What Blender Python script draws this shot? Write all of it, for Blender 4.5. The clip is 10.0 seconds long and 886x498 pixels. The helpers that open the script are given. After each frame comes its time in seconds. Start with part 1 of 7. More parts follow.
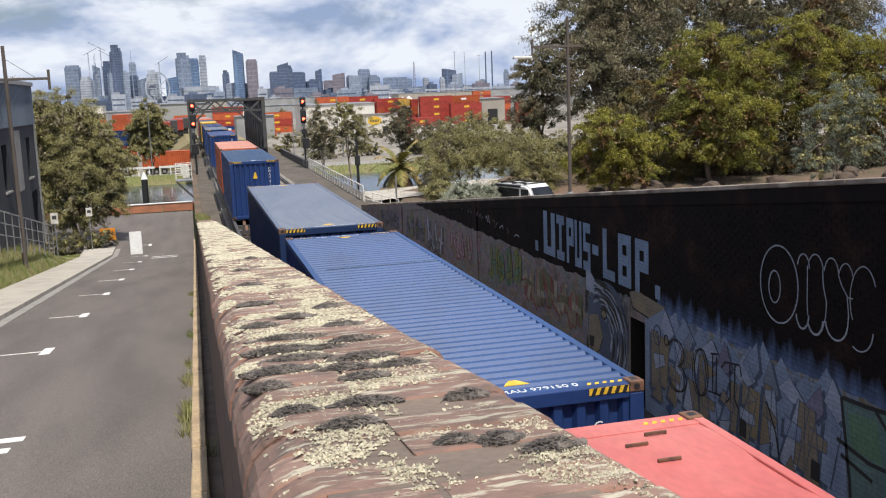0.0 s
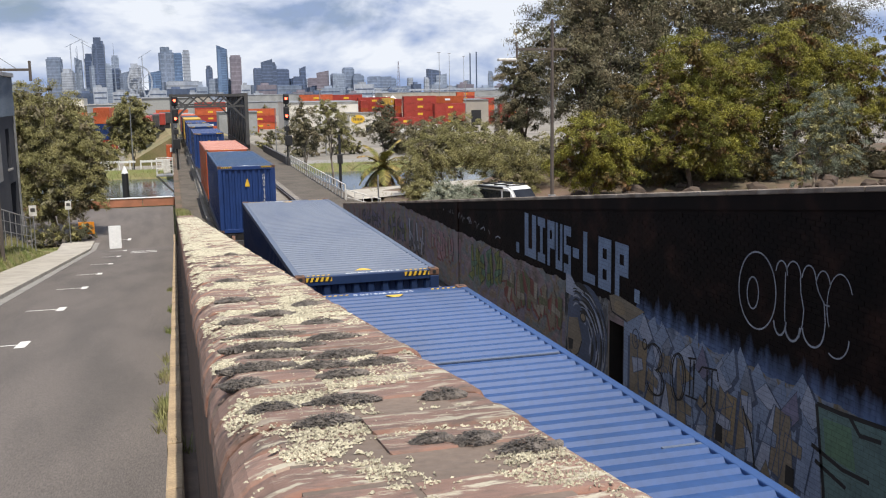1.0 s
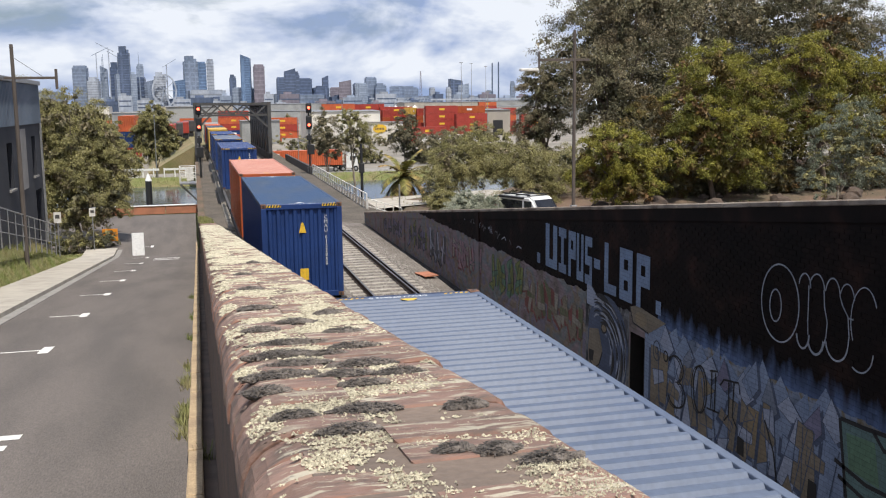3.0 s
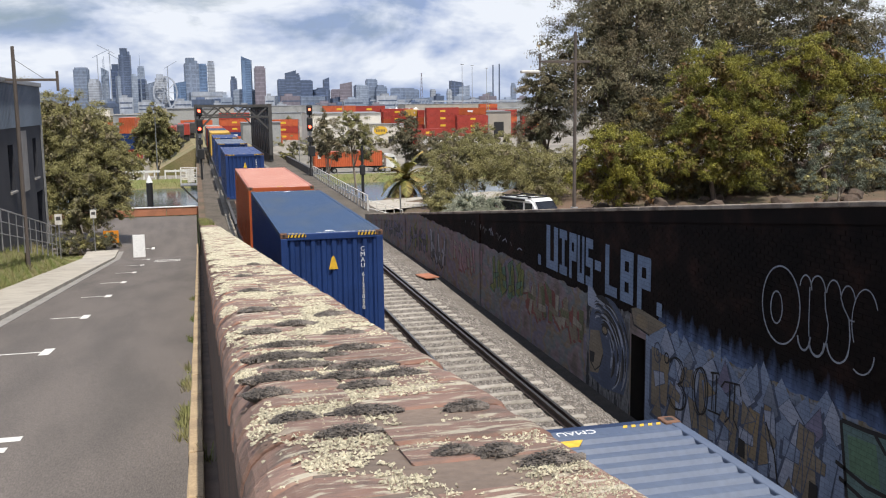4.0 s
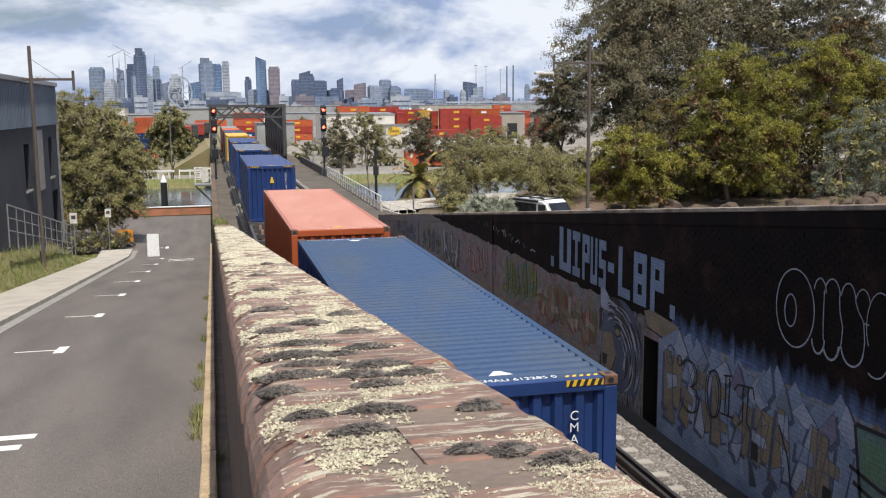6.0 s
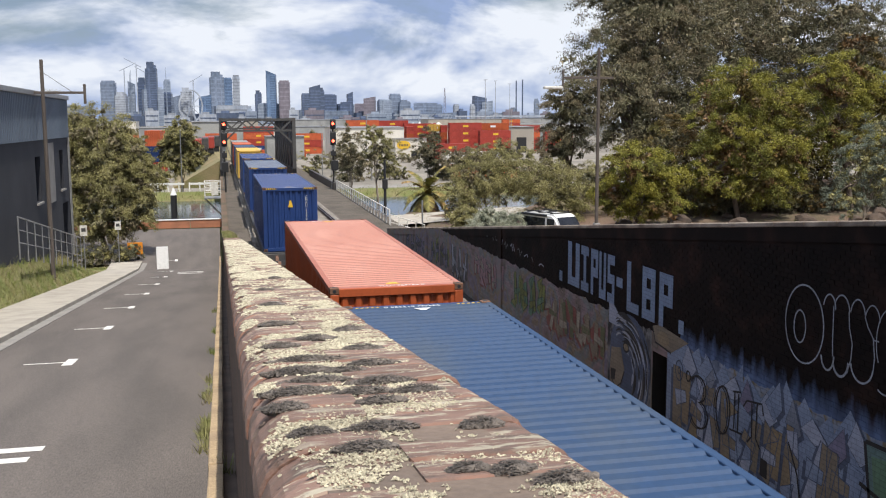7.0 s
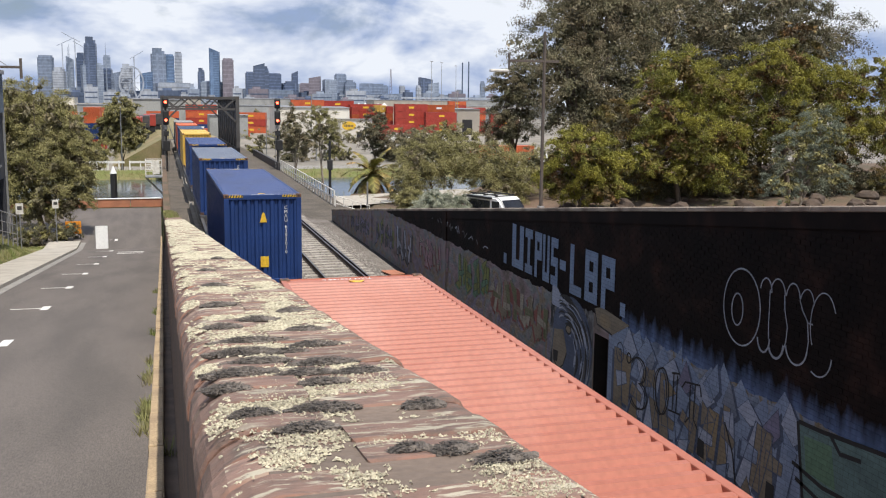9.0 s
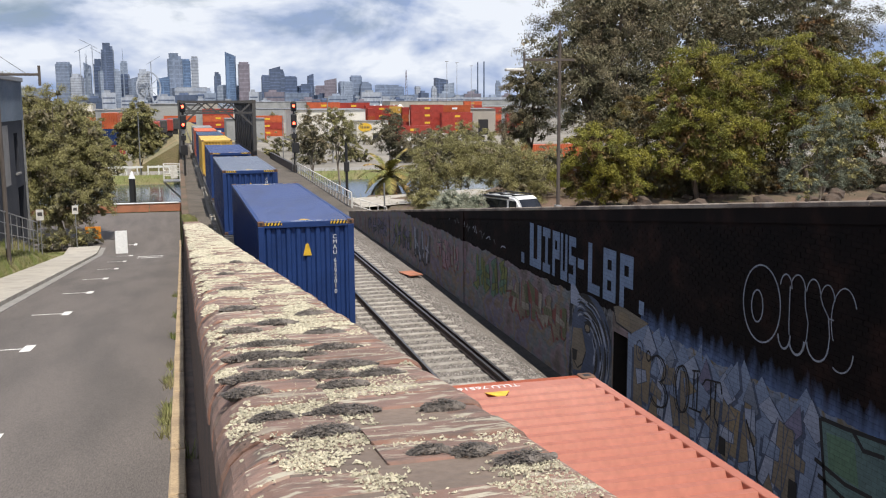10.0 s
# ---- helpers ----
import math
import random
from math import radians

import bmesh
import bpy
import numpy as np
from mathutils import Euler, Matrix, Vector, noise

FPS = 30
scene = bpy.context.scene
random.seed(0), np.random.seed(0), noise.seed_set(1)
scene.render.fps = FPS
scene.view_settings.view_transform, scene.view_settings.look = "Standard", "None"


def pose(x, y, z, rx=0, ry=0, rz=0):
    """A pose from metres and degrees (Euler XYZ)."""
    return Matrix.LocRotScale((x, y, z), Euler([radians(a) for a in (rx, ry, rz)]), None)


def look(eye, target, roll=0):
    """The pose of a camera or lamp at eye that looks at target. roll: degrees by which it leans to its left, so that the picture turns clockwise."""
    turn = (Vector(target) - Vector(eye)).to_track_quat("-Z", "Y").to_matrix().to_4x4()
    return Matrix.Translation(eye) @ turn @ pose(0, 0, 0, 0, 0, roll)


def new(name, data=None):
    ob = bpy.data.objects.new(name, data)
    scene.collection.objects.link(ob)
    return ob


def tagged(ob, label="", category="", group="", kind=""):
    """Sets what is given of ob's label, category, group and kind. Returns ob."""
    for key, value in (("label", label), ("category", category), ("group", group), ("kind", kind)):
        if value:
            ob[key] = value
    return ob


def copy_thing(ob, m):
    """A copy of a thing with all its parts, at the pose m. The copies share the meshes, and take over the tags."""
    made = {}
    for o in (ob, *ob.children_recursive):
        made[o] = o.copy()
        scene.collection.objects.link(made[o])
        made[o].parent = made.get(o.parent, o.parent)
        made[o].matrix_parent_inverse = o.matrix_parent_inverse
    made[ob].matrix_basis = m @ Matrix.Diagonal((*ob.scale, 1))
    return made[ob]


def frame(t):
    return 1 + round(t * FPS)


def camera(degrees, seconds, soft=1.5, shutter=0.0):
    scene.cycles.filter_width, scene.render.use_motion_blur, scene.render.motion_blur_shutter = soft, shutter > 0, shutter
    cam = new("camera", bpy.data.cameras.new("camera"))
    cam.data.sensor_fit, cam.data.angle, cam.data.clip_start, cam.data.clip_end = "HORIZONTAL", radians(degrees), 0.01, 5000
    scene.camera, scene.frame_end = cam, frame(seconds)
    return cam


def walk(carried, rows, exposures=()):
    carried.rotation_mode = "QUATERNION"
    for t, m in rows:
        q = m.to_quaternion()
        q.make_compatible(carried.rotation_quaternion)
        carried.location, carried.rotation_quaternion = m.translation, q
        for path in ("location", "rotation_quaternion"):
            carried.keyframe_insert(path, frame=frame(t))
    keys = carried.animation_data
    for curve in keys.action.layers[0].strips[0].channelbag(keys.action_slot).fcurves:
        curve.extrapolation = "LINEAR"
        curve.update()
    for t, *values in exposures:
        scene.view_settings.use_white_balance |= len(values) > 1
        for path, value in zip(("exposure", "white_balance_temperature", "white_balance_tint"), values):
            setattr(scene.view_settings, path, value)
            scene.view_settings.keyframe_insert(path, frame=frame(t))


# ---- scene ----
cam = camera(48.99, 10.0, soft=1.15)

# rows: t, x, y, z, pitch, roll, yaw
CAM_ROWS = [
    (0, -3.059, -19.551, 6.599, -9.09, -2.22, -14.31),
    (0.5, -3.055, -19.550, 6.600, -9.08, -1.99, -14.74),
    (1, -3.057, -19.549, 6.597, -9.10, -0.96, -15.44),
    (1.5, -3.060, -19.551, 6.598, -9.81, -0.21, -15.01),
    (2, -3.060, -19.553, 6.598, -8.39, -0.66, -14.82),
    (2.5, -3.062, -19.553, 6.598, -8.55, -0.64, -14.29),
    (4, -3.061, -19.552, 6.598, -8.41, -0.68, -14.17),
    (4.5, -3.068, -19.551, 6.593, -8.93, -0.26, -13.93),
    (5, -3.063, -19.551, 6.598, -8.54, -1.23, -13.79),
    (5.5, -3.066, -19.552, 6.596, -8.66, -0.73, -13.80),
    (7, -3.057, -19.567, 6.605, -7.53, -0.28, -12.89),
    (7.5, -3.059, -19.571, 6.613, -9.43, -0.53, -14.31),
    (8, -3.049, -19.579, 6.617, -9.55, 0.77, -15.70),
    (8.5, -3.054, -19.582, 6.613, -7.96, -0.34, -15.66),
    (9, -3.056, -19.573, 6.606, -8.59, 0.62, -16.17),
    (9.5, -3.055, -19.576, 6.609, -8.49, 0.02, -15.52),
    (10, -3.056, -19.580, 6.611, -8.58, -0.31, -15.12),
]


def cam_pose(x, y, z, pitch, roll, yaw):
    return pose(x, y, z, 90 + pitch, 0, yaw) @ pose(0, 0, 0, 0, 0, roll)


walk(cam, [(r[0], cam_pose(*r[1:])) for r in CAM_ROWS], exposures=[(0, 0.05), (10, 0.05)])

# ---- sky, sun ----
SUN_DIR = Vector((0.085, -0.45, 1.0)).normalized()
world = bpy.data.worlds.new("sky")
scene.world = world
world.use_nodes = True
wt = world.node_tree
wt.nodes.clear()


def wnode(kind, **kw):
    n = wt.nodes.new(kind)
    for k, v in kw.items():
        n.inputs[k].default_value = v
    return n


sky = wt.nodes.new("ShaderNodeTexSky")
sky.sky_type = "NISHITA"
sky.sun_disc = False
sky.sun_elevation = math.asin(SUN_DIR.z)
sky.sun_rotation = math.atan2(SUN_DIR.x, SUN_DIR.y)
sky.air_density, sky.dust_density = 1.0, 1.2
tc = wt.nodes.new("ShaderNodeTexCoord")
com = wnode("ShaderNodeVectorMath"); com.operation = "MULTIPLY"; com.inputs[1].default_value = (1.0, 1.0, 2.6)
wt.links.new(tc.outputs["Generated"], com.inputs[0])


def cloud_noise(lift, size, fine):
    """Cloud density, sampled a little higher in the sky by lift."""
    o = wnode("ShaderNodeVectorMath"); o.operation = "ADD"; o.inputs[1].default_value = (2.3, 0.4, 0.55 + lift)
    t = wnode("ShaderNodeTexNoise", Scale=size, Detail=fine, Roughness=0.56, Distortion=0.25)
    wt.links.new(com.outputs[0], o.inputs[0]); wt.links.new(o.outputs[0], t.inputs["Vector"])
    return t


cloud = cloud_noise(0.0, 4.2, 9.0)
above = cloud_noise(0.075, 4.2, 5.0)
broad = cloud_noise(0.4, 3.4, 4.0)
lit = wnode("ShaderNodeMath"); lit.operation = "SUBTRACT"
wt.links.new(cloud.outputs["Fac"], lit.inputs[0]); wt.links.new(above.outputs["Fac"], lit.inputs[1])
shade = wnode("ShaderNodeMath"); shade.operation = "MULTIPLY_ADD"; shade.inputs[1].default_value = 2.5
wt.links.new(lit.outputs[0], shade.inputs[0]); wt.links.new(broad.outputs["Fac"], shade.inputs[2])
cover = wt.nodes.new("ShaderNodeValToRGB")
cover.color_ramp.elements[0].position, cover.color_ramp.elements[1].position = 0.30, 0.46
wt.links.new(cloud.outputs["Fac"], cover.inputs[0])
tone = wt.nodes.new("ShaderNodeValToRGB")
tone.color_ramp.elements[0].position, tone.color_ramp.elements[1].position = 0.32, 0.74
tone.color_ramp.elements[0].color, tone.color_ramp.elements[1].color = (4.5, 5.9, 9.3, 1), (11.9, 12.5, 13.6, 1)
wt.links.new(shade.outputs[0], tone.inputs[0])
mixc = wt.nodes.new("ShaderNodeMixRGB")
wt.links.new(cover.outputs[0], mixc.inputs[0]); wt.links.new(sky.outputs[0], mixc.inputs[1]); wt.links.new(tone.outputs[0], mixc.inputs[2])
bg = wnode("ShaderNodeBackground", Strength=0.07)
wout = wt.nodes.new("ShaderNodeOutputWorld")
wt.links.new(mixc.outputs[0], bg.inputs["Color"]); wt.links.new(bg.outputs[0], wout.inputs[0])

sun_data = bpy.data.lights.new("sun", "SUN")
sun_data.energy, sun_data.angle, sun_data.color = 5.0, radians(0.6), (1.0, 0.94, 0.85)
sun = new("sun", sun_data)
sun.matrix_world = look(SUN_DIR * 50, (0, 0, 0))


# ---- materials ----
def mat(name, colour, rough=0.7, metal=0.0, second=None, scale=4.0, spread=(0.4, 0.65), fine=60.0, fine_amount=0.12,
        bump=0.0, bump_scale=40.0, vary=0.0, island=False, stretch=(1, 1, 1), spec=0.5):
    """Base colour with a second colour in large noise patches, a fine grain, optional relief and a variation from piece to piece."""
    m = bpy.data.materials.new(name)
    m.use_nodes = True
    nt = m.node_tree
    n, l = nt.nodes, nt.links
    b = n["Principled BSDF"]
    b.inputs["Roughness"].default_value, b.inputs["Metallic"].default_value = rough, metal
    b.inputs["Specular IOR Level"].default_value = spec
    co = n.new("ShaderNodeTexCoord")
    mp = n.new("ShaderNodeMapping")
    mp.inputs["Scale"].default_value = stretch
    geo = n.new("ShaderNodeNewGeometry")
    l.new(co.outputs["Object"], mp.inputs[0])
    big = n.new("ShaderNodeTexNoise")
    big.inputs["Scale"].default_value, big.inputs["Detail"].default_value = scale, 6
    l.new(mp.outputs[0], big.inputs["Vector"])
    ramp = n.new("ShaderNodeValToRGB")
    ramp.color_ramp.elements[0].position, ramp.color_ramp.elements[1].position = spread
    second = second or tuple(c * 0.8 for c in colour)
    ramp.color_ramp.elements[0].color, ramp.color_ramp.elements[1].color = (*colour, 1), (*second, 1)
    l.new(big.outputs["Fac"], ramp.inputs[0])
    grain = n.new("ShaderNodeTexNoise")
    grain.inputs["Scale"].default_value, grain.inputs["Detail"].default_value = fine, 3
    l.new(mp.outputs[0], grain.inputs["Vector"])
    hsv = n.new("ShaderNodeHueSaturation")
    mr = n.new("ShaderNodeMapRange")
    mr.inputs["From Min"].default_value, mr.inputs["From Max"].default_value = 0.3, 0.7
    mr.inputs["To Min"].default_value, mr.inputs["To Max"].default_value = 1 - fine_amount, 1 + fine_amount
    l.new(grain.outputs["Fac"], mr.inputs["Value"])
    last = mr.outputs[0]
    if vary:
        info = n.new("ShaderNodeObjectInfo")
        v = n.new("ShaderNodeMapRange")
        v.inputs["To Min"].default_value, v.inputs["To Max"].default_value = 1 - vary, 1 + vary
        l.new(geo.outputs["Random Per Island"] if island else info.outputs["Random"], v.inputs["Value"])
        mul = n.new("ShaderNodeMath"); mul.operation = "MULTIPLY"
        l.new(last, mul.inputs[0]); l.new(v.outputs[0], mul.inputs[1])
        last = mul.outputs[0]
    l.new(last, hsv.inputs["Value"])
    l.new(ramp.outputs[0], hsv.inputs["Color"])
    l.new(hsv.outputs[0], b.inputs["Base Color"])
    if bump:
        bn = n.new("ShaderNodeTexNoise")
        bn.inputs["Scale"].default_value, bn.inputs["Detail"].default_value = bump_scale, 5
        l.new(mp.outputs[0], bn.inputs["Vector"])
        bp = n.new("ShaderNodeBump")
        bp.inputs["Strength"].default_value, bp.inputs["Distance"].default_value = bump, 0.02
        l.new(bn.outputs["Fac"], bp.inputs["Height"])
        l.new(bp.outputs[0], b.inputs["Normal"])
    return m


def glow(name, colour, strength):
    m = bpy.data.materials.new(name)
    m.use_nodes = True
    b = m.node_tree.nodes["Principled BSDF"]
    b.inputs["Base Color"].default_value = (*colour, 1)
    b.inputs["Emission Color"].default_value, b.inputs["Emission Strength"].default_value = (*colour, 1), strength
    return m


M = {}
M["asphalt"] = mat("asphalt", (0.136, 0.117, 0.105), 0.9, second=(0.10, 0.087, 0.079), scale=1.1, fine=90, fine_amount=0.3, bump=0.3, bump_scale=160, stretch=(1, 0.16, 1))
M["concrete"] = mat("concrete", (0.42, 0.385, 0.33), 0.9, second=(0.33, 0.30, 0.26), scale=1.5, fine=50, bump=0.15)
M["kerb"] = mat("kerb_stone", (0.42, 0.31, 0.19), 0.9, second=(0.30, 0.22, 0.14), scale=2.5, fine=45, fine_amount=0.2, bump=0.3)
M["gutter"] = mat("gutter_concrete", (0.27, 0.255, 0.235), 0.9, scale=2, fine=60, bump=0.2)
M["line"] = mat("road_paint", (0.74, 0.72, 0.68), 0.7, second=(0.52, 0.5, 0.47), scale=5, spread=(0.5, 0.75), fine=120)
M["grass"] = mat("grass_ground", (0.14, 0.16, 0.045), 0.95, second=(0.21, 0.175, 0.085), scale=0.5, fine=20, fine_amount=0.35, bump=0.6, bump_scale=25)
M["dirt"] = mat("dirt", (0.15, 0.098, 0.068), 0.95, second=(0.085, 0.072, 0.045), scale=0.35, fine=14, fine_amount=0.3, bump=0.5, bump_scale=12)
M["yard"] = mat("pale_yard_gravel", (0.25, 0.225, 0.19), 0.95, second=(0.16, 0.145, 0.12), scale=0.05, fine=0.6, fine_amount=0.25)
M["dry_grass"] = mat("dry_bank_grass", (0.26, 0.205, 0.115), 0.95, second=(0.15, 0.15, 0.06), scale=0.25, fine=6, fine_amount=0.35, bump=0.5, bump_scale=8)
M["blade"] = mat("grass_blades", (0.17, 0.20, 0.055), 0.8, second=(0.30, 0.26, 0.13), scale=0.8, vary=0.35, island=True)
M["ballast"] = mat("ballast", (0.18, 0.158, 0.138), 0.95, second=(0.115, 0.098, 0.085), scale=0.8, fine=28, fine_amount=0.55, bump=1.0, bump_scale=24)
M["stone"] = mat("ballast_stones", (0.235, 0.215, 0.195), 0.95, scale=3, vary=0.6, island=True)
M["sleeper"] = mat("concrete_sleeper", (0.36, 0.33, 0.29), 0.9, second=(0.25, 0.225, 0.19), scale=6, fine=70, vary=0.14)
M["rail"] = mat("rusty_rail", (0.075, 0.05, 0.04), 0.75, 0.3, second=(0.045, 0.035, 0.03), scale=8)
M["railtop"] = mat("rail_head", (0.22, 0.21, 0.2), 0.4, 0.9, scale=10)
# near-black colour for the shadow painted along the wall foot
M["foot_shadow"] = mat("painted_foot_shadow", (0.022, 0.018, 0.015), 0.8, second=(0.04, 0.033, 0.027), scale=3, fine=40, fine_amount=0.3, bump=0.6)
M["ballast_old"] = mat("old_brown_ballast", (0.115, 0.096, 0.078), 0.95, second=(0.075, 0.064, 0.05), scale=0.6, fine=28, fine_amount=0.5, bump=1.0, bump_scale=24)
M["mortar"] = mat("mortar", (0.21, 0.155, 0.12), 0.95, second=(0.13, 0.10, 0.08), scale=2, fine=60, bump=0.3)
M["water"] = mat("river_water", (0.055, 0.07, 0.08), 0.13, second=(0.045, 0.06, 0.07), scale=0.05, bump=0.35, bump_scale=1.2)
M["steel_dark"] = mat("dark_painted_steel", (0.045, 0.045, 0.048), 0.65, second=(0.075, 0.066, 0.06), scale=1.2, bump=0.1)
M["steel_grey"] = mat("weathered_grey_steel", (0.075, 0.072, 0.07), 0.7, second=(0.05, 0.048, 0.046), scale=1.1)
M["white_metal"] = mat("white_painted_metal", (0.72, 0.70, 0.66), 0.5, second=(0.55, 0.52, 0.47), scale=4)
M["galv"] = mat("galvanised_steel", (0.34, 0.34, 0.34), 0.5, 0.6, scale=5)
M["black"] = mat("black_paint", (0.018, 0.018, 0.02), 0.6, scale=3)
M["wood_pole"] = mat("weathered_timber", (0.12, 0.098, 0.084), 0.9, second=(0.08, 0.066, 0.057), scale=3, stretch=(6, 6, 0.4), bump=0.4)
M["bark"] = mat("bark", (0.16, 0.125, 0.095), 0.95, second=(0.08, 0.06, 0.05), scale=3, stretch=(3, 3, 0.6), bump=0.6)
M["bark_pale"] = mat("pale_gum_bark", (0.34, 0.29, 0.23), 0.9, second=(0.17, 0.13, 0.10), scale=2, stretch=(2, 2, 0.5), bump=0.4)
M["render_dark"] = mat("dark_rendered_wall", (0.022, 0.024, 0.032), 0.85, second=(0.034, 0.036, 0.044), scale=0.5, fine=30, bump=0.15)
M["fascia"] = mat("grey_corrugated_metal", (0.115, 0.145, 0.185), 0.6, 0.1, second=(0.085, 0.11, 0.145), scale=0.4, stretch=(1, 1, 0.3))
M["glass_dark"] = mat("dark_window_glass", (0.02, 0.022, 0.028), 0.08, scale=1)
M["stripe_yellow"] = mat("yellow_marking", (0.78, 0.49, 0.04), 0.5, second=(0.6, 0.36, 0.03), scale=9)
M["white_paint"] = mat("white_lettering", (0.8, 0.8, 0.79), 0.5, second=(0.66, 0.66, 0.66), scale=12)
M["rust"] = mat("rusted_corner_steel", (0.17, 0.085, 0.05), 0.8, second=(0.09, 0.05, 0.035), scale=12)
M["van_white"] = mat("white_car_paint", (0.78, 0.78, 0.77), 0.25, scale=1, fine_amount=0.03)
M["tyre"] = mat("black_rubber", (0.02, 0.02, 0.02), 0.85, scale=6)
M["orange"] = mat("orange_sign_paint", (0.75, 0.27, 0.02), 0.5, scale=4)
M["red_brick_bank"] = mat("red_barrier", (0.42, 0.17, 0.10), 0.85, second=(0.33, 0.14, 0.085), scale=1.5)


# ---- mesh helpers ----
def part(name, bm, material, parent, label=""):
    me = bpy.data.meshes.new(name)
    bm.to_mesh(me)
    bm.free()
    me.materials.append(material)
    ob = new(name, me)
    ob.parent = parent
    if label:
        tagged(ob, label)
    return ob


def box(bm, x0, y0, z0, x1, y1, z1, bevel=0.0):
    r = bmesh.ops.create_cube(bm, size=1.0, matrix=Matrix.Translation(((x0 + x1) / 2, (y0 + y1) / 2, (z0 + z1) / 2)) @ Matrix.Diagonal((x1 - x0, y1 - y0, z1 - z0, 1)))
    if bevel:
        es = list({e for v in r["verts"] for e in v.link_edges})
        bmesh.ops.bevel(bm, geom=es, offset=bevel, segments=2, affect="EDGES", profile=0.5)
    return bm


def bx(*a, bevel=0.0):
    return box(bmesh.new(), *a, bevel=bevel)


def cyl(bm, a, b, r0, r1=None, n=10):
    a, b = Vector(a), Vector(b)
    r1 = r0 if r1 is None else r1
    q = (b - a).to_track_quat("Z", "Y").to_matrix().to_4x4()
    bmesh.ops.create_cone(bm, cap_ends=True, segments=n, radius1=r0, radius2=r1, depth=(b - a).length, matrix=Matrix.Translation((a + b) / 2) @ q)
    return bm


def beam(bm, a, b, w, h):
    """A bar of rectangular section from a to b."""
    a, b = Vector(a), Vector(b)
    q = (b - a).to_track_quat("Z", "Y").to_matrix().to_4x4()
    bmesh.ops.create_cube(bm, size=1.0, matrix=Matrix.Translation((a + b) / 2) @ q @ Matrix.Diagonal((w, h, (b - a).length, 1)))
    return bm


def prism(bm, pts, lift):
    """A flat outline given the lift vector as thickness."""
    lift = Vector(lift)
    lo = [bm.verts.new(p) for p in pts]
    hi = [bm.verts.new(Vector(p) + lift) for p in pts]
    n = len(pts)
    bm.faces.new(lo[::-1])
    bm.faces.new(hi)
    for i in range(n):
        bm.faces.new((lo[i], lo[(i + 1) % n], hi[(i + 1) % n], hi[i]))
    bmesh.ops.recalc_face_normals(bm, faces=bm.faces[:])
    return bm


def raw(name, verts, faces, material, parent=None, smooth=False):
    me = bpy.data.meshes.new(name)
    me.from_pydata(verts, [], faces)
    me.materials.append(material)
    if smooth:
        for p in me.polygons:
            p.use_smooth = True
    ob = new(name, me)
    ob.parent = parent
    return ob


def quads(name, arr, material, parent=None):
    """arr: n x 4 x 3 corner places, one loose quad each."""
    n = len(arr)
    me = bpy.data.meshes.new(name)
    me.vertices.add(4 * n)
    me.vertices.foreach_set("co", np.asarray(arr, dtype=np.float32).ravel())
    me.loops.add(4 * n)
    me.loops.foreach_set("vertex_index", np.arange(4 * n, dtype=np.int32))
    me.polygons.add(n)
    me.polygons.foreach_set("loop_start", np.arange(0, 4 * n, 4, dtype=np.int32))
    me.update(calc_edges=True)
    me.validate()
    me.materials.append(material)
    ob = new(name, me)
    ob.parent = parent
    return ob


def blades(name, arr, material, parent=None):
    """arr: n x 3 x 3 corner places, one loose triangle each."""
    n = len(arr)
    me = bpy.data.meshes.new(name)
    me.vertices.add(3 * n)
    me.vertices.foreach_set("co", np.asarray(arr, dtype=np.float32).ravel())
    me.loops.add(3 * n)
    me.loops.foreach_set("vertex_index", np.arange(3 * n, dtype=np.int32))
    me.polygons.add(n)
    me.polygons.foreach_set("loop_start", np.arange(0, 3 * n, 3, dtype=np.int32))
    me.update(calc_edges=True)
    me.validate()
    me.materials.append(material)
    ob = new(name, me)
    ob.parent = parent
    return ob


def thing(name, m, label, category, group="", kind=""):
    e = new(name)
    e.matrix_world = m
    return tagged(e, label, category, group, kind)


SLOPE = -0.105


def road_z(y):
    """Street surface: a ramp down to the riverside, then level."""
    return max(-1.85, 4.2 + SLOPE * (y + 19.56))


def wall_top(y):
    return 4.25 - 0.109 * y


# ---- large structure ----
def structure(ob, label, category):
    return tagged(ob, label, category, kind="structure")


def land(x, y):
    """Height of the open ground."""
    if y < 64:
        left = road_z(y) - 0.12
        right = max(-1.0, wall_top(y) - 1.3)
        if x < -9.6:
            h = left + min(2.1, (-9.6 - x) * 1.7) * max(0.0, min(1.0, (38 - y) / 10))
        elif x < -2.9:
            h = left
        elif x < 6.92:
            h = -0.9 if y < 60 else -1.9
        else:
            h = right
            if y > 37 and x < 12:
                h = -1.2
        if y < 40 and x > 26:
            h += 0.02 * (x - 26)
        if x > 23 and y > 40:
            h += min(2.6, (y - 40) * 0.11) * min(1.0, (x - 23) / 5)
        return h
    if y < 72:
        return -1.9 + (y - 64) / 8 * -4.0
    if y < 116:
        return -6.0
    if y < 128:
        return -6.0 + (y - 116) / 12 * 2.4
    if y < 150:
        return -3.6 - (y - 128) / 22 * 1.7
    return -5.3 - min(0.7, max(0.0, y - 200) * 0.007)


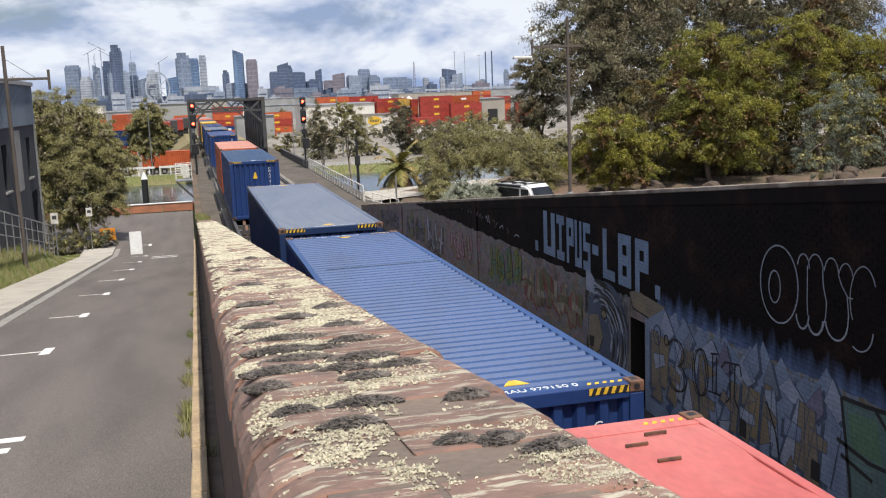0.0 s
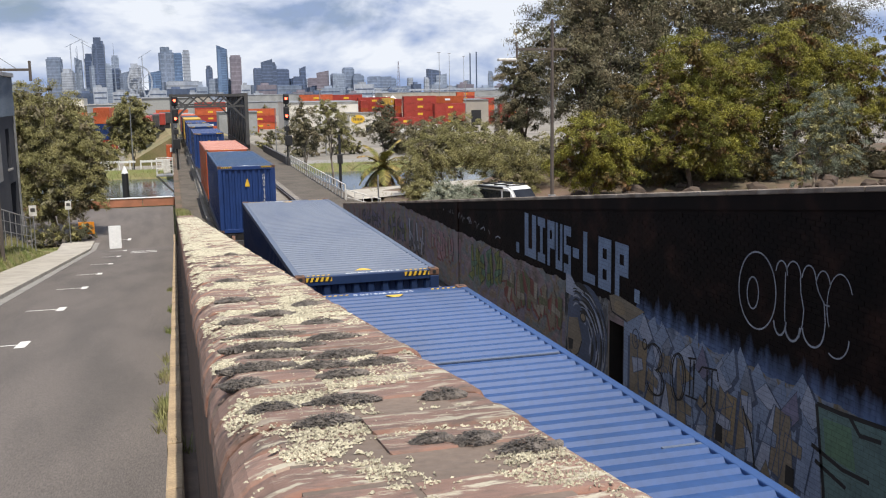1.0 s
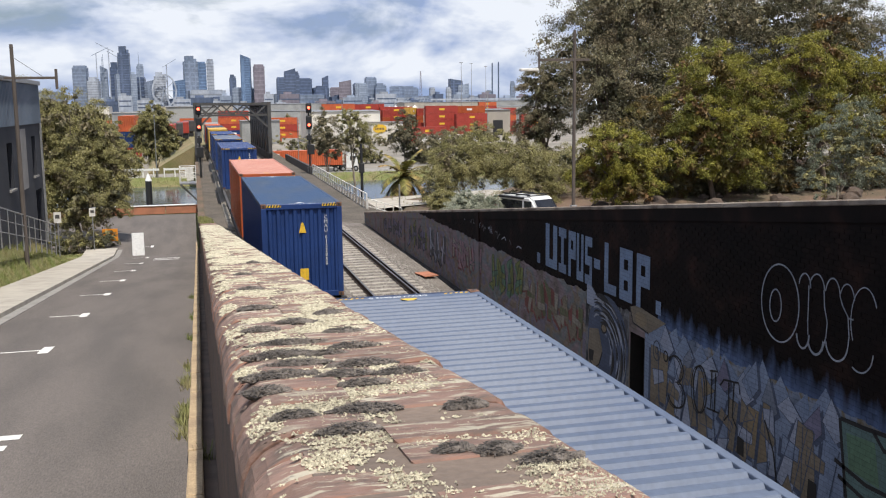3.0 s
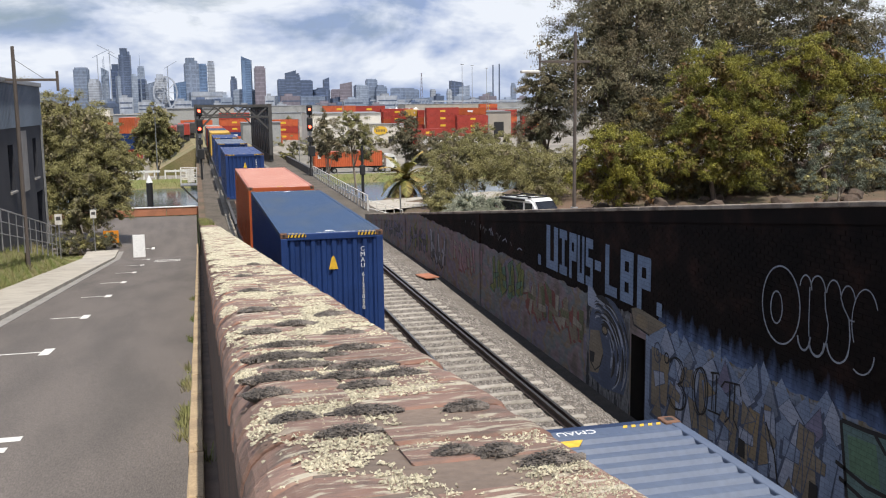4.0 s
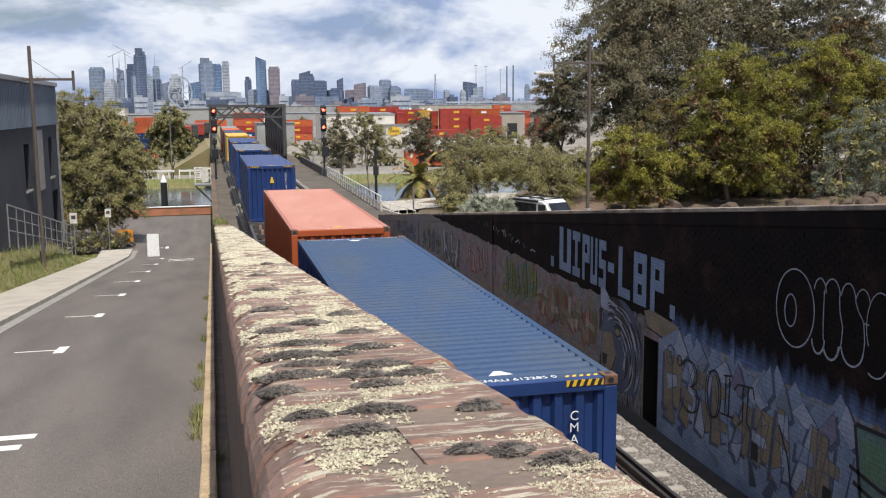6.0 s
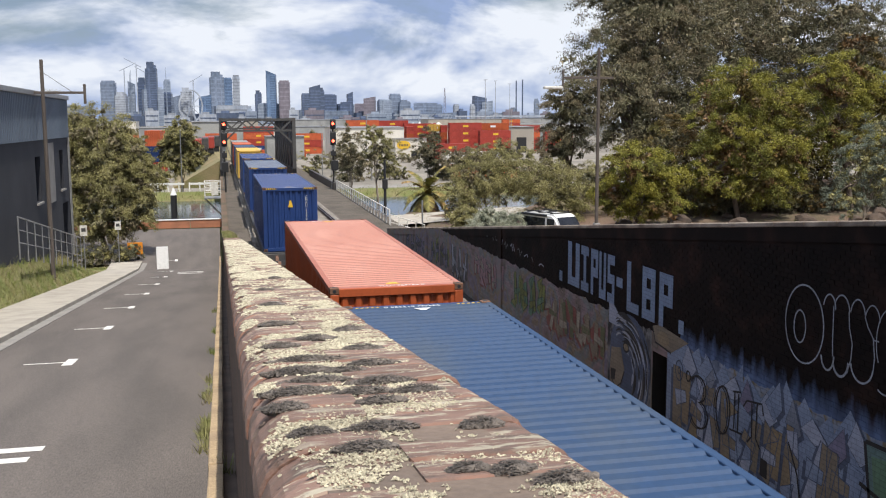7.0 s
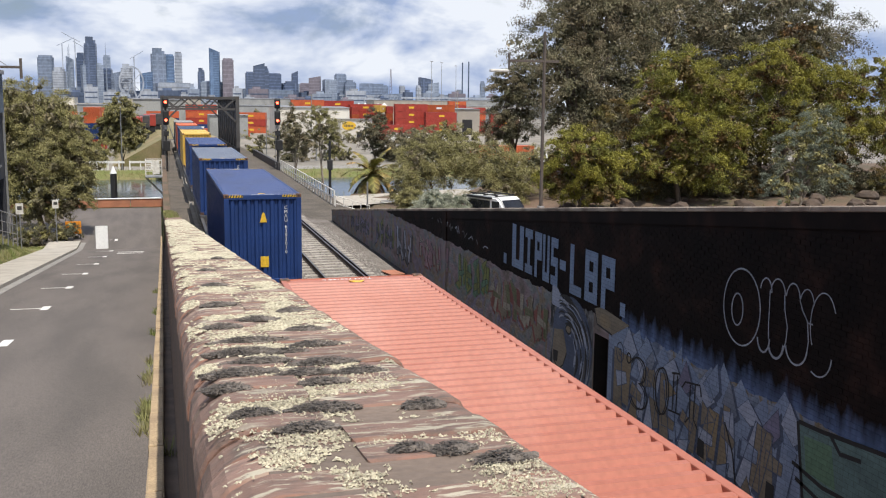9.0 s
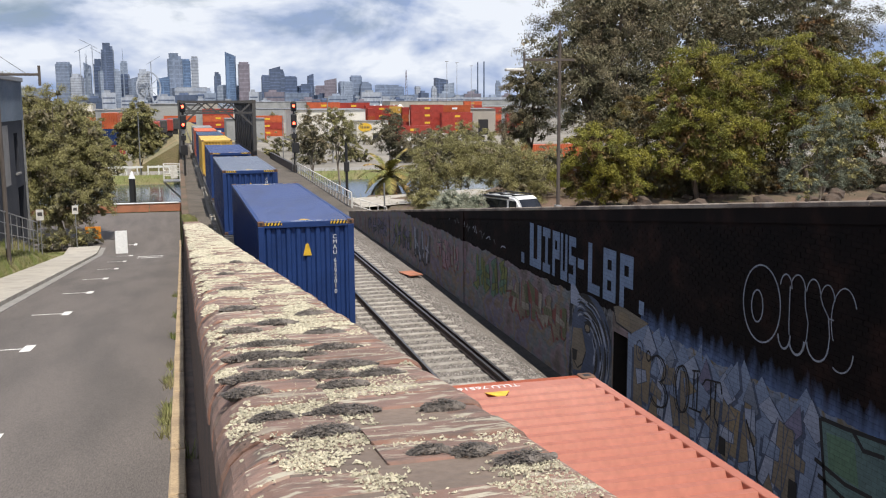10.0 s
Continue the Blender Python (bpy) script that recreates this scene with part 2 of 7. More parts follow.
xs = [-3200, -900, -300, -120, -60, -35, -24, -18, -14, -12, -11, -10.3, -9.6, -8, -5, -2.95, -2.85, 2, 6.5, 6.9, 6.95, 9, 11.9, 12.1, 15, 18, 22, 26, 32, 40, 55, 90, 160, 320, 900, 3200]
ys = [-80, -60, -45, -36, -28] + list(range(-24, 64, 4)) + [64, 66, 68, 70, 72, 90, 116, 118, 120, 122, 124, 126, 128, 132, 150, 180, 200, 240, 400, 900, 2000, 4600]
gv = [(x, y, land(x, y) + (0.12 * noise.noise((x * 0.3, y * 0.3, 0)) if x > 7 and y < 62 else 0)) for y in ys for x in xs]
gf = [(j * len(xs) + i, j * len(xs) + i + 1, (j + 1) * len(xs) + i + 1, (j + 1) * len(xs) + i) for j in range(len(ys) - 1) for i in range(len(xs) - 1)]
ground = structure(raw("ground", gv, gf, M["grass"], smooth=True), "rough grassed ground with bare earth patches", "ground")
ground.data.materials.append(M["dirt"])
ground.data.materials.append(M["yard"])
for p in ground.data.polygons:
    c = p.center
    if c.x > 6.9 and c.y < 64:
        p.material_index = 1
    elif c.y > 150:
        p.material_index = 2

water = structure(raw("water", [(-3000, 66, -4.6), (3000, 66, -4.6), (3000, 125, -4.6), (-3000, 125, -4.6)], [(0, 1, 2, 3)], M["water"]), "calm grey-blue river water", "river")

# street: ramp, then level, then the cross street by the river
ry = [-60, -40, -30] + list(range(-24, 36, 4)) + [36, 38.05, 42, 64]


def strip(name, x0, x1, dz, material, label, category, y0=-60, y1=64, thick=0.25):
    yy = [y for y in ry if y0 < y < y1]
    yy = [y0] + yy + [y1]
    v, f = [], []
    for y in yy:
        z = road_z(y) + dz
        v += [(x0, y, z), (x1, y, z), (x1, y, z - thick), (x0, y, z - thick)]
    for i in range(len(yy) - 1):
        for k in range(4):
            f.append((4 * i + k, 4 * i + (k + 1) % 4, 4 * i + 4 + (k + 1) % 4, 4 * i + 4 + k))
    f += [(3, 2, 1, 0), tuple(4 * (len(yy) - 1) + k for k in range(4))]
    ob = raw(name, v, f, material)
    bm = bmesh.new(); bm.from_mesh(ob.data); bmesh.ops.recalc_face_normals(bm, faces=bm.faces[:]); bm.to_mesh(ob.data); bm.free()
    return structure(ob, label, category)


KERB_L = -7.78
road = strip("road", -7.5, -3.26, 0.0, M["asphalt"], "grey worn asphalt one-way street sloping down to the river", "road", y1=52)
strip("gutter", KERB_L, -7.5, 0.012, M["gutter"], "pale concrete gutter along the kerb", "gutter", y1=41)
strip("kerb_left", KERB_L - 0.16, KERB_L, 0.13, M["concrete"], "low concrete kerb", "kerb", y1=41)
pavement = strip("pavement", -9.55, KERB_L - 0.16, 0.125, M["concrete"], "pale concrete footpath beside the street", "pavement", y1=41)
cross = structure(raw("road_riverside", [(-60, 41, -1.846), (-9.6, 41, -1.846), (-7.8, 41, -1.846), (-7.8, 40, -1.846), (-3.2, 40, -1.846), (-3.2, 60, -1.846), (-60, 60, -1.846)], [(0, 1, 2, 3, 4, 5, 6)], M["asphalt"]), "flat asphalt cross street by the river", "road")

# stone kerb at the foot of the parapet, in single stones
kerb_r = tagged(new("kerb_right"), "weathered sandstone kerb stones at the foot of the parapet", "kerb", kind="structure")
KS = []
for k in range(3):
    bm = bx(-3.26, 0.006, -0.2, -3.125, 1.494, 0.16, bevel=0.012)
    for v in bm.verts:
        v.co += Vector((random.uniform(-0.006, 0.006), 0, random.uniform(-0.006, 0.006)))
    me = bpy.data.meshes.new("kerb_stone"); bm.to_mesh(me); bm.free(); me.materials.append(M["kerb"]); KS.append(me)
y = -24.0
k = 0
while y < 42:
    ob = new("kerb_stone", KS[k % 3])
    ob.parent = kerb_r
    ob.matrix_basis = Matrix.Translation((0.004 * (k % 3), y, road_z(y))) @ Matrix.Rotation(math.atan(SLOPE if y < 37 else 0), 4, "X")
    y += 1.5; k += 1

strip("parapet_footing", -3.124, -2.99, 0.03, M["mortar"], "dark brick footing between kerb and parapet", "footing", y1=40)

# road markings: parking bay T marks, bars and lettering bars
for i in range(1, 9):
    y = -7.35 + 6.15 * i
    z = road_z(y) + 0.004
    mk = tagged(new("parking_mark"), "white painted parking bay T mark on the asphalt", "road marking", "parking marks", "structure")
    mk.matrix_basis = Matrix.Translation((-5.82, y, z)) @ Matrix.Rotation(math.atan(SLOPE if y < 37 else 0), 4, "X")
    part("bar", bx(-0.1, -0.42, -0.002, 0.08, 0.42, 0.002), M["line"], mk)
    part("stem", bx(-0.8, -0.035, -0.002, -0.064, 0.035, 0.002), M["line"], mk)
for i, (x0, x1, y0) in enumerate([(-7.4, -5.05, -8.5), (-7.4, -5.12, -9.0)]):
    z = road_z(y0) + 0.005
    mk = structure(part("road_bar", bx(0, -0.11, -0.002, x1 - x0, 0.11, 0.002), M["line"], None), "white painted bar across the street", "road marking")
    mk.matrix_basis = Matrix.Translation((x0, y0, z)) @ Matrix.Rotation(math.atan(SLOPE), 4, "X")
for dy in (0, 0.75):
    mk = structure(part("road_legend", bx(-0.65, -0.17, -0.002, 0.65, 0.17, 0.002), M["line"], None), "worn white road legend", "road marking")
    mk.matrix_basis = Matrix.Translation((-4.75, 32.3 + dy * 2, road_z(32.3 + dy * 2) + 0.006)) @ Matrix.Rotation(math.atan(SLOPE), 4, "X")

# railway formation
bed = structure(part("trackbed", bx(-2.57, -70, -1.1, 5.2, 37, -0.42), M["ballast"], None), "grey crushed stone ballast between the tracks", "ballast")
bm = bmesh.new()
prism(bm, [(-2.95, 37, -2.4), (-2.95, 37, -0.42), (8.9, 37, -0.42), (10.4, 37, -1.3), (10.4, 37, -2.4)], (0, 31, 0))
bed2 = structure(part("embankment", bm, M["ballast_old"], None), "low ballast embankment before the bridge", "embankment")
deck = structure(part("bridge_deck", bx(-2.95, 68, -1.12, 8.6, 163, -0.42), M["ballast_old"], None), "ballasted railway bridge deck over the river", "bridge")
for i, yp in enumerate((70, 90, 108, 128, 150)):
    structure(part("bridge_pier_%d" % (i + 1), bx(-2.6, yp - 0.9, -6.5, 8.2, yp + 0.9, -1.12, bevel=0.1), M["concrete"], None), "concrete bridge pier in the river", "pier")
bm = bmesh.new()
prism(bm, [(-13, 162, -6.2), (-2.9, 162, -0.42), (7.5, 162, -0.42), (17, 162, -6.2)], (-14, 500, 0))
structure(part("embankment_far", bm, M["dry_grass"], None), "railway formation beyond the river", "embankment")
ledge = structure(part("ledge_wall", bx(-3.05, 37, -2.4, -2.62, 106, -0.25, bevel=0.03), M["dirt"], None), "worn concrete retaining wall along the line", "wall")


def rail_profile(bm, x, y0, y1, zb):
    prof = [(-0.07, 0), (0.07, 0), (0.07, 0.012), (0.012, 0.03), (0.012, 0.11), (0.036, 0.125), (0.036, 0.155), (-0.036, 0.155), (-0.036, 0.125), (-0.012, 0.11), (-0.012, 0.03), (-0.07, 0.012)]
    prism(bm, [(x + a, y0, zb + b) for a, b in prof], (0, y1 - y0, 0))


SLEEPER = bpy.data.meshes.new("sleeper")
bm = bx(-1.38, -0.12, -0.12, 1.38, 0.12, 0.06, bevel=0.02); bm.to_mesh(SLEEPER); bm.free(); SLEEPER.materials.append(M["sleeper"])
for name, cx in (("track_main", 0.0), ("track_second", 3.6)):
    tr = tagged(new(name), "dual gauge railway track on concrete sleepers", "railway track", kind="structure")
    for dx in (-0.835, 0.67, 0.835):
        bm = bmesh.new()
        rail_profile(bm, cx + dx, -60, 260, -0.155)
        rl = part("rail", bm, M["rail"], tr, "brown rusted steel rail")
        part("rail_head", bx(cx + dx - 0.03, -60, 0.0005, cx + dx + 0.03, 260, 0.004), M["railtop"], rl, "polished running surface")
    y = -18.0
    n = 0
    far = bmesh.new()
    while y < 150:
        if y < 50 and (cx > 1 or n % 1 == 0):
            s = new("sleeper", SLEEPER)
            s.parent = tr
            s.matrix_basis = pose(cx + random.uniform(-0.02, 0.02), y, -0.235 + random.uniform(-0.012, 0.006), 0, 0, random.uniform(-0.6, 0.6))
        else:
            box(far, cx - 1.38, y - 0.12, -0.35, cx + 1.38, y + 0.12, -0.18)
        y += 0.68
        n += 1
    tagged(part("far_sleepers", far, M["sleeper"], tr), kind="stuff")

# loose ballast stones, thickest where the camera sees them
rng = np.random.default_rng(7)
N = 56000
sx = rng.uniform(1.4, 6.02, N); sy = -10 + 44 * rng.random(N) ** 1.5
keep = np.ones(N, bool)
for cx in (3.6,):
    for dx in (-0.835, 0.67, 0.835):
        keep &= np.abs(sx - cx - dx) > 0.11
    keep &= ~((np.abs(sx - cx) < 1.4) & (np.abs(((sy + 18) / 0.68 + 0.5) % 1 - 0.5) < 0.2))
sx, sy = sx[keep], sy[keep]
n = len(sx)
s = rng.uniform(0.022, 0.05, n)
ang = rng.uniform(0, 6.28, n)
base = np.array([(1, 0, 0), (0, 1, 0), (-1, 0, 0), (0, -1, 0), (0.1, 0.1, 1)])
jit = rng.uniform(0.7, 1.3, (n, 5, 3)) * base
ca, sa = np.cos(ang)[:, None], np.sin(ang)[:, None]
vx = (jit[..., 0] * ca - jit[..., 1] * sa) * s[:, None] + sx[:, None]
vy = (jit[..., 0] * sa + jit[..., 1] * ca) * s[:, None] + sy[:, None]
foot = -0.33 - 0.33 * np.clip((18 - sy) / 21, 0, 1.2)
top = -0.195 - 0.1 * np.clip((sx - 5.1) / 0.5, 0, 1) + (foot + 0.295) * np.clip((sx - 5.55) / 0.45, 0, 1)
vz = jit[..., 2] * s[:, None] * 0.9 + (top - 0.015)[:, None]
vv = np.stack([vx, vy, vz], -1).reshape(-1, 3)
ff = np.concatenate([np.stack([np.arange(n) * 5 + a, np.arange(n) * 5 + (a + 1) % 4, np.arange(n) * 5 + 4], -1) for a in range(4)])
tagged(raw("ballast_stones", vv.tolist(), ff.tolist(), M["stone"]), "loose grey crushed stone ballast", "ballast", kind="stuff")
fill = structure(part("ballast_fill", bx(1.45, -40, -0.43, 5.1, 66, -0.2), M["ballast"], None), "packed grey ballast between sleepers", "ballast")


def foot_z(y):
    """Level of the added channel along the foot of the retaining wall."""
    return -0.33 - 0.33 * max(0.0, min(1.2, (18 - y) / 21))


# outer edge of the painted shadow strip
def shadow_edge_x(y):
    return 5.98 + 0.2 * max(0.0, min(1.3, (y + 3) / 21))


sh_v, sh_f = [], []
sh_y = list(range(-40, 38, 2)) + [37]
for y in sh_y:
    sh_v += [(5.1, y, -0.2), (5.55, y, -0.29), (shadow_edge_x(y), y, foot_z(y)), (shadow_edge_x(y) + 0.02, y, foot_z(y) - 0.3)]
for j in range(len(sh_y) - 1):
    sh_f += [(4 * j + i, 4 * j + i + 1, 4 * j + 5 + i, 4 * j + 4 + i) for i in range(3)]
structure(raw("ballast_shoulder", sh_v, sh_f, M["ballast"]), "ballast shoulder falling to a low channel at the wall", "ballast")
# added strip: the wall's shadow on the ground, put in as dark colour
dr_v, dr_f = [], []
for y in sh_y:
    dr_v += [(shadow_edge_x(y) - 0.01, y, foot_z(y) - 0.03), (6.25, y, foot_z(y) - 0.06), (6.52, y, foot_z(y) - 0.04)]
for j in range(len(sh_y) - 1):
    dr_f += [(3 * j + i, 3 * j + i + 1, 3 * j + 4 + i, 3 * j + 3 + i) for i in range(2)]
structure(raw("drain", dr_v, dr_f, M["foot_shadow"]), "near-black strip painted as the wall's shadow at its foot", "drain")

bd_ = thing("track_board", pose(5.75, 18.0, -0.27, 0, 0, 12), "small rusty red board lying on the ballast", "board")
part("board", bx(-0.3, -0.5, 0.05, 0.3, 0.5, 0.1, bevel=0.01), M["red_brick_bank"], bd_)
part("leg", bx(-0.25, -0.05, -0.05, -0.2, 0.05, 0.05), M["rust"], bd_)
part("leg", bx(0.2, -0.05, -0.05, 0.25, 0.05, 0.05), M["rust"], bd_)

# ---- train ----
SHIFT = [(t, -6.588 * (t - 4.5) + 0.0065 * (t - 4.5) ** 2) for t in (0, 1, 2, 3, 4, 5, 6, 7, 8, 9, 10)]
TRAIN = []
TOP = 3.655
CH, CL, CW = 2.896, 12.19, 2.438
FLOOR = TOP - CH


def paint(name, c, second=None, rough=0.5):
    return mat(name, c, rough, second=second or tuple(v * 0.72 for v in c), scale=0.9, spread=(0.45, 0.7), fine=16, fine_amount=0.09, bump=0.03, bump_scale=6, stretch=(1, 0.4, 1), spec=0.45)


PAINT = {
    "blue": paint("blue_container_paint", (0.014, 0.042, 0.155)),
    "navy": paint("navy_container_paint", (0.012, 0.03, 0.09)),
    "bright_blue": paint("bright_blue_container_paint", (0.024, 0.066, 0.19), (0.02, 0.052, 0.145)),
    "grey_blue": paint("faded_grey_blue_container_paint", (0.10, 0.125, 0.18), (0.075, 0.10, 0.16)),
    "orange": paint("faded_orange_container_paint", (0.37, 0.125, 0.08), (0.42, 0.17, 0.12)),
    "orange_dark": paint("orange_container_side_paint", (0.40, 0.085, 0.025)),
    "pink": paint("faded_red_container_paint", (0.46, 0.11, 0.1), (0.53, 0.165, 0.145)),
    "yellow": paint("yellow_container_paint", (0.58, 0.36, 0.07)),
    "grey": paint("grey_container_paint", (0.28, 0.29, 0.30)),
    "red": paint("red_container_paint", (0.36, 0.05, 0.035)),
    "vermilion": paint("orange_red_container_paint", (0.52, 0.115, 0.045)),
    "white": paint("white_container_paint", (0.7, 0.69, 0.66)),
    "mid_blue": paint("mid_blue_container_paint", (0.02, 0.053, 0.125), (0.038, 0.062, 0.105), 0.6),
}


def corrugated(bm, length, x_of, n, depth, close=None):
    """A folded sheet: rows of (position along, offset) swept between two edges given by x_of(pos, off, end)."""
    pts = []
    p = length / n
    for i in range(n):
        a = i * p
        pts += [(a, 0), (a + 0.34 * p, 0), (a + 0.5 * p, depth), (a + 0.84 * p, depth)]
    pts.append((length, 0))
    lo = [bm.verts.new(x_of(a, o, 0)) for a, o in pts]
    hi = [bm.verts.new(x_of(a, o, 1)) for a, o in pts]
    for i in range(len(pts) - 1):
        bm.faces.new((lo[i], lo[i + 1], hi[i + 1], hi[i]))


def text_part(name, words, size, material, parent, m, label=""):
    cu = bpy.data.curves.new(name, "FONT")
    cu.body, cu.size, cu.extrude = words, size, 0.001
    cu.align_x, cu.align_y = "CENTER", "CENTER"
    tmp = bpy.data.objects.new(name, cu)
    me = bpy.data.meshes.new_from_object(tmp)
    bpy.data.objects.remove(tmp)
    me.materials.append(material)
    ob = new(name, me)
    ob.parent = parent
    ob.matrix_basis = m
    if label:
        tagged(ob, label)
    return ob


def container(y0, roof, body, label, code="", stripes=True, frame_rust=True, dents=False, flat_roof=False, hatch=True, patch=False, placard=False, vertical=True, ribs=0.036, mark="stripe_yellow"):
    c = thing("shipping_container", pose(0, y0, FLOOR), label, "shipping container", "containers on the train")
    h, w, L = CH, CW / 2, CL
    # roof: folded sheet between the top rails
    bm = bmesh.new()
    if flat_roof:
        corrugated(bm, L - 0.5, lambda a, o, e: ((-w + 0.09) if e == 0 else (w - 0.09), a + 0.25, h - 0.035 + o), 8, 0.018)
    else:
        corrugated(bm, L - 0.5, lambda a, o, e: ((-w + 0.09) if e == 0 else (w - 0.09), a + 0.25, h - 0.016 - ribs + o), 50, ribs)
    part("roof", bm, roof, c, "corrugated roof sheet")
    for nm, ya, yb in (("roof_end", 0.06, 0.27), ("roof_end", L - 0.27, L - 0.06)):
        part(nm, bx(-w + 0.08, ya, h - 0.06, w - 0.08, yb, h - 0.022, bevel=0.006), roof, c)
    for sx in (-1, 1):
        part("top_rail", bx(sx * w - (0.1 if sx > 0 else 0), 0.16, h - 0.11, sx * w + (0.1 if sx < 0 else 0), L - 0.16, h - 0.012, bevel=0.012), roof, c)
        part("bottom_rail", bx(sx * w - (0.08 if sx > 0 else 0), 0.16, 0.0, sx * w + (0.08 if sx < 0 else 0), L - 0.16, 0.15, bevel=0.008), body, c)
        bm = bmesh.new()
        corrugated(bm, L - 0.3, lambda a, o, e: (sx * (w - 0.045 + o), a + 0.15, 0.15 if e == 0 else h - 0.11), 42, 0.036)
        part("side_wall", bm, body, c)
    for ya in (0.0, L):
        s = 1 if ya == 0 else -1
        part("end_header", bx(-w + 0.16, min(ya, ya + s * 0.1), h - 0.17, w - 0.16, max(ya, ya + s * 0.1), h - 0.02, bevel=0.01), body, c)
        part("end_sill", bx(-w + 0.16, min(ya, ya + s * 0.12), 0.0, w - 0.16, max(ya, ya + s * 0.12), 0.16, bevel=0.01), body, c)
        bm = bmesh.new()
        corrugated(bm, CW - 0.2, lambda a, o, e: (-w + 0.1 + a, ya + s * (0.075 - o), 0.16 if e == 0 else h - 0.17), 9, 0.05)
        part("end_wall", bm, body, c)
        for sx in (-1, 1):
            x0, x1 = sorted((sx * w, sx * (w - 0.16)))
            part("corner_post", bx(x0, min(ya, ya + s * 0.14), 0.12, x1, max(ya, ya + s * 0.14), h - 0.12, bevel=0.015), body, c)
            for zz in (0.0, h - 0.118):
                cst = part("corner_casting", bx(x0 - 0.003 * (sx < 0), min(ya - s * 0.003, ya + s * 0.178), zz, x1 + 0.003 * (sx > 0), max(ya - s * 0.003, ya + s * 0.178), zz + 0.118, bevel=0.014), M["rust"] if frame_rust else body, c, "rusted steel corner casting")
                bm = bmesh.new()
                xm = (x0 + x1) / 2
                cyl(bm, (xm, ya - s * 0.006, zz + 0.06), (xm, ya - s * 0.002, zz + 0.06), 0.033, n=10)
                part("casting_hole", bm, M["black"], cst)
                if zz > 1:
                    part("casting_hole", bx(xm - 0.035, ya + s * 0.05, h - 0.001, xm + 0.035, ya + s * 0.13, h + 0.002), M["black"], cst)
    if stripes:
        for sx in (-1, 1):
            pl = part("stripe_panel", bx(min(sx * (w - 0.17), sx * (w - 0.6)), -0.004, h - 0.1, max(sx * (w - 0.17), sx * (w - 0.6)), -0.001, h - 0.028), M["stripe_yellow"], c, "yellow panel with black slanted warning stripes")
            bm = bmesh.new()
            for k in range(5):
                x = min(sx * (w - 0.17), sx * (w - 0.6)) + 0.02 + k * 0.084
                prism(bm, [(x, -0.007, h - 0.1), (x + 0.042, -0.007, h - 0.1), (x + 0.07, -0.007, h - 0.028), (x + 0.028, -0.007, h - 0.028)], (0, 0.003, 0))
            part("warning_stripes", bm, M["black"], pl)
            for yb in (0.1, L - 0.16):
                bm = bmesh.new()
                for k in range(5):
                    x = min(sx * (w - 0.17), sx * (w - 0.6)) + 0.02 + k * 0.084
                    prism(bm, [(x, yb, h - 0.021), (x + 0.042, yb, h - 0.021), (x + 0.07, yb + 0.06, h - 0.021), (x + 0.028, yb + 0.06, h - 0.021)], (0, 0, 0.003))
                part("roof_stripes", bm, M["stripe_yellow"], c, "yellow warning stripes on the roof end")
    if code:
        text_part("roof_code", code + " 0", 0.135, M["white_paint"], c, pose(0.1, 0.165, h - 0.0205), "white stencilled container number")
        text_part("roof_code", code + " 0", 0.135, M["white_paint"], c, pose(-0.1, L - 0.165, h - 0.0205, 0, 0, 180), "white stencilled container number")
        tri = bmesh.new()
        prism(tri, [(-0.16, 0.36, h - 0.02), (0.12, 0.36, h - 0.02), (0.02, 0.52, h - 0.02), (-0.06, 0.52, h - 0.02)], (0, 0, 0.005))
        part("roof_mark", tri, M[mark], c, "small roof warning mark")
        tri = bmesh.new()
        prism(tri, [(-0.12, L - 0.36, h - 0.02), (0.16, L - 0.36, h - 0.02), (0.06, L - 0.52, h - 0.02), (-0.02, L - 0.52, h - 0.02)], (0, 0, 0.005))
        part("roof_mark", tri, M[mark], c, "small roof warning mark")
        if vertical:
            for k, ch in enumerate(code.replace(" ", "") + "0"):
                text_part("end_code", ch, 0.15, M["white_paint"], c, pose(0.72, 0.012, h - 0.44 - 0.135 * k - (0.08 if k > 3 else 0), 90, 0, 0), "white stencilled character")
    if hatch:
        bm = bmesh.new()
        prism(bm, [(-0.1, 0.008, h - 0.9), (0.12, 0.008, h - 0.9), (0.05, 0.008, h - 0.62), (0.01, 0.008, h - 0.57), (-0.03, 0.008, h - 0.62)], (0, 0.006, 0))
        part("warning_triangle", bm, M["stripe_yellow"], c, "yellow warning triangle sticker")
    if placard:
        part("placard", bx(-0.1, 0.008, h - 2.35, 0.16, 0.014, h - 2.0), M["stripe_yellow"], c, "yellow data placard")
    if flat_roof:
        for xa, yb in ((0.35, L - 0.62), (0.45, L - 1.0), (0.62, L - 0.42), (-0.4, L - 0.8)):
            b3 = bmesh.new()
            beam(b3, (xa - 0.09, yb, h - 0.03), (xa - 0.09, yb, h + 0.0), 0.02, 0.02); beam(b3, (xa + 0.09, yb, h - 0.03), (xa + 0.09, yb, h), 0.02, 0.02); beam(b3, (xa - 0.1, yb, h), (xa + 0.1, yb, h), 0.022, 0.022)
            part("roof_handle", b3, M["rust"], c, "dark red lashing bar")
    if patch:
        for ya, x0, x1 in ((4.9, 0.75, 1.12), (8.0, -0.9, 1.1), (8.08, 0.4, 1.0)):
            part("roof_patch", bx(x0, ya, h - 0.03, x1, ya + 0.04, h - 0.0165), PAINT["grey_blue"], c, "faded grey-blue repair strip")
    TRAIN.append((c, 0.0, y0, FLOOR))
    return c


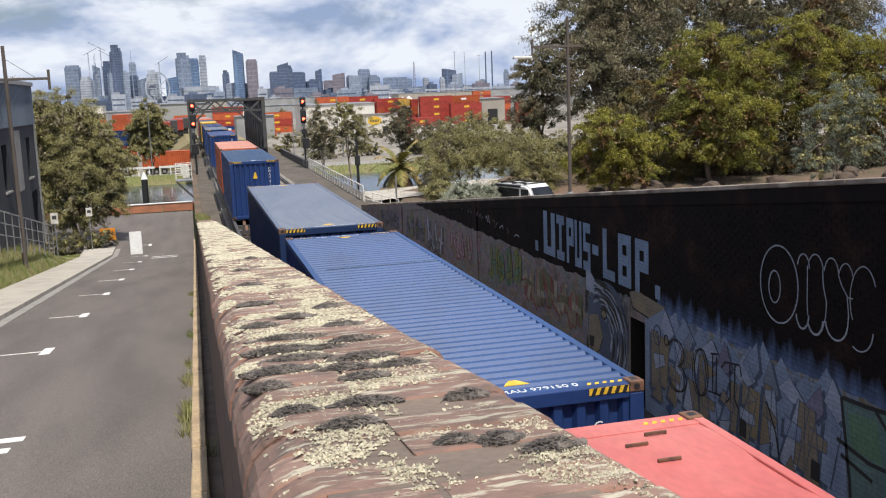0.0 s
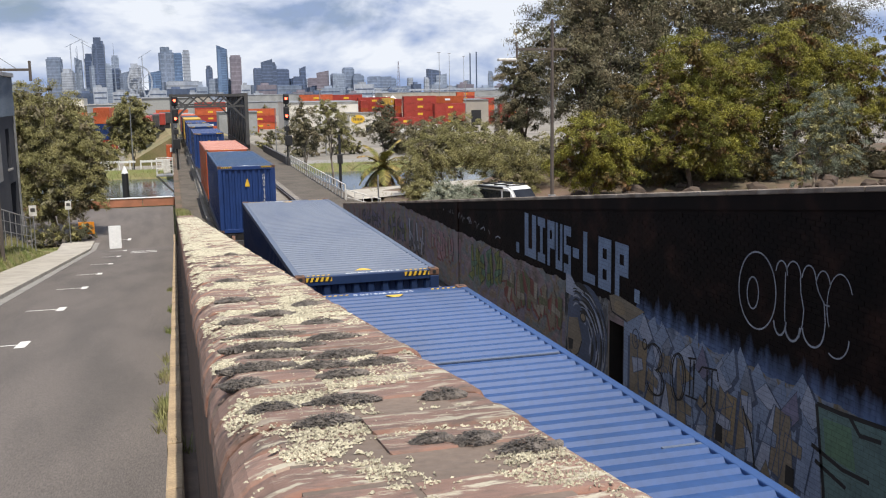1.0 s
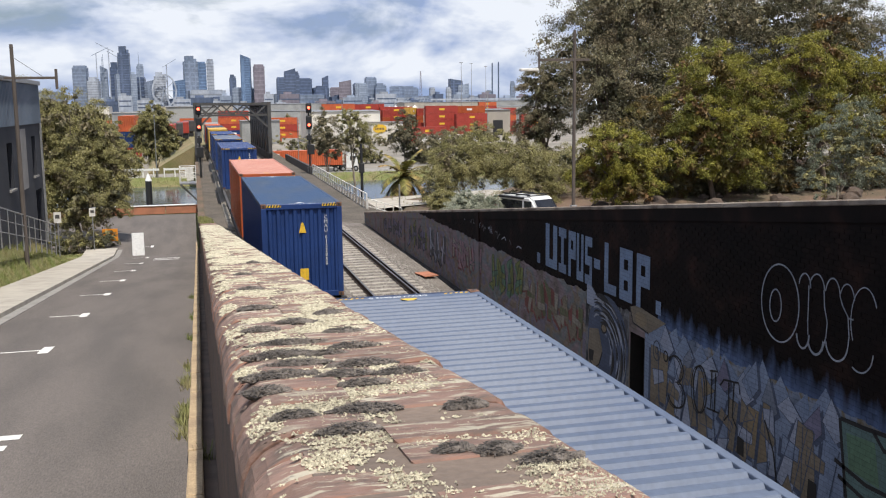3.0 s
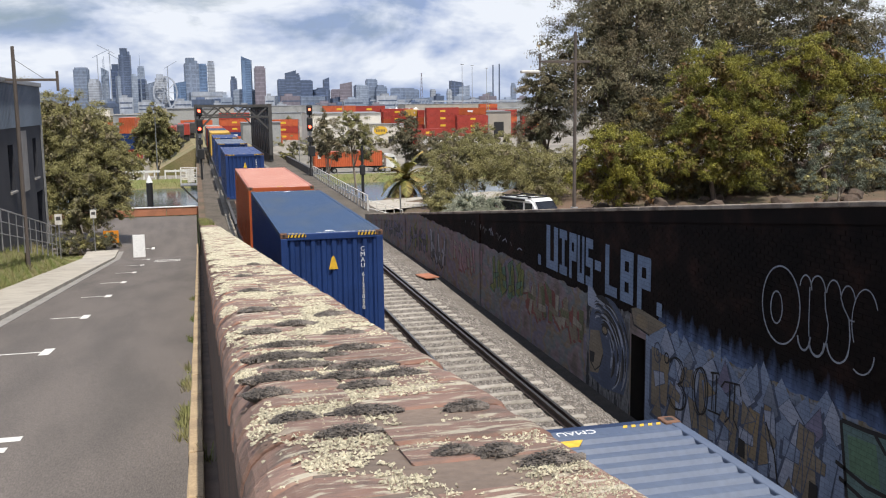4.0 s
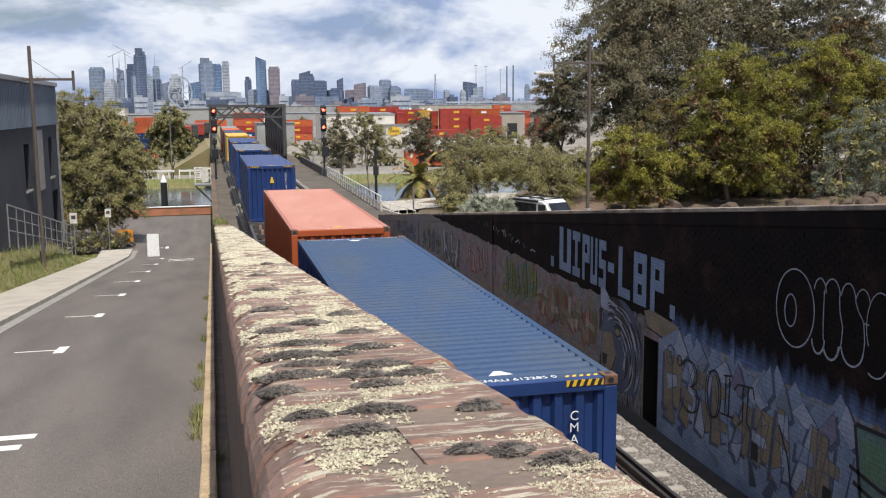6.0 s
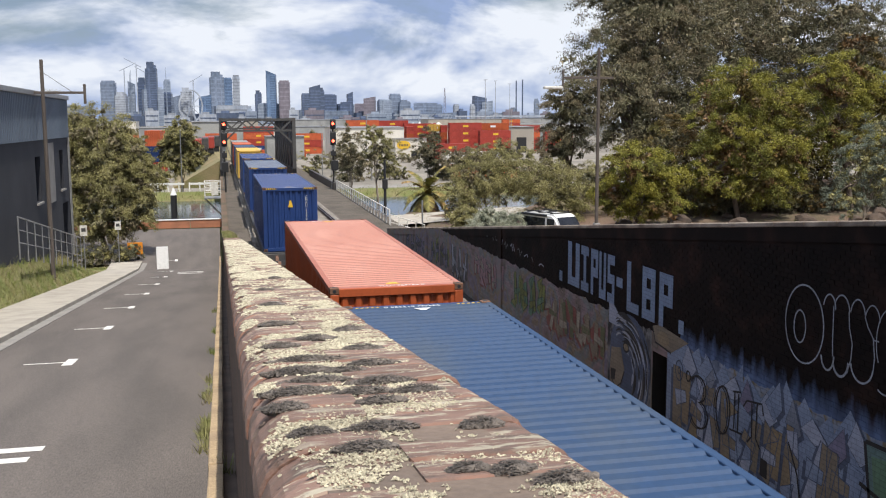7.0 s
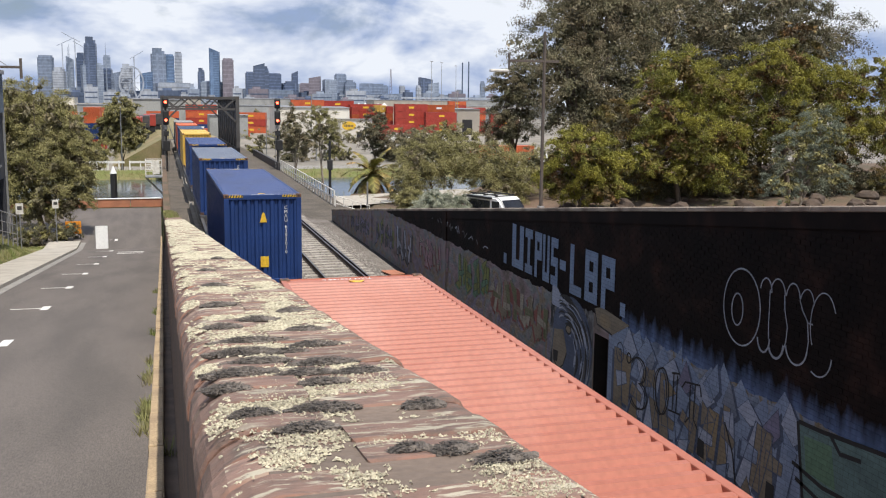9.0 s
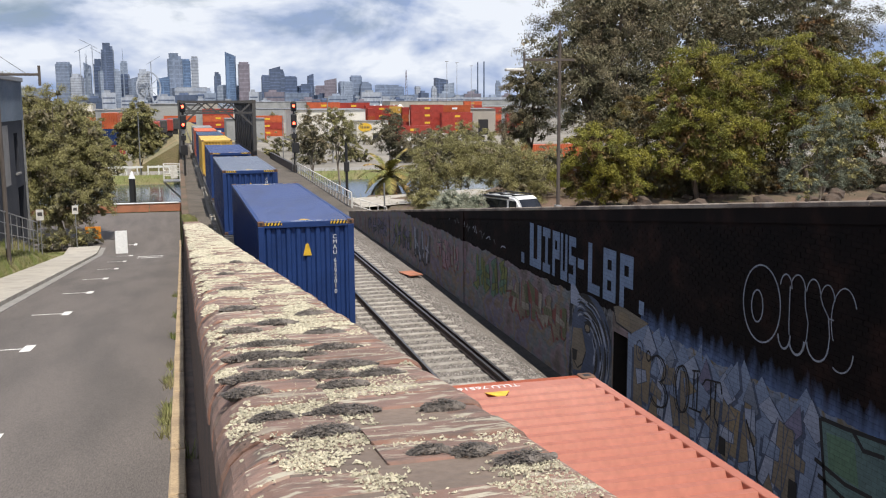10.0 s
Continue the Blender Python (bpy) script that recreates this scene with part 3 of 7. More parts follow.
def wagon(y0, y1):
    wg = thing("flat_wagon", pose(0, y0, 0), "dark steel skeletal container wagon on two bogies", "wagon", "wagons of the train")
    L = y1 - y0
    st = M["steel_dark"]
    for sx in (-1, 1):
        part("side_sill", bx(sx * 1.2 - 0.07, 0.2, FLOOR - 0.3, sx * 1.2 + 0.07, L - 0.2, FLOOR - 0.01, bevel=0.01), st, wg)
    part("centre_sill", bx(-0.25, 0.0, FLOOR - 0.38, 0.25, L, FLOOR - 0.06, bevel=0.01), st, wg)
    k = 1.0
    while k < L - 0.5:
        part("cross_member", bx(-1.13, k - 0.06, FLOOR - 0.22, 1.13, k + 0.06, FLOOR - 0.04), st, wg)
        k += 2.05
    for e in (0.1, L - 0.1):
        s = 1 if e < 1 else -1
        part("end_beam", bx(-1.25, e - 0.08, FLOOR - 0.3, 1.25, e + 0.08, FLOOR + 0.02, bevel=0.01), st, wg)
        part("coupler", bx(-0.12, min(e - s * 0.55, e), FLOOR - 0.33, 0.12, max(e - s * 0.55, e), FLOOR - 0.1, bevel=0.02), M["rust"], wg)
    for yb in (2.0, L - 2.0):
        bg_ = part("bogie", bx(-1.0, yb - 0.25, 0.3, 1.0, yb + 0.25, 0.42, bevel=0.02), st, wg, "cast steel bogie")
        for sx in (-1, 1):
            fr = bmesh.new()
            beam(fr, (sx * 1.0, yb - 1.15, 0.45), (sx * 1.0, yb + 1.15, 0.45), 0.12, 0.2)
            part("side_frame", fr, st, bg_)
        for ya in (yb - 0.9, yb + 0.9):
            bm = bmesh.new()
            cyl(bm, (-0.9, ya, 0.42), (0.9, ya, 0.42), 0.07)
            for sx in (-0.77, 0.77):
                cyl(bm, (sx - 0.06, ya, 0.42), (sx + 0.06, ya, 0.42), 0.42, n=20)
            part("wheelset", bm, M["rust"], bg_, "steel wheels on an axle")
    TRAIN.append((wg, 0.0, y0, 0.0))
    return wg


container(-53.8, PAINT["pink"], PAINT["pink"], "faded red shipping container with a flat weathered roof", "", stripes=True, flat_roof=True, hatch=False)
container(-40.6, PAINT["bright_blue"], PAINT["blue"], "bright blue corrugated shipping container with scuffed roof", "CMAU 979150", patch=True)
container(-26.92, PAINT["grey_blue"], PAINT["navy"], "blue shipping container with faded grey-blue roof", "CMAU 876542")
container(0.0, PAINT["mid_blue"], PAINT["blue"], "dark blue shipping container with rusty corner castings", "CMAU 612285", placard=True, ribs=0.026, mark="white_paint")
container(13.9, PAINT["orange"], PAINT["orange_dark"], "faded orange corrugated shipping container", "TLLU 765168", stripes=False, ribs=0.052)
container(41.08, PAINT["blue"], PAINT["blue"], "deep blue shipping container with yellow warning triangle", "CMAU 629201", placard=True)
container(60.9, PAINT["grey_blue"], PAINT["blue"], "blue shipping container with faded roof", "CMAU 418820", hatch=True)
container(77.4, PAINT["blue"], PAINT["blue"], "blue corrugated shipping container", "CMAU 530116")
container(98.6, PAINT["yellow"], PAINT["yellow"], "ochre yellow shipping container", "", hatch=False, stripes=False)
container(112.6, PAINT["mid_blue"], PAINT["blue"], "blue shipping container far down the train", "", hatch=False, stripes=False)
container(128.0, PAINT["vermilion"], PAINT["vermilion"], "orange-red shipping container far down the train", "", hatch=False, stripes=False)
container(143.0, PAINT["grey"], PAINT["grey"], "grey shipping container far down the train", "", hatch=False, stripes=False)
for a in (-54.3, -41.0, -27.4, -13.3, -0.5, 13.4, 27.0, 40.6, 60.4, 76.9, 98.1, 112.1, 127.5, 142.5):
    ln = {27.0: 13.2, 40.6: 19.4, 60.4: 15.8, 76.9: 20.6}.get(a, 13.0)
    wagon(a, a + ln)


# ---- brick materials ----
def lichen_brick(edges):
    """Dark glazed brown brick with worn orange edges, thin pale lichen film and grime, by place."""
    m = bpy.data.materials.new("lichen_brick" if edges else "lichen_brick_far")
    m.use_nodes = True
    n, l = m.node_tree.nodes, m.node_tree.links
    b = n["Principled BSDF"]
    geo = n.new("ShaderNodeNewGeometry")
    info = n.new("ShaderNodeObjectInfo")

    def nz(scale, detail, stretch):
        mp = n.new("ShaderNodeMapping"); mp.inputs["Scale"].default_value = stretch
        l.new(geo.outputs["Position"], mp.inputs[0])
        t = n.new("ShaderNodeTexNoise"); t.inputs["Scale"].default_value, t.inputs["Detail"].default_value = scale, detail
        t.inputs["Roughness"].default_value = 0.65
        l.new(mp.outputs[0], t.inputs["Vector"])
        return t

    def ramp(src, a, c, ca=(0, 0, 0, 1), cb=(1, 1, 1, 1)):
        r = n.new("ShaderNodeValToRGB")
        r.color_ramp.elements[0].position, r.color_ramp.elements[1].position = a, c
        r.color_ramp.elements[0].color, r.color_ramp.elements[1].color = ca, cb
        l.new(src, r.inputs[0])
        return r

    def mix(fac, a, c):
        x = n.new("ShaderNodeMixRGB")
        l.new(fac, x.inputs[0])
        for s, v in ((1, a), (2, c)):
            if isinstance(v, tuple):
                x.inputs[s].default_value = v
            else:
                l.new(v, x.inputs[s])
        return x.outputs[0]

    tone = ramp(nz(7, 6, (1, 1, 1)).outputs["Fac"], 0.35, 0.68, (0.185, 0.112, 0.085, 1), (0.265, 0.165, 0.128, 1)).outputs[0]
    orange = ramp(nz(11, 8, (0.5, 2.2, 1)).outputs["Fac"], 0.58, 0.72).outputs[0]
    c = mix(orange, tone, (0.22, 0.108, 0.072, 1))
    if edges:
        oc = n.new("ShaderNodeTexCoord"); os_ = n.new("ShaderNodeSeparateXYZ"); l.new(oc.outputs["Object"], os_.inputs[0])
        q1 = n.new("ShaderNodeMath"); q1.operation = "SUBTRACT"; q1.inputs[1].default_value = 0.06; l.new(os_.outputs["Y"], q1.inputs[0])
        q2 = n.new("ShaderNodeMath"); q2.operation = "ABSOLUTE"; l.new(q1.outputs[0], q2.inputs[0])
        q3 = n.new("ShaderNodeMath"); q3.operation = "MULTIPLY_ADD"; q3.inputs[1].default_value = 0.03; l.new(nz(14, 5, (1, 1, 1)).outputs["Fac"], q3.inputs[0]); l.new(q2.outputs[0], q3.inputs[2])
        worn = ramp(q3.outputs[0], 0.063, 0.072).outputs[0]
        c = mix(worn, c, (0.25, 0.118, 0.078, 1))
    grime = ramp(nz(16, 6, (0.7, 1.6, 1)).outputs["Fac"], 0.5, 0.66).outputs[0]
    c = mix(grime, c, (0.115, 0.082, 0.066, 1))
    film = ramp(nz(24, 10, (0.45, 1.5, 1)).outputs["Fac"], 0.525, 0.585).outputs[0]
    patch = ramp(nz(3.2, 4, (0.8, 1.4, 1)).outputs["Fac"], 0.36, 0.5).outputs[0]
    sp = n.new("ShaderNodeSeparateXYZ"); l.new(geo.outputs["Normal"], sp.inputs[0])
    upm = ramp(sp.outputs["Z"], 0.7, 0.95).outputs[0]
    k1 = n.new("ShaderNodeMath"); k1.operation = "MULTIPLY"; l.new(film, k1.inputs[0]); l.new(patch, k1.inputs[1])
    k2 = n.new("ShaderNodeMath"); k2.operation = "MULTIPLY"; l.new(k1.outputs[0], k2.inputs[0]); l.new(upm, k2.inputs[1])
    c = mix(k2.outputs[0], c, (0.42, 0.375, 0.285, 1))
    v = n.new("ShaderNodeMapRange"); v.inputs["To Min"].default_value, v.inputs["To Max"].default_value = 0.8, 1.2
    l.new(info.outputs["Random"], v.inputs["Value"])
    h = n.new("ShaderNodeHueSaturation"); l.new(c, h.inputs["Color"]); l.new(v.outputs[0], h.inputs["Value"])
    l.new(h.outputs[0], b.inputs["Base Color"])
    b.inputs["Roughness"].default_value = 0.72
    bp = n.new("ShaderNodeBump"); bp.inputs["Strength"].default_value, bp.inputs["Distance"].default_value = 0.6, 0.01
    l.new(nz(45, 8, (0.7, 1.2, 1)).outputs["Fac"], bp.inputs["Height"])
    l.new(bp.outputs[0], b.inputs["Normal"])
    return m


def painted_brick():
    """Sooty brick above, darkened further to carry its shade, old pale paint below a level edge, with faded colour
    fields along the wall.
    """
    m = bpy.data.materials.new("shaded_sooty_painted_brick")
    m.use_nodes = True
    n, l = m.node_tree.nodes, m.node_tree.links
    b = n["Principled BSDF"]
    geo = n.new("ShaderNodeNewGeometry")
    sp = n.new("ShaderNodeSeparateXYZ"); l.new(geo.outputs["Position"], sp.inputs[0])

    def nz(scale, detail, stretch=(1, 1, 1)):
        mp = n.new("ShaderNodeMapping"); mp.inputs["Scale"].default_value = stretch
        l.new(geo.outputs["Position"], mp.inputs[0])
        t = n.new("ShaderNodeTexNoise"); t.inputs["Scale"].default_value, t.inputs["Detail"].default_value = scale, detail
        l.new(mp.outputs[0], t.inputs["Vector"])
        return t

    def ramp(src, stops):
        r = n.new("ShaderNodeValToRGB")
        e = r.color_ramp.elements
        while len(e) < len(stops):
            e.new(0.5)
        for q, (p, col) in zip(e, stops):
            q.position, q.color = p, (*col, 1)
        l.new(src, r.inputs[0])
        return r.outputs[0]

    # soot tones pulled near black so the colour holds the wall's shade too
    soot_and_shade = ramp(nz(1.3, 7).outputs["Fac"], [(0.35, (0.0054, 0.0037, 0.0034)), (0.55, (0.0095, 0.0056, 0.0048)), (0.72, (0.026, 0.0125, 0.0095))])
    fields = ramp(nz(0.7, 3, (1, 1, 1.3)).outputs["Fac"], [(0.30, (0.19, 0.14, 0.11)), (0.40, (0.18, 0.165, 0.215)), (0.46, (0.22, 0.17, 0.125)), (0.52, (0.165, 0.18, 0.185)), (0.58, (0.235, 0.18, 0.19)), (0.68, (0.15, 0.125, 0.11))])
    edge = nz(2.0, 5)
    ez = n.new("ShaderNodeMath"); ez.operation = "MULTIPLY_ADD"; ez.inputs[1].default_value = 0.3
    l.new(edge.outputs["Fac"], ez.inputs[0]); l.new(sp.outputs["Z"], ez.inputs[2])
    below = n.new("ShaderNodeMath"); below.operation = "LESS_THAN"; below.inputs[1].default_value = 1.93
    l.new(ez.outputs[0], below.inputs[0])
    def band(axis, lo, hi):
        a1 = n.new("ShaderNodeMath"); a1.operation = "GREATER_THAN"; a1.inputs[1].default_value = lo; l.new(sp.outputs[axis], a1.inputs[0])
        a2 = n.new("ShaderNodeMath"); a2.operation = "LESS_THAN"; a2.inputs[1].default_value = hi; l.new(sp.outputs[axis], a2.inputs[0])
        a3 = n.new("ShaderNodeMath"); a3.operation = "MULTIPLY"; l.new(a1.outputs[0], a3.inputs[0]); l.new(a2.outputs[0], a3.inputs[1])
        return a3.outputs[0]

    def mixin(fac, a, c):
        q = n.new("ShaderNodeMixRGB"); l.new(fac, q.inputs[0]); l.new(a, q.inputs[1]); l.new(c, q.inputs[2])
        return q.outputs[0]

    ice = ramp(nz(1.6, 4, (1, 1, 0.8)).outputs["Fac"], [(0.35, (0.11, 0.135, 0.19)), (0.47, (0.20, 0.23, 0.29)), (0.53, (0.17, 0.135, 0.085)), (0.62, (0.21, 0.245, 0.31)), (0.72, (0.07, 0.09, 0.14))])
    ashen = ramp(nz(3.0, 3, (1, 1.6, 0.5)).outputs["Fac"], [(0.42, (0.05, 0.05, 0.052)), (0.5, (0.20, 0.20, 0.205)), (0.62, (0.10, 0.10, 0.105))])
    fields = mixin(band("Y", -9.5, -0.15), fields, ice)
    fields = mixin(band("Y", 0.72, 3.3), fields, ashen)
    haze_z = n.new("ShaderNodeMath"); haze_z.operation = "MULTIPLY_ADD"; haze_z.inputs[1].default_value = -0.9
    l.new(nz(2.6, 3, (1, 1.5, 0.35)).outputs["Fac"], haze_z.inputs[0]); l.new(sp.outputs["Z"], haze_z.inputs[2])
    overspray = ramp(haze_z.outputs[0], [(1.30 / 2, (1, 1, 1)), (1.75 / 2, (0, 0, 0))])
    hz2 = n.new("ShaderNodeMath"); hz2.operation = "MULTIPLY"; hz2.inputs[1].default_value = 0.5; l.new(haze_z.outputs[0], hz2.inputs[0])
    l.new(hz2.outputs[0], overspray.node.inputs[0])
    oy = n.new("ShaderNodeMath"); oy.operation = "MULTIPLY"; l.new(overspray, oy.inputs[0]); l.new(band("Y", -14.0, -0.7), oy.inputs[1])
    bl = n.new("ShaderNodeRGB"); bl.outputs[0].default_value = (0.10, 0.145, 0.26, 1)
    soot_and_shade = mixin(oy.outputs[0], soot_and_shade, bl.outputs[0])
    mx = n.new("ShaderNodeMixRGB"); l.new(below.outputs[0], mx.inputs[0]); l.new(soot_and_shade, mx.inputs[1]); l.new(fields, mx.inputs[2])
    v = n.new("ShaderNodeMapRange"); v.inputs["To Min"].default_value, v.inputs["To Max"].default_value = 0.84, 1.16
    l.new(geo.outputs["Random Per Island"], v.inputs["Value"])
    h = n.new("ShaderNodeHueSaturation"); l.new(mx.outputs[0], h.inputs["Color"]); l.new(v.outputs[0], h.inputs["Value"])
    l.new(h.outputs[0], b.inputs["Base Color"])
    b.inputs["Roughness"].default_value = 0.9
    b.inputs["Specular IOR Level"].default_value = 0.15
    bp = n.new("ShaderNodeBump"); bp.inputs["Strength"].default_value, bp.inputs["Distance"].default_value = 0.4, 0.01
    l.new(nz(30, 5).outputs["Fac"], bp.inputs["Height"]); l.new(bp.outputs[0], b.inputs["Normal"])
    return m


M["lichen_brick"] = lichen_brick(True)
M["lichen_brick_far"] = lichen_brick(False)
M["painted_brick"] = painted_brick()
M["shaded_brick"] = mat("shaded_side_brick", (0.10, 0.06, 0.045), 0.85, second=(0.06, 0.04, 0.033), scale=3, bump=0.4)
M["lichen"] = mat("pale_lichen", (0.56, 0.51, 0.375), 0.95, second=(0.38, 0.345, 0.25), scale=14, spread=(0.35, 0.7), vary=0.3, island=True, bump=0.6, bump_scale=120)
M["moss"] = mat("dry_grey_moss", (0.125, 0.108, 0.094), 0.95, second=(0.2, 0.172, 0.148), scale=30, vary=0.45, island=True, bump=1.0, bump_scale=140)
# near-black colour that paints the shade inside the wall recess
M["recess_shade"] = mat("recess_shade", (0.02, 0.016, 0.013), 0.95, second=(0.012, 0.01, 0.009), scale=2, fine=60)
M["wall_cap"] = mat("wall_capping", (0.30, 0.25, 0.20), 0.9, second=(0.12, 0.09, 0.07), scale=1.6, bump=0.5)


# ---- parapet beside the camera ----
def para_top(y):
    return 6.245 + SLOPE * (y + 19.56)


parapet = tagged(new("parapet"), "old brown brick parapet with lichen-crusted rounded coping", "wall", kind="structure")
bm = bmesh.new()
prism(bm, [(-3.0, -40, -1.2), (-3.0, -40, para_top(-40) - 0.1), (-3.0, 40.5, para_top(40.5) - 0.1), (-3.0, 40.5, -2.2)], (0.44, 0, 0))
# the side face has its shade put into a darker brick colour
part("core", bm, M["shaded_brick"], parapet, "brick wall face coloured dark for shade")


bm = bmesh.new()
prism(bm, [(-2.93, -22, para_top(-22) - 0.002), (-2.93, 40, para_top(40) - 0.002), (-2.93, 40, para_top(40) - 0.09), (-2.93, -22, para_top(-22) - 0.09)], (0.3, 0, 0))
part("joint_mortar", bm, M["mortar"], parapet, "dark weathered mortar between coping bricks")


def coping_profile(left):
    """x, z of one coping brick, seen along the wall; the outer top edge is a bullnose."""
    if left:
        r, x0, x1 = 0.088, -3.018, -2.806
        pts = [(x1, -0.11), (x1, 0.0)]
        pts += [(x0 + r - r * math.sin(a), -r + r * math.cos(a)) for a in [math.radians(d) for d in (0, 18, 36, 54, 72, 90)]]
        pts.append((x0, -0.11))
    else:
        r, x0, x1 = 0.036, -2.794, -2.538
        pts = [(x0, -0.11), (x1, -0.11)]
        pts += [(x1 - r + r * math.sin(a), -r + r * math.cos(a)) for a in [math.radians(d) for d in (90, 66, 44, 22, 0)]]
        pts.append((x0, 0.0))
    return pts


PITCH = 0.12


def coping_mesh(left, seed):
    rr = random.Random(seed)
    prof = coping_profile(left)
    cx = sum(p[0] for p in prof) / len(prof)
    rings = [(0.004, 0.007), (0.011, 0.0), (PITCH - 0.011, 0.0), (PITCH - 0.004, 0.007)]
    v, f = [], []
    wob = [rr.uniform(-0.0025, 0.0025) for _ in prof]
    for y, inset in rings:
        for (x, z), w in zip(prof, wob):
            v.append((x + (cx - x) * inset * 6, y, z - inset * (1 if z > -0.1 else 0) + w))
    k = len(prof)
    for r in range(3):
        for i in range(k):
            f.append((r * k + i, r * k + (i + 1) % k, (r + 1) * k + (i + 1) % k, (r + 1) * k + i))
    f.append(tuple(range(k))[::-1]); f.append(tuple(range(3 * k, 4 * k)))
    me = bpy.data.meshes.new("brick")
    me.from_pydata(v, [], f)
    b_ = bmesh.new(); b_.from_mesh(me); bmesh.ops.recalc_face_normals(b_, faces=b_.faces[:]); b_.to_mesh(me); b_.free()
    me.materials.append(M["lichen_brick"])
    return me


COP = {s: [coping_mesh(s, 10 * s + i) for i in range(5)] for s in (0, 1)}
tilt = Matrix.Rotation(math.atan(SLOPE), 4, "X")
far_v, far_f = [], []
row = 0
y = -20.6
rb = random.Random(8)
yb_ = -38.0
while yb_ < -20.65:
    for s in (0, 1):
        mm = Matrix.Translation((0, yb_, para_top(yb_))) @ tilt
        o = len(far_v)
        me = COP[s][rb.randrange(5)]
        far_v += [tuple(mm @ v.co) for v in me.vertices]
        far_f += [tuple(i + o for i in q.vertices) for q in me.polygons]
    yb_ += PITCH
rr = random.Random(3)
while y < 40:
    for s in (0, 1):
        me = COP[s][rr.randrange(5)]
        mm = Matrix.Translation((rr.uniform(-0.003, 0.003), y, para_top(y) + rr.uniform(-0.004, 0.003))) @ tilt @ Matrix.Translation((-2.8, 0, 0)) @ Matrix.Rotation(rr.uniform(-0.012, 0.012), 4, "Y") @ Matrix.Translation((2.8, 0, 0))
        if row < 150:
            ob = new("brick", me)
            ob.parent = parapet
            ob.matrix_basis = mm
        else:
            o = len(far_v)
            far_v += [tuple(mm @ v.co) for v in me.vertices]
            far_f += [tuple(i + o for i in p.vertices) for p in me.polygons]
    row += 1
    y += PITCH
tagged(raw("far_bricks", far_v, far_f, M["lichen_brick_far"], parapet), kind="stuff")

# lichen crust: small raised flakes in streaks along the coping rows
rng = np.random.default_rng(11)


def lichen_here(x, y):
    a = noise.fractal((x * 6.5, y * 5.0, 1.7), 0.8, 2.1, 4)
    b = noise.noise((x * 14, y * 34, 5.0))
    c = noise.noise((x * 60, y * 75, 9.0))
    return a + 0.42 * b + 0.62 * c


fl_v, fl_f = [], []
tries = 0
while tries < 350000:
    tries += 1
    u = rng.random()
    y = -19.6 + 26 * u ** 2.2
    x = rng.uniform(-3.0, -2.57)
    g = lichen_here(x, y)
    edge = min(1.0, (x + 3.02) / (0.15 if y < -15 else 0.1))
    if g < 0.075 + 0.36 * (1 - edge) or rng.random() < 0.15:
        continue
    fr = ((y + 20.6) / PITCH) % 1
    if (fr < 0.12 or fr > 0.9) and rng.random() < 0.75:
        continue
    r = rng.uniform(0.0009, 0.0025) * max(1.0, y + 19.56) ** 0.85
    z = para_top(y) + 0.0005 - (0.0 if x > -2.95 else ((-2.95 - x) / 0.09) ** 2 * 0.045)
    o = len(fl_v)
    k = 4
    a0 = rng.uniform(0, 6.28)
    hgt = rng.uniform(0.0015, 0.005)
    for i in range(k):
        a = a0 + 6.283 * i / k
        q = r * rng.uniform(0.65, 1.35)
        fl_v.append((x + 1.25 * q * math.cos(a), y + 0.85 * q * math.sin(a), z - 0.002 + rng.uniform(0, hgt)))
    fl_v.append((x + rng.uniform(-0.3, 0.3) * r, y + rng.uniform(-0.3, 0.3) * r, z + hgt * rng.uniform(0.2, 1.1)))
    fl_f += [(o + i, o + (i + 1) % k, o + k) for i in range(k)]
tagged(raw("lichen", fl_v, fl_f, M["lichen"]), "pale cream crusty lichen on the coping bricks", "lichen", kind="stuff")


def moss_clump(x, y, rx, ry):
    """A low dry tuft of dark hair-like moss, stretched along the joint."""
    rx = rx * 0.85
    x = min(x, -2.575 - rx)
    n = int(700 * rx / 0.08)
    qs = []
    for _ in range(n):
        a, q = rng.uniform(0, 6.28), math.sqrt(rng.random())
        px, py = rx * q * math.cos(a), ry * q * math.sin(a)
        hgt = 0.015 * (1 - q * q) + 0.003
        d = Vector((rng.uniform(-1, 1), rng.uniform(-0.35, 0.35), rng.uniform(-0.12, 0.1))).normalized() * rng.uniform(0.004, 0.011)
        wv = Vector((-d.y, d.x, 0.3 * d.x)).normalized() * 0.0011
        p = Vector((px, py, hgt * rng.uniform(0.6, 1.0)))
        qs.append([p - wv, p + wv, p + d + wv * 0.4, p + d - wv * 0.4])
    ob = quads("moss_tuft", np.array([[list(c) for c in q] for q in qs]), M["moss"])
    ob.matrix_basis = Matrix.Translation((x, y, para_top(y))) @ tilt
    base_bm = bmesh.new()
    bmesh.ops.create_icosphere(base_bm, subdivisions=3, radius=1.0, matrix=Matrix.Diagonal((rx, ry * 0.9, 0.01, 1)))
    for v in base_bm.verts:
        v.co *= 1 + 0.42 * noise.noise(Vector((v.co.x * 38, v.co.y * 60, x * 7 + y * 5)))
        v.co.z += 0.009 * noise.noise(Vector((v.co.x * 60, v.co.y * 140, y * 9)))
    part("moss_base", base_bm, M["moss"], ob)
    return tagged(ob, "dark grey dry moss tuft on lichened coping", "moss", "moss tufts")


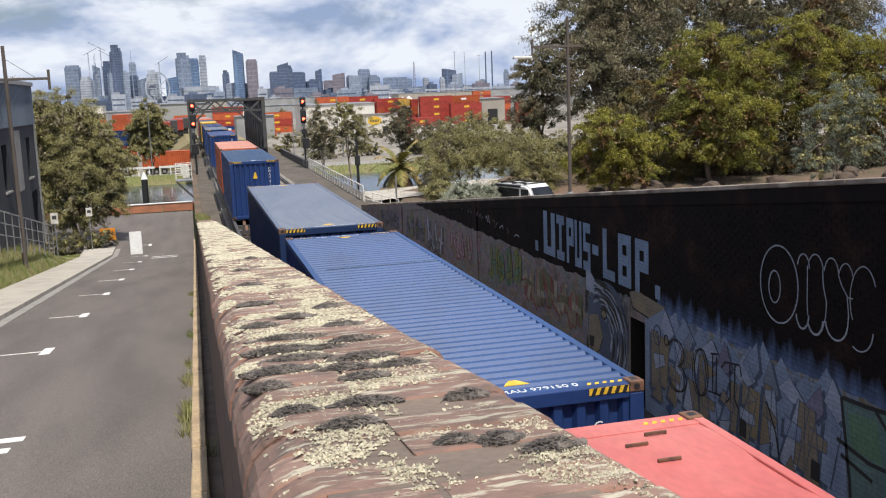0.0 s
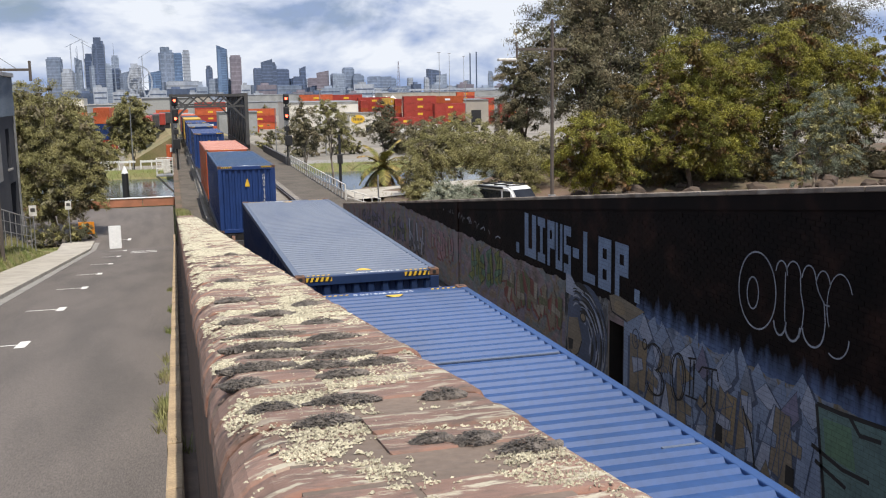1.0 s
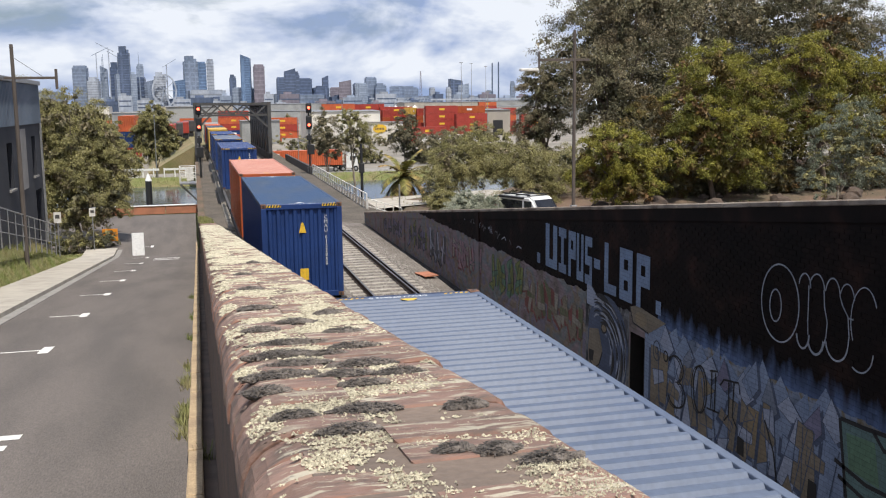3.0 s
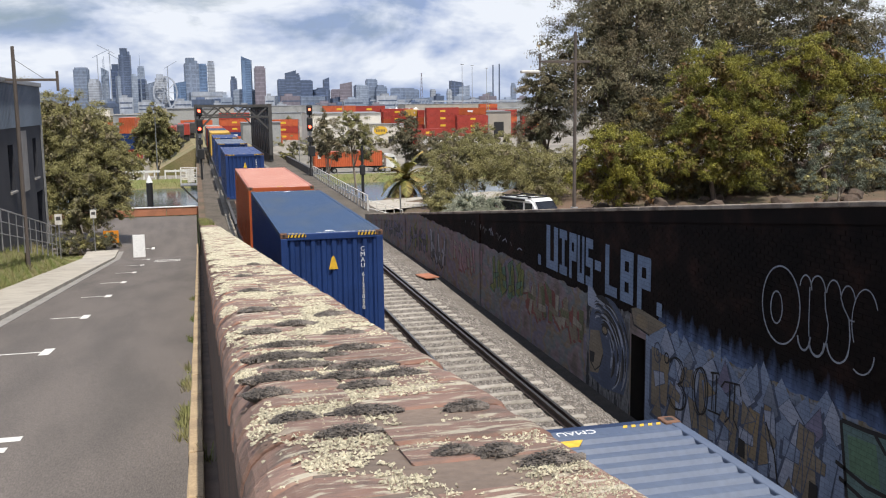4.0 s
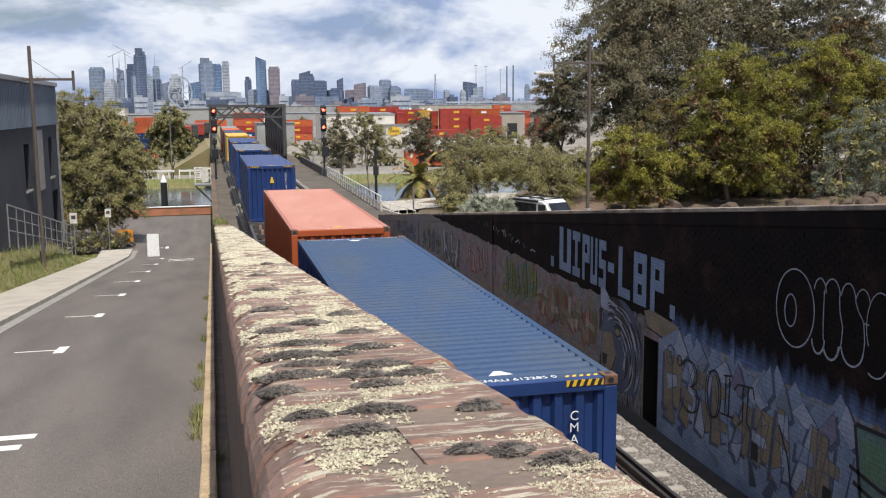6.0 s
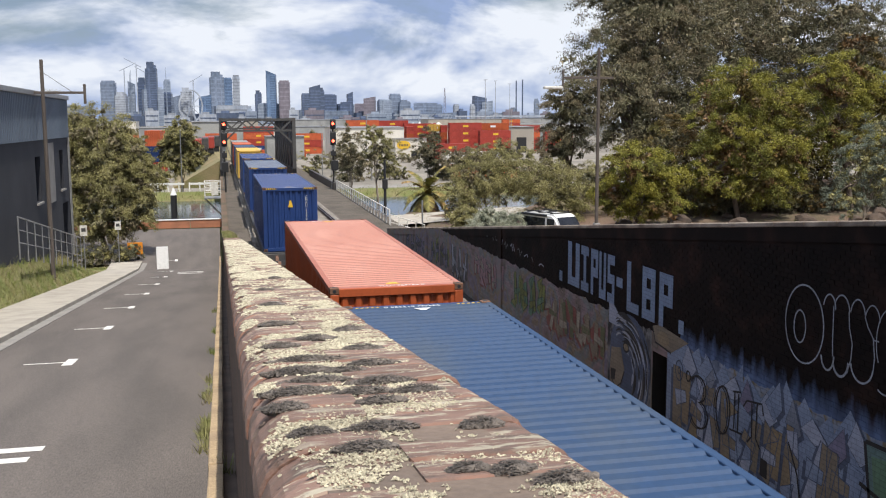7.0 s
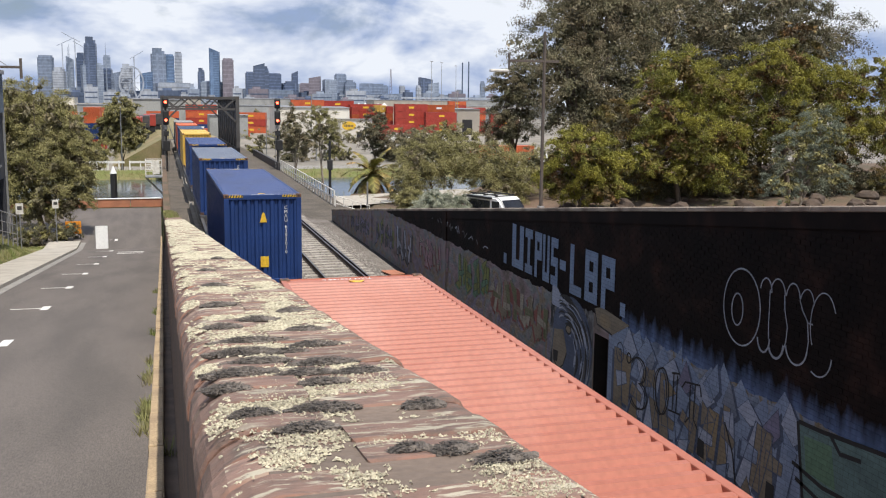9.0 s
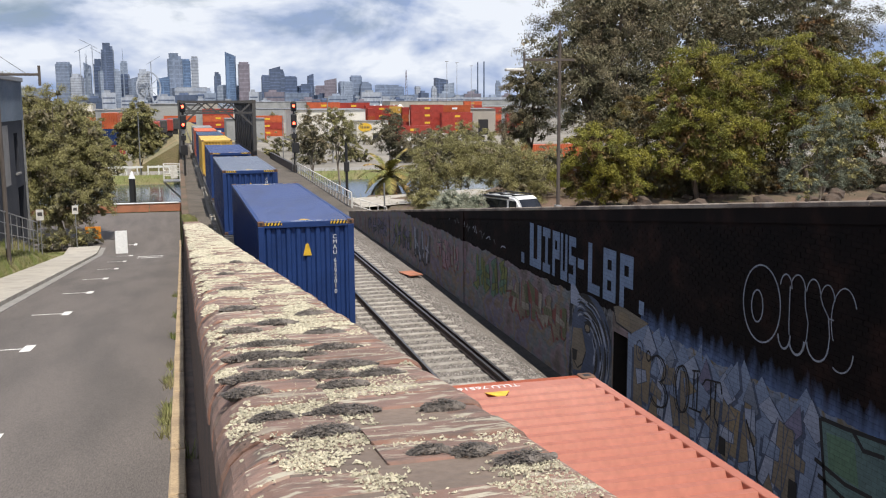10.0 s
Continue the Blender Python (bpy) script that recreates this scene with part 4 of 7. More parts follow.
for x, y, rx, ry in ((-2.85, -17.07, .12, .03), (-2.88, -17.26, .11, .035), (-2.91, -17.55, .10, .035), (-2.95, -17.72, .06, .03), (-2.72, -17.48, .09, .03), (-2.67, -17.62, .07, .026),
                     (-2.92, -17.97, .05, .02), (-2.80, -17.96, .08, .024), (-2.63, -17.99, .045, .02), (-2.73, -18.28, .035, .016), (-2.67, -18.3, .04, .02), (-2.60, -18.37, .05, .02),
                     (-2.85, -15.23, .07, .05), (-2.76, -17.72, .06, .024), (-2.85, -18.1, .06, .022), (-2.78, -17.3, .06, .02), (-2.68, -16.9, .07, .03), (-2.84, -14.2, .06, .05), (-2.72, -13.0, .05, .06), (-2.79, -16.6, .08, .04), (-2.9, -16.75, .07, .035), (-2.7, -17.2, .08, .028), (-2.86, -17.42, .1, .03), (-2.78, -17.6, .08, .026), (-2.66, -16.4, .06, .04), (-2.88, -16.1, .07, .045)):
    moss_clump(x, y, rx, ry)

# ---- retaining wall opposite ----
WX = 6.5
NICHE = (-0.09, 0.68, 1.34)
wall_right = tagged(new("wall_right"), "tall sooty brick retaining wall, darkened for shade, covered in graffiti", "wall", kind="structure")


def wall_piece(y0, y1, z0=-1.0, z1=None, x0=WX + 0.006, x1=WX + 0.46, material="painted_brick"):
    b_ = bmesh.new()
    t0, t1 = (wall_top(y0), wall_top(y1)) if z1 is None else (z1, z1)
    prism(b_, [(x0, y0, z0), (x0, y1, z0), (x0, y1, t1), (x0, y0, t0)], (x1 - x0, 0, 0))
    part("core", b_, M[material], wall_right)


wall_piece(-40, NICHE[0])
wall_piece(NICHE[1], 37)
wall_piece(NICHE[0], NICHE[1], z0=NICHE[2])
# recess back and thin added side liners, painted dark as the shade inside
wall_piece(NICHE[0], NICHE[1], z1=NICHE[2], x0=WX + 0.36, material="recess_shade")
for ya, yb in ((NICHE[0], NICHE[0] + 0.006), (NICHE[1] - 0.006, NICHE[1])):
    part("recess_jamb", bx(WX + 0.02, ya, -1.0, WX + 0.357, yb, NICHE[2]), M["recess_shade"], wall_right, "recess side liner coloured black for shade")
# capping course
y = -24.0
while y < 37:
    b_ = bmesh.new()
    yl = min(37, y + 0.9)
    prism(b_, [(WX - 0.035, y + 0.004, wall_top(y)), (WX - 0.035, yl - 0.004, wall_top(yl)), (WX - 0.035, yl - 0.004, wall_top(yl) + 0.085), (WX - 0.035, y + 0.004, wall_top(y) + 0.085)], (0.53, 0, 0))
    bmesh.ops.bevel(b_, geom=b_.edges[:], offset=0.012, segments=1, affect="EDGES")
    part("capping_stone", b_, M["wall_cap"], wall_right)
    y = yl
# pilaster strips and the corbel under the capping
b_ = bmesh.new()
prism(b_, [(WX - 0.02, -24, wall_top(-24) - 0.26), (WX - 0.02, 36.9, wall_top(36.9) - 0.26), (WX - 0.02, 36.9, wall_top(36.9)), (WX - 0.02, -24, wall_top(-24))], (0.03, 0, 0))
part("corbel_course", b_, M["painted_brick"], wall_right, "projecting dark brick band")
for yp in (12.9, 25.5):
    b_ = bmesh.new()
    prism(b_, [(WX - 0.05, yp, -0.9), (WX - 0.05, yp + 0.5, -0.9), (WX - 0.05, yp + 0.5, wall_top(yp + 0.5) - 0.02), (WX - 0.05, yp, wall_top(yp) - 0.02)], (0.06, 0, 0))
    part("pilaster", b_, M["painted_brick"], wall_right)

HOLES = [(-4.15, 0.25), (-6.32, 0.24)]
bricks = []
zc, course = -0.6, 0
while zc < 7:
    off = 0.12 if course % 2 else 0.0
    yb = -14.0 + off
    while yb < 36.8:
        ln = 0.23
        if zc + 0.08 < wall_top(yb + ln) - 0.27 and not (yb + ln > NICHE[0] and yb < NICHE[1] and zc < NICHE[2]) and not any(abs(yb + 0.115 - hy) < 0.17 and abs(zc + 0.04 - hz) < 0.15 for hy, hz in HOLES):
            bricks.append((yb, zc))
        yb += 0.24
    zc += 0.086
    course += 1
near = sorted(range(len(bricks)), key=lambda i: abs(bricks[i][0] + 6.0) + 1.5 * abs(bricks[i][1] - 1.6))[:300]
nearset = set(near)
BV = [(0.03, 0, 0), (0.03, 0.23, 0), (0.03, 0.23, 0.076), (0.03, 0, 0.076), (0, 0.005, 0.005), (0, 0.225, 0.005), (0, 0.225, 0.071), (0, 0.005, 0.071)]
BF = [(7, 6, 5, 4), (0, 1, 5, 4)[::-1], (1, 2, 6, 5)[::-1], (2, 3, 7, 6)[::-1], (3, 0, 4, 7)[::-1]]
bmesh_one = bpy.data.meshes.new("brick")
bmesh_one.from_pydata(BV, [], BF)
b_ = bmesh.new(); b_.from_mesh(bmesh_one); bmesh.ops.recalc_face_normals(b_, faces=b_.faces[:]); b_.to_mesh(bmesh_one); b_.free()
bmesh_one.materials.append(M["painted_brick"])
rv, rf = [], []
rr = random.Random(5)
for i, (yb, zb) in enumerate(bricks):
    d = rr.uniform(-0.004, 0.003)
    if i in nearset:
        ob = new("brick", bmesh_one)
        ob.parent = wall_right
        ob.location = (WX + d, yb, zb)
    else:
        o = len(rv)
        rv += [(WX + d + a, yb + b, zb + c) for a, b, c in BV]
        rf += [tuple(k + o for k in q) for q in BF]
ob = raw("further_bricks", rv, rf, M["painted_brick"], wall_right)
b_ = bmesh.new(); b_.from_mesh(ob.data); bmesh.ops.recalc_face_normals(b_, faces=b_.faces[:]); b_.to_mesh(ob.data); b_.free()
tagged(ob, kind="stuff")
for hy, hz in HOLES:
    part("weep_hole", bx(WX + 0.001, hy - 0.1, hz - 0.15, WX + 0.0055, hy + 0.1, hz + 0.15), M["black"], wall_right, "dark drain hole in the brickwork")


# ---- graffiti: thin paint films standing just off the brick ----
def spray(name, c, second=None, amount=0.14):
    """Thin paint over brickwork: the joints show through as faint darker lines."""
    m = mat(name, c, 0.75, second=second or tuple(v * 0.72 for v in c), scale=1.6, spread=(0.36, 0.68), fine=18, fine_amount=amount)
    n, l = m.node_tree.nodes, m.node_tree.links
    b = n["Principled BSDF"]
    src = b.inputs["Base Color"].links[0].from_socket
    geo = n.new("ShaderNodeNewGeometry")
    sp = n.new("ShaderNodeSeparateXYZ"); l.new(geo.outputs["Position"], sp.inputs[0])
    ay = n.new("ShaderNodeMath"); ay.inputs[1].default_value = 24.0; l.new(sp.outputs["Y"], ay.inputs[0])
    az = n.new("ShaderNodeMath"); az.inputs[1].default_value = 0.6 + 0.086 * 20; l.new(sp.outputs["Z"], az.inputs[0])
    cb = n.new("ShaderNodeCombineXYZ"); l.new(ay.outputs[0], cb.inputs[0]); l.new(az.outputs[0], cb.inputs[1])
    br = n.new("ShaderNodeTexBrick")
    l.new(cb.outputs[0], br.inputs["Vector"])
    for key, val in (("Scale", 1.0), ("Mortar Size", 0.006), ("Mortar Smooth", 0.5), ("Brick Width", 0.24), ("Row Height", 0.086), ("Color1", (1, 1, 1, 1)), ("Color2", (0.86, 0.86, 0.86, 1)), ("Mortar", (0.55, 0.55, 0.57, 1))):
        br.inputs[key].default_value = val
    mx = n.new("ShaderNodeMixRGB"); mx.blend_type = "MULTIPLY"; mx.inputs[0].default_value = 1.0
    l.new(src, mx.inputs[1]); l.new(br.outputs["Color"], mx.inputs[2]); l.new(mx.outputs[0], b.inputs["Base Color"])
    bp = n.new("ShaderNodeBump"); bp.inputs["Strength"].default_value, bp.inputs["Distance"].default_value = 0.5, 0.006
    l.new(br.outputs["Color"], bp.inputs["Height"]); l.new(bp.outputs[0], b.inputs["Normal"])
    return m


G = {"pale_blue": spray("pale_blue_paint", (0.173, 0.238, 0.360)), "white": spray("white_spray_paint", (0.32, 0.345, 0.40)), "ink": spray("black_spray_paint", (0.009, 0.009, 0.011)),
     "ice": spray("ice_blue_spray", (0.17, 0.195, 0.25), (0.12, 0.145, 0.2)), "ochre": spray("ochre_spray", (0.225, 0.17, 0.095), (0.18, 0.145, 0.105)), "slate": spray("slate_blue_spray", (0.045, 0.058, 0.089)),
     "blue": spray("blue_spray", (0.028, 0.055, 0.14), (0.045, 0.08, 0.18)), "frost": spray("frost_blue_spray", (0.20, 0.255, 0.365), (0.135, 0.18, 0.275)), "grey": spray("grey_spray", (0.098, 0.098, 0.103)), "cream": spray("cream_spray", (0.30, 0.27, 0.22)), "green": spray("green_spray", (0.10, 0.19, 0.12)),
     "lime": spray("lime_spray", (0.17, 0.19, 0.05)), "red": spray("red_spray", (0.20, 0.062, 0.05)), "pink": spray("pink_spray", (0.33, 0.20, 0.22)), "teal": spray("teal_spray", (0.10, 0.17, 0.17)), "violet": spray("violet_spray", (0.17, 0.16, 0.25)), "pearl": spray("pearl_spray", (0.30, 0.335, 0.43), (0.22, 0.26, 0.35)), "tan": spray("tan_spray", (0.20, 0.165, 0.12)), "dusk": spray("dusk_blue_spray", (0.065, 0.088, 0.145), (0.045, 0.065, 0.115)), "olive": spray("olive_spray", (0.11, 0.12, 0.055))}


def film(name, pts, material, parent, layer=1, label=""):
    """A patch of paint on the wall; pts are (y, z)."""
    x = WX - 0.006 - 0.003 * layer
    b2 = bmesh.new()
    prism(b2, [(x, a, c) for a, c in pts], (0.0025, 0, 0))
    bmesh.ops.triangulate(b2, faces=b2.faces[:])
    return part(name, b2, material, parent, label)


def stroke(name, pts, width, material, parent, layer=3, label=""):
    """A painted line along the points (y, z)."""
    x = WX - 0.006 - 0.003 * layer
    ps = [Vector((p[0], p[1])) for p in pts]
    lo, hi = [], []
    closed = (ps[0] - ps[-1]).length < 1e-4
    for i, p in enumerate(ps):
        a = ps[i - 1] if i else (ps[-2] if closed else p)
        c = ps[i + 1] if i < len(ps) - 1 else (ps[1] if closed else p)
        d = (c - a).normalized() if (c - a).length > 1e-6 else Vector((1, 0))
        nrm = Vector((-d.y, d.x)) * width * 0.5
        lo.append(p - nrm); hi.append(p + nrm)
    v = [(x, *q) for q in lo] + [(x, *q) for q in hi]
    v += [(x + 0.0025, a, c) for _, a, c in v]
    k = len(ps)
    f = []
    for i in range(k - 1):
        f += [(i, i + 1, k + i + 1, k + i), (2 * k + i, 3 * k + i, 3 * k + i + 1, 2 * k + i + 1), (i, 2 * k + i, 2 * k + i + 1, i + 1), (k + i, k + i + 1, 3 * k + i + 1, 3 * k + i)]
    ob = raw(name, v, f, material, parent)
    if label:
        tagged(ob, label)
    return ob


def arc(cy, cz, ry_, rz_, a0, a1, n=18):
    """Points on an ellipse; angles in degrees, 0 towards the bridge side, 90 up."""
    return [(cy + ry_ * math.cos(math.radians(a0 + (a1 - a0) * i / n)), cz + rz_ * math.sin(math.radians(a0 + (a1 - a0) * i / n))) for i in range(n + 1)]


GLYPH = {  # filled cells of a 3 x 5 block letter, top row first
    "U": ["101", "101", "101", "101", "111"], "T": ["111", "010", "010", "010", "111"], "P": ["111", "101", "111", "100", "100"], "S": ["111", "100", "111", "001", "111"],
    "L": ["100", "100", "100", "100", "111"], "B": ["111", "101", "111", "101", "111"], "-": ["000", "000", "111", "000", "000"]}
tag = tagged(new("block_letter_graffiti"), "large pale blue block letters painted on dark brick", "graffiti")
for ch, ya, yb in (("U", 6.25, 5.3), ("T", 5.22, 4.62), ("P", 4.5, 3.95), ("U", 3.92, 3.42), ("S", 3.36, 2.86), ("-", 2.78, 2.36), ("L", 2.14, 1.4), ("B", 1.26, 0.52), ("P", 0.36, -0.36)):
    cells = GLYPH[ch]
    yb += 0.05
    b2 = bmesh.new()
    w3, h5 = (ya - yb) / 3, (3.22 - 2.0) / 5
    ztop = 3.22
    x = WX - 0.012
    for r_, line in enumerate(cells):
        c_ = 0
        while c_ < 3:
            if line[c_] == "1":
                e_ = c_
                while e_ < 3 and line[e_] == "1":
                    e_ += 1
                box(b2, x, ya - w3 * e_, ztop - h5 * (r_ + 1) - 0.001, x + 0.004, ya - w3 * c_, ztop - h5 * r_ + 0.001)
                c_ = e_
            else:
                c_ += 1
    part("letter", b2, G["pale_blue"], tag)
for ya, zb in ((6.95, 1.98), (-0.62, 2.02)):
    film("dot", [(ya, zb), (ya - 0.24, zb), (ya - 0.24, zb + 0.3), (ya, zb + 0.3)], G["pale_blue"], tag, 2)

outline = tagged(new("outline_graffiti"), "white outlined bubble letters sprayed on dark brick", "graffiti")
for nm, pts, w in (("letter", arc(-5.2, 3.16, .55, .67, 0, 360, 36), .035), ("letter", arc(-5.08, 3.1, .17, .28, 0, 360, 24), .035),
                   ("letter", arc(-5.88, 3.55, .16, .24, 175, 10) + [], .03), ("letter", [(-5.99, 3.62), (-6.0, 3.0), (-6.02, 2.8)] , .028),
                   ("letter", arc(-5.88, 2.8, .17, .26, 180, 350), .045), ("letter", arc(-6.2, 3.55, .2, .28, 170, 20), .03), ("letter", [(-6.38, 3.6), (-6.41, 3.35), (-6.5, 3.1), (-6.48, 2.85), (-6.4, 2.62)], .028),
                   ("letter", arc(-6.22, 2.78, .2, .26, 180, 340), .05), ("letter", arc(-6.6, 3.55, .18, .28, 165, 10), .028), ("letter", [(-6.77, 3.6), (-6.85, 3.45), (-6.99, 3.3), (-7.04, 3.0), (-7.02, 2.8)], .028),
                   ("letter", arc(-6.75, 2.85, .27, .3, 190, 350), .04), ("letter", arc(-6.95, 3.5, .18, .3, 165, 15), .025), ("letter", arc(-7.36, 3.3, .3, .52, 150, -40), .022), ("letter", arc(-7.3, 2.85, .3, .34, 180, 300), .03), ("letter", [(-6.98, 3.28), (-7.12, 3.28)], .03)):
    stroke(nm, pts, w * 0.8, G["white"], outline, 2)

def bar(y, z, lean, length, w0, w1):
    """Outline of a tapered painted bar rising from (y, z); lean in degrees from upright, positive towards the camera."""
    a = math.radians(lean)
    d = Vector((-math.sin(a), math.cos(a)))
    q = Vector((-d.y, d.x))
    p0 = Vector((y, z)); p1 = p0 + d * length
    return [tuple(p0 + q * w0 / 2), tuple(p0 - q * w0 / 2), tuple(p1 - q * w1 / 2), tuple(p1 + q * w1 / 2)]


def shifted(pts, dy, dz):
    return [(a + dy, c + dz) for a, c in pts]


def burner(parent, y0, y1, z0, z1, count, body, shadow, line, seed, width=0.2):
    """Interlocking leaning letters between y0 and y1: drop shadow, body, thin outline, hooks and arrows."""
    r_ = random.Random(seed)
    step = (y1 - y0) / count
    for i in range(count):
        yc = y0 + step * (i + 0.5)
        h = (z1 - z0) * r_.uniform(0.75, 1.0)
        zb = z0 + r_.uniform(0, z1 - z0 - h)
        wd = width * r_.uniform(0.8, 1.25)
        k = 2.0 + 0.05 * (i % 7)
        shapes = [bar(yc - step * 0.25, zb, r_.uniform(-14, 24), h, wd * 1.2, wd * 0.8), bar(yc + step * 0.25, zb + 0.1 * h, r_.uniform(-24, 14), h * 0.85, wd * 0.8, wd * 1.2),
                  bar(yc + step * 0.3, zb + h * r_.uniform(0.3, 0.6), r_.uniform(60, 110) * (1 if step < 0 else -1) * -1, abs(step) * 0.7, wd * 0.6, wd * 0.9)]
        tip = bar(yc - step * 0.3, zb + h * r_.choice((0.02, 0.8)), r_.uniform(40, 130) * r_.choice((-1, 1)), abs(step) * 0.65, wd * 1.5, 0.02)
        for q, sh in enumerate(shapes + [tip]):
            film("shadow", shifted(sh, 0.1, -0.08), G[shadow], parent, k - 0.9 + 0.03 * q)
            film("letter_bar", sh, G[body[(i + q) % len(body)]], parent, k + 0.5 + 0.06 * q)
            stroke("outline", sh + sh[:1], 0.018, G[line], parent, k + 1.5 + 0.03 * q)


# pale piece below, with jagged blue tops, ochre letters and a heavy black scrawl
piece = tagged(new("mural_graffiti"), "faded ice-blue and ochre graffiti piece with jagged top", "graffiti")
rr = random.Random(21)
top = [(-0.12, 1.58)]
for i in range(11):
    yc = -0.6 - 0.56 * i + rr.uniform(-0.1, 0.1)
    top += [(yc, 1.6 + rr.uniform(-0.12, 0.14)), (yc - rr.uniform(0.12, 0.4), rr.uniform(1.74, 2.08))]
top += [(-6.92, 1.62), (-7.05, 0.9), (-7.2, -0.7), (-0.12, -0.7)]
film("ground_coat", top, G["frost"], piece, 0.4)
for i in range(11):
    yc, zc, w_, h_ = -1.0 - 0.55 * i + rr.uniform(-0.15, 0.15), rr.uniform(1.22, 1.5), rr.uniform(0.3, 0.75), rr.uniform(0.25, 0.5)
    pk = [(yc + 0.08, zc), (yc - w_ * rr.uniform(0.2, 0.8), zc + h_), (yc - w_, zc + rr.uniform(-0.12, 0.08)), (yc - w_ * 0.5, zc - rr.uniform(0.1, 0.3))]
    film("spike_shadow", shifted(pk, -0.09, -0.04), G["dusk"], piece, 0.75 + 0.02 * i)
    film("spike", pk, G[("pearl", "frost", "ice", "pearl", "violet")[i % 5]], piece, 1.0 + 0.02 * i)
    stroke("outline", pk + pk[:1], 0.012, G["slate"], piece, 1.3 + 0.01 * i)
for i in range(16):
    yc, zc = -0.35 - 0.42 * i, rr.uniform(-0.55, 0.05)
    film("shard", bar(yc, zc, rr.uniform(-70, 70), rr.uniform(0.4, 0.85), rr.uniform(0.14, 0.34), 0.04), G[("dusk", "ice", "blue", "pearl", "slate")[i % 5]], piece, 0.7 + 0.02 * i)
burner(piece, -0.5, -6.75, -0.1, 1.36, 9, ("tan", "ochre", "pearl", "tan", "frost"), "dusk", "dusk", 33, 0.34)
for pts in (arc(-.72, 1.22, .17, .22, 0, 360), arc(-.72, 1.22, .06, .07, 0, 360)):
    stroke("face_line", pts, .03, G["slate"], piece, 4.1)
scrawl_lines = (arc(-1.6, 1.05, .32, .27, 20, 255) + arc(-1.64, .52, .38, .29, 105, 335), arc(-2.62, .9, .27, .48, 0, 360, 30), [(-2.98, 1.38), (-3.28, 1.44)], [(-3.06, 1.38), (-3.05, .64)], [(-3.2, 1.38), (-3.19, .62)], [(-2.9, .6), (-3.36, .64)],
                [(-3.38, 1.2), (-3.5, 1.34), (-4.02, 1.42), (-4.08, 1.22)], [(-3.68, 1.34), (-3.7, .7), (-3.55, .55)], [(-3.86, 1.38), (-3.84, .72), (-4.0, .56)], arc(-1.14, 1.2, .09, .11, 0, 360), [(-4.9, 1.0), (-5.2, .5), (-5.35, -.1)])
for pts in scrawl_lines:
    stroke("scrawl", pts, .038, G["ink"], piece, 4.6, "black sprayed scrawl")
for pts in scrawl_lines[:2]:
    stroke("scrawl", [(a + .08, c - .03) for a, c in pts], .022, G["ink"], piece, 4.8)
# black patches laid over the mural, painted as the dark inside the holes
for hy, hz in HOLES:
    film("hole_dark", [(hy - 0.12, hz - 0.17), (hy + 0.12, hz - 0.17), (hy + 0.11, hz + 0.17), (hy - 0.11, hz + 0.16)], G["ink"], piece, 5.2)
green = tagged(new("green_panel_graffiti"), "green graffiti panel with thick black outline", "graffiti")
film("panel", [(-6.95, 1.66), (-7.22, .3), (-7.3, -.6), (-9.4, -.6), (-9.4, 1.84)], G["teal"], green, 3.8)
film("field", [(-7.1, 1.5), (-7.2, .95), (-7.9, .9), (-7.75, 1.55)], G["green"], green, 4.0)
for pts in ([(-6.93, 1.68), (-7.02, 1.2), (-7.18, .4), (-7.28, -.5)], [(-6.95, 1.68), (-7.5, 1.7), (-9.4, 1.86)], [(-6.85, .98), (-7.6, .84), (-8.2, .86)], [(-6.95, .75), (-7.7, .58)], [(-7.72, 1.7), (-7.95, 1.5), (-8.4, 1.55)]):
    stroke("outline", pts, .07, G["ink"], green, 4.3)
# striped animal head beside the recess: pale head, curved dark stripes, muzzle and eye
face = tagged(new("striped_mural"), "grey and white tiger head mural beside a recess", "graffiti")
film("head", arc(1.95, .8, 1.2, 1.12, 20, 200, 20) + [(.82, .2), (1.0, -.25), (2.2, -.4), (3.0, -.3), (3.15, .3)], G["dusk"], face, 0.6)
film("ear", [(3.22, 2.05), (3.02, 2.08), (2.5, 1.78), (2.75, 1.5), (3.2, 1.5)], G["pearl"], face, 0.9)
stroke("ear_line", [(3.22, 2.05), (3.02, 2.08), (2.5, 1.78)], .04, G["ink"], face, 1.4)


def crescent(cy, cz, ry_, rz_, a0, a1, thick):
    """A curved stripe that tapers to both ends."""
    lo_, hi_ = [], []
    for i in range(11):
        a, t = math.radians(a0 + (a1 - a0) * i / 10), thick * math.sin(math.pi * (i + 0.3) / 10.6)
        lo_.append((cy + (ry_ - t / 2) * math.cos(a), cz + (rz_ - t / 2) * math.sin(a))); hi_.append((cy + (ry_ + t / 2) * math.cos(a), cz + (rz_ + t / 2) * math.sin(a)))
    return lo_ + hi_[::-1]


for i in range(26):
    ra = .5 + .115 * (i % 9) + rr.uniform(-.03, .03)
    a0 = (78, 122, 168)[i // 9] + rr.uniform(-10, 14)
    film("fur", crescent(2.2 + rr.uniform(-.08, .08), .5, ra, ra * .86 + .1, a0, a0 + rr.uniform(34, 60), rr.uniform(.06, .12)), G[("pearl", "white", "grey")[i % 3]], face, 0.8 + .02 * i)
    film("stripe", crescent(2.2 + rr.uniform(-.1, .1), .5, ra + .06, ra * .86 + .16, a0 + rr.uniform(-8, 8), a0 + rr.uniform(24, 48), rr.uniform(.04, .1)), G["ink"], face, 1.4 + .02 * i)
for i in range(6):
    film("brow_stripe", crescent(2.5, 1.05, .3 + .1 * i, .3 + .1 * i, 40 + 8 * i, 105 + 6 * i, .06), G["ink" if i % 2 else "white"], face, 2.0 + .03 * i)
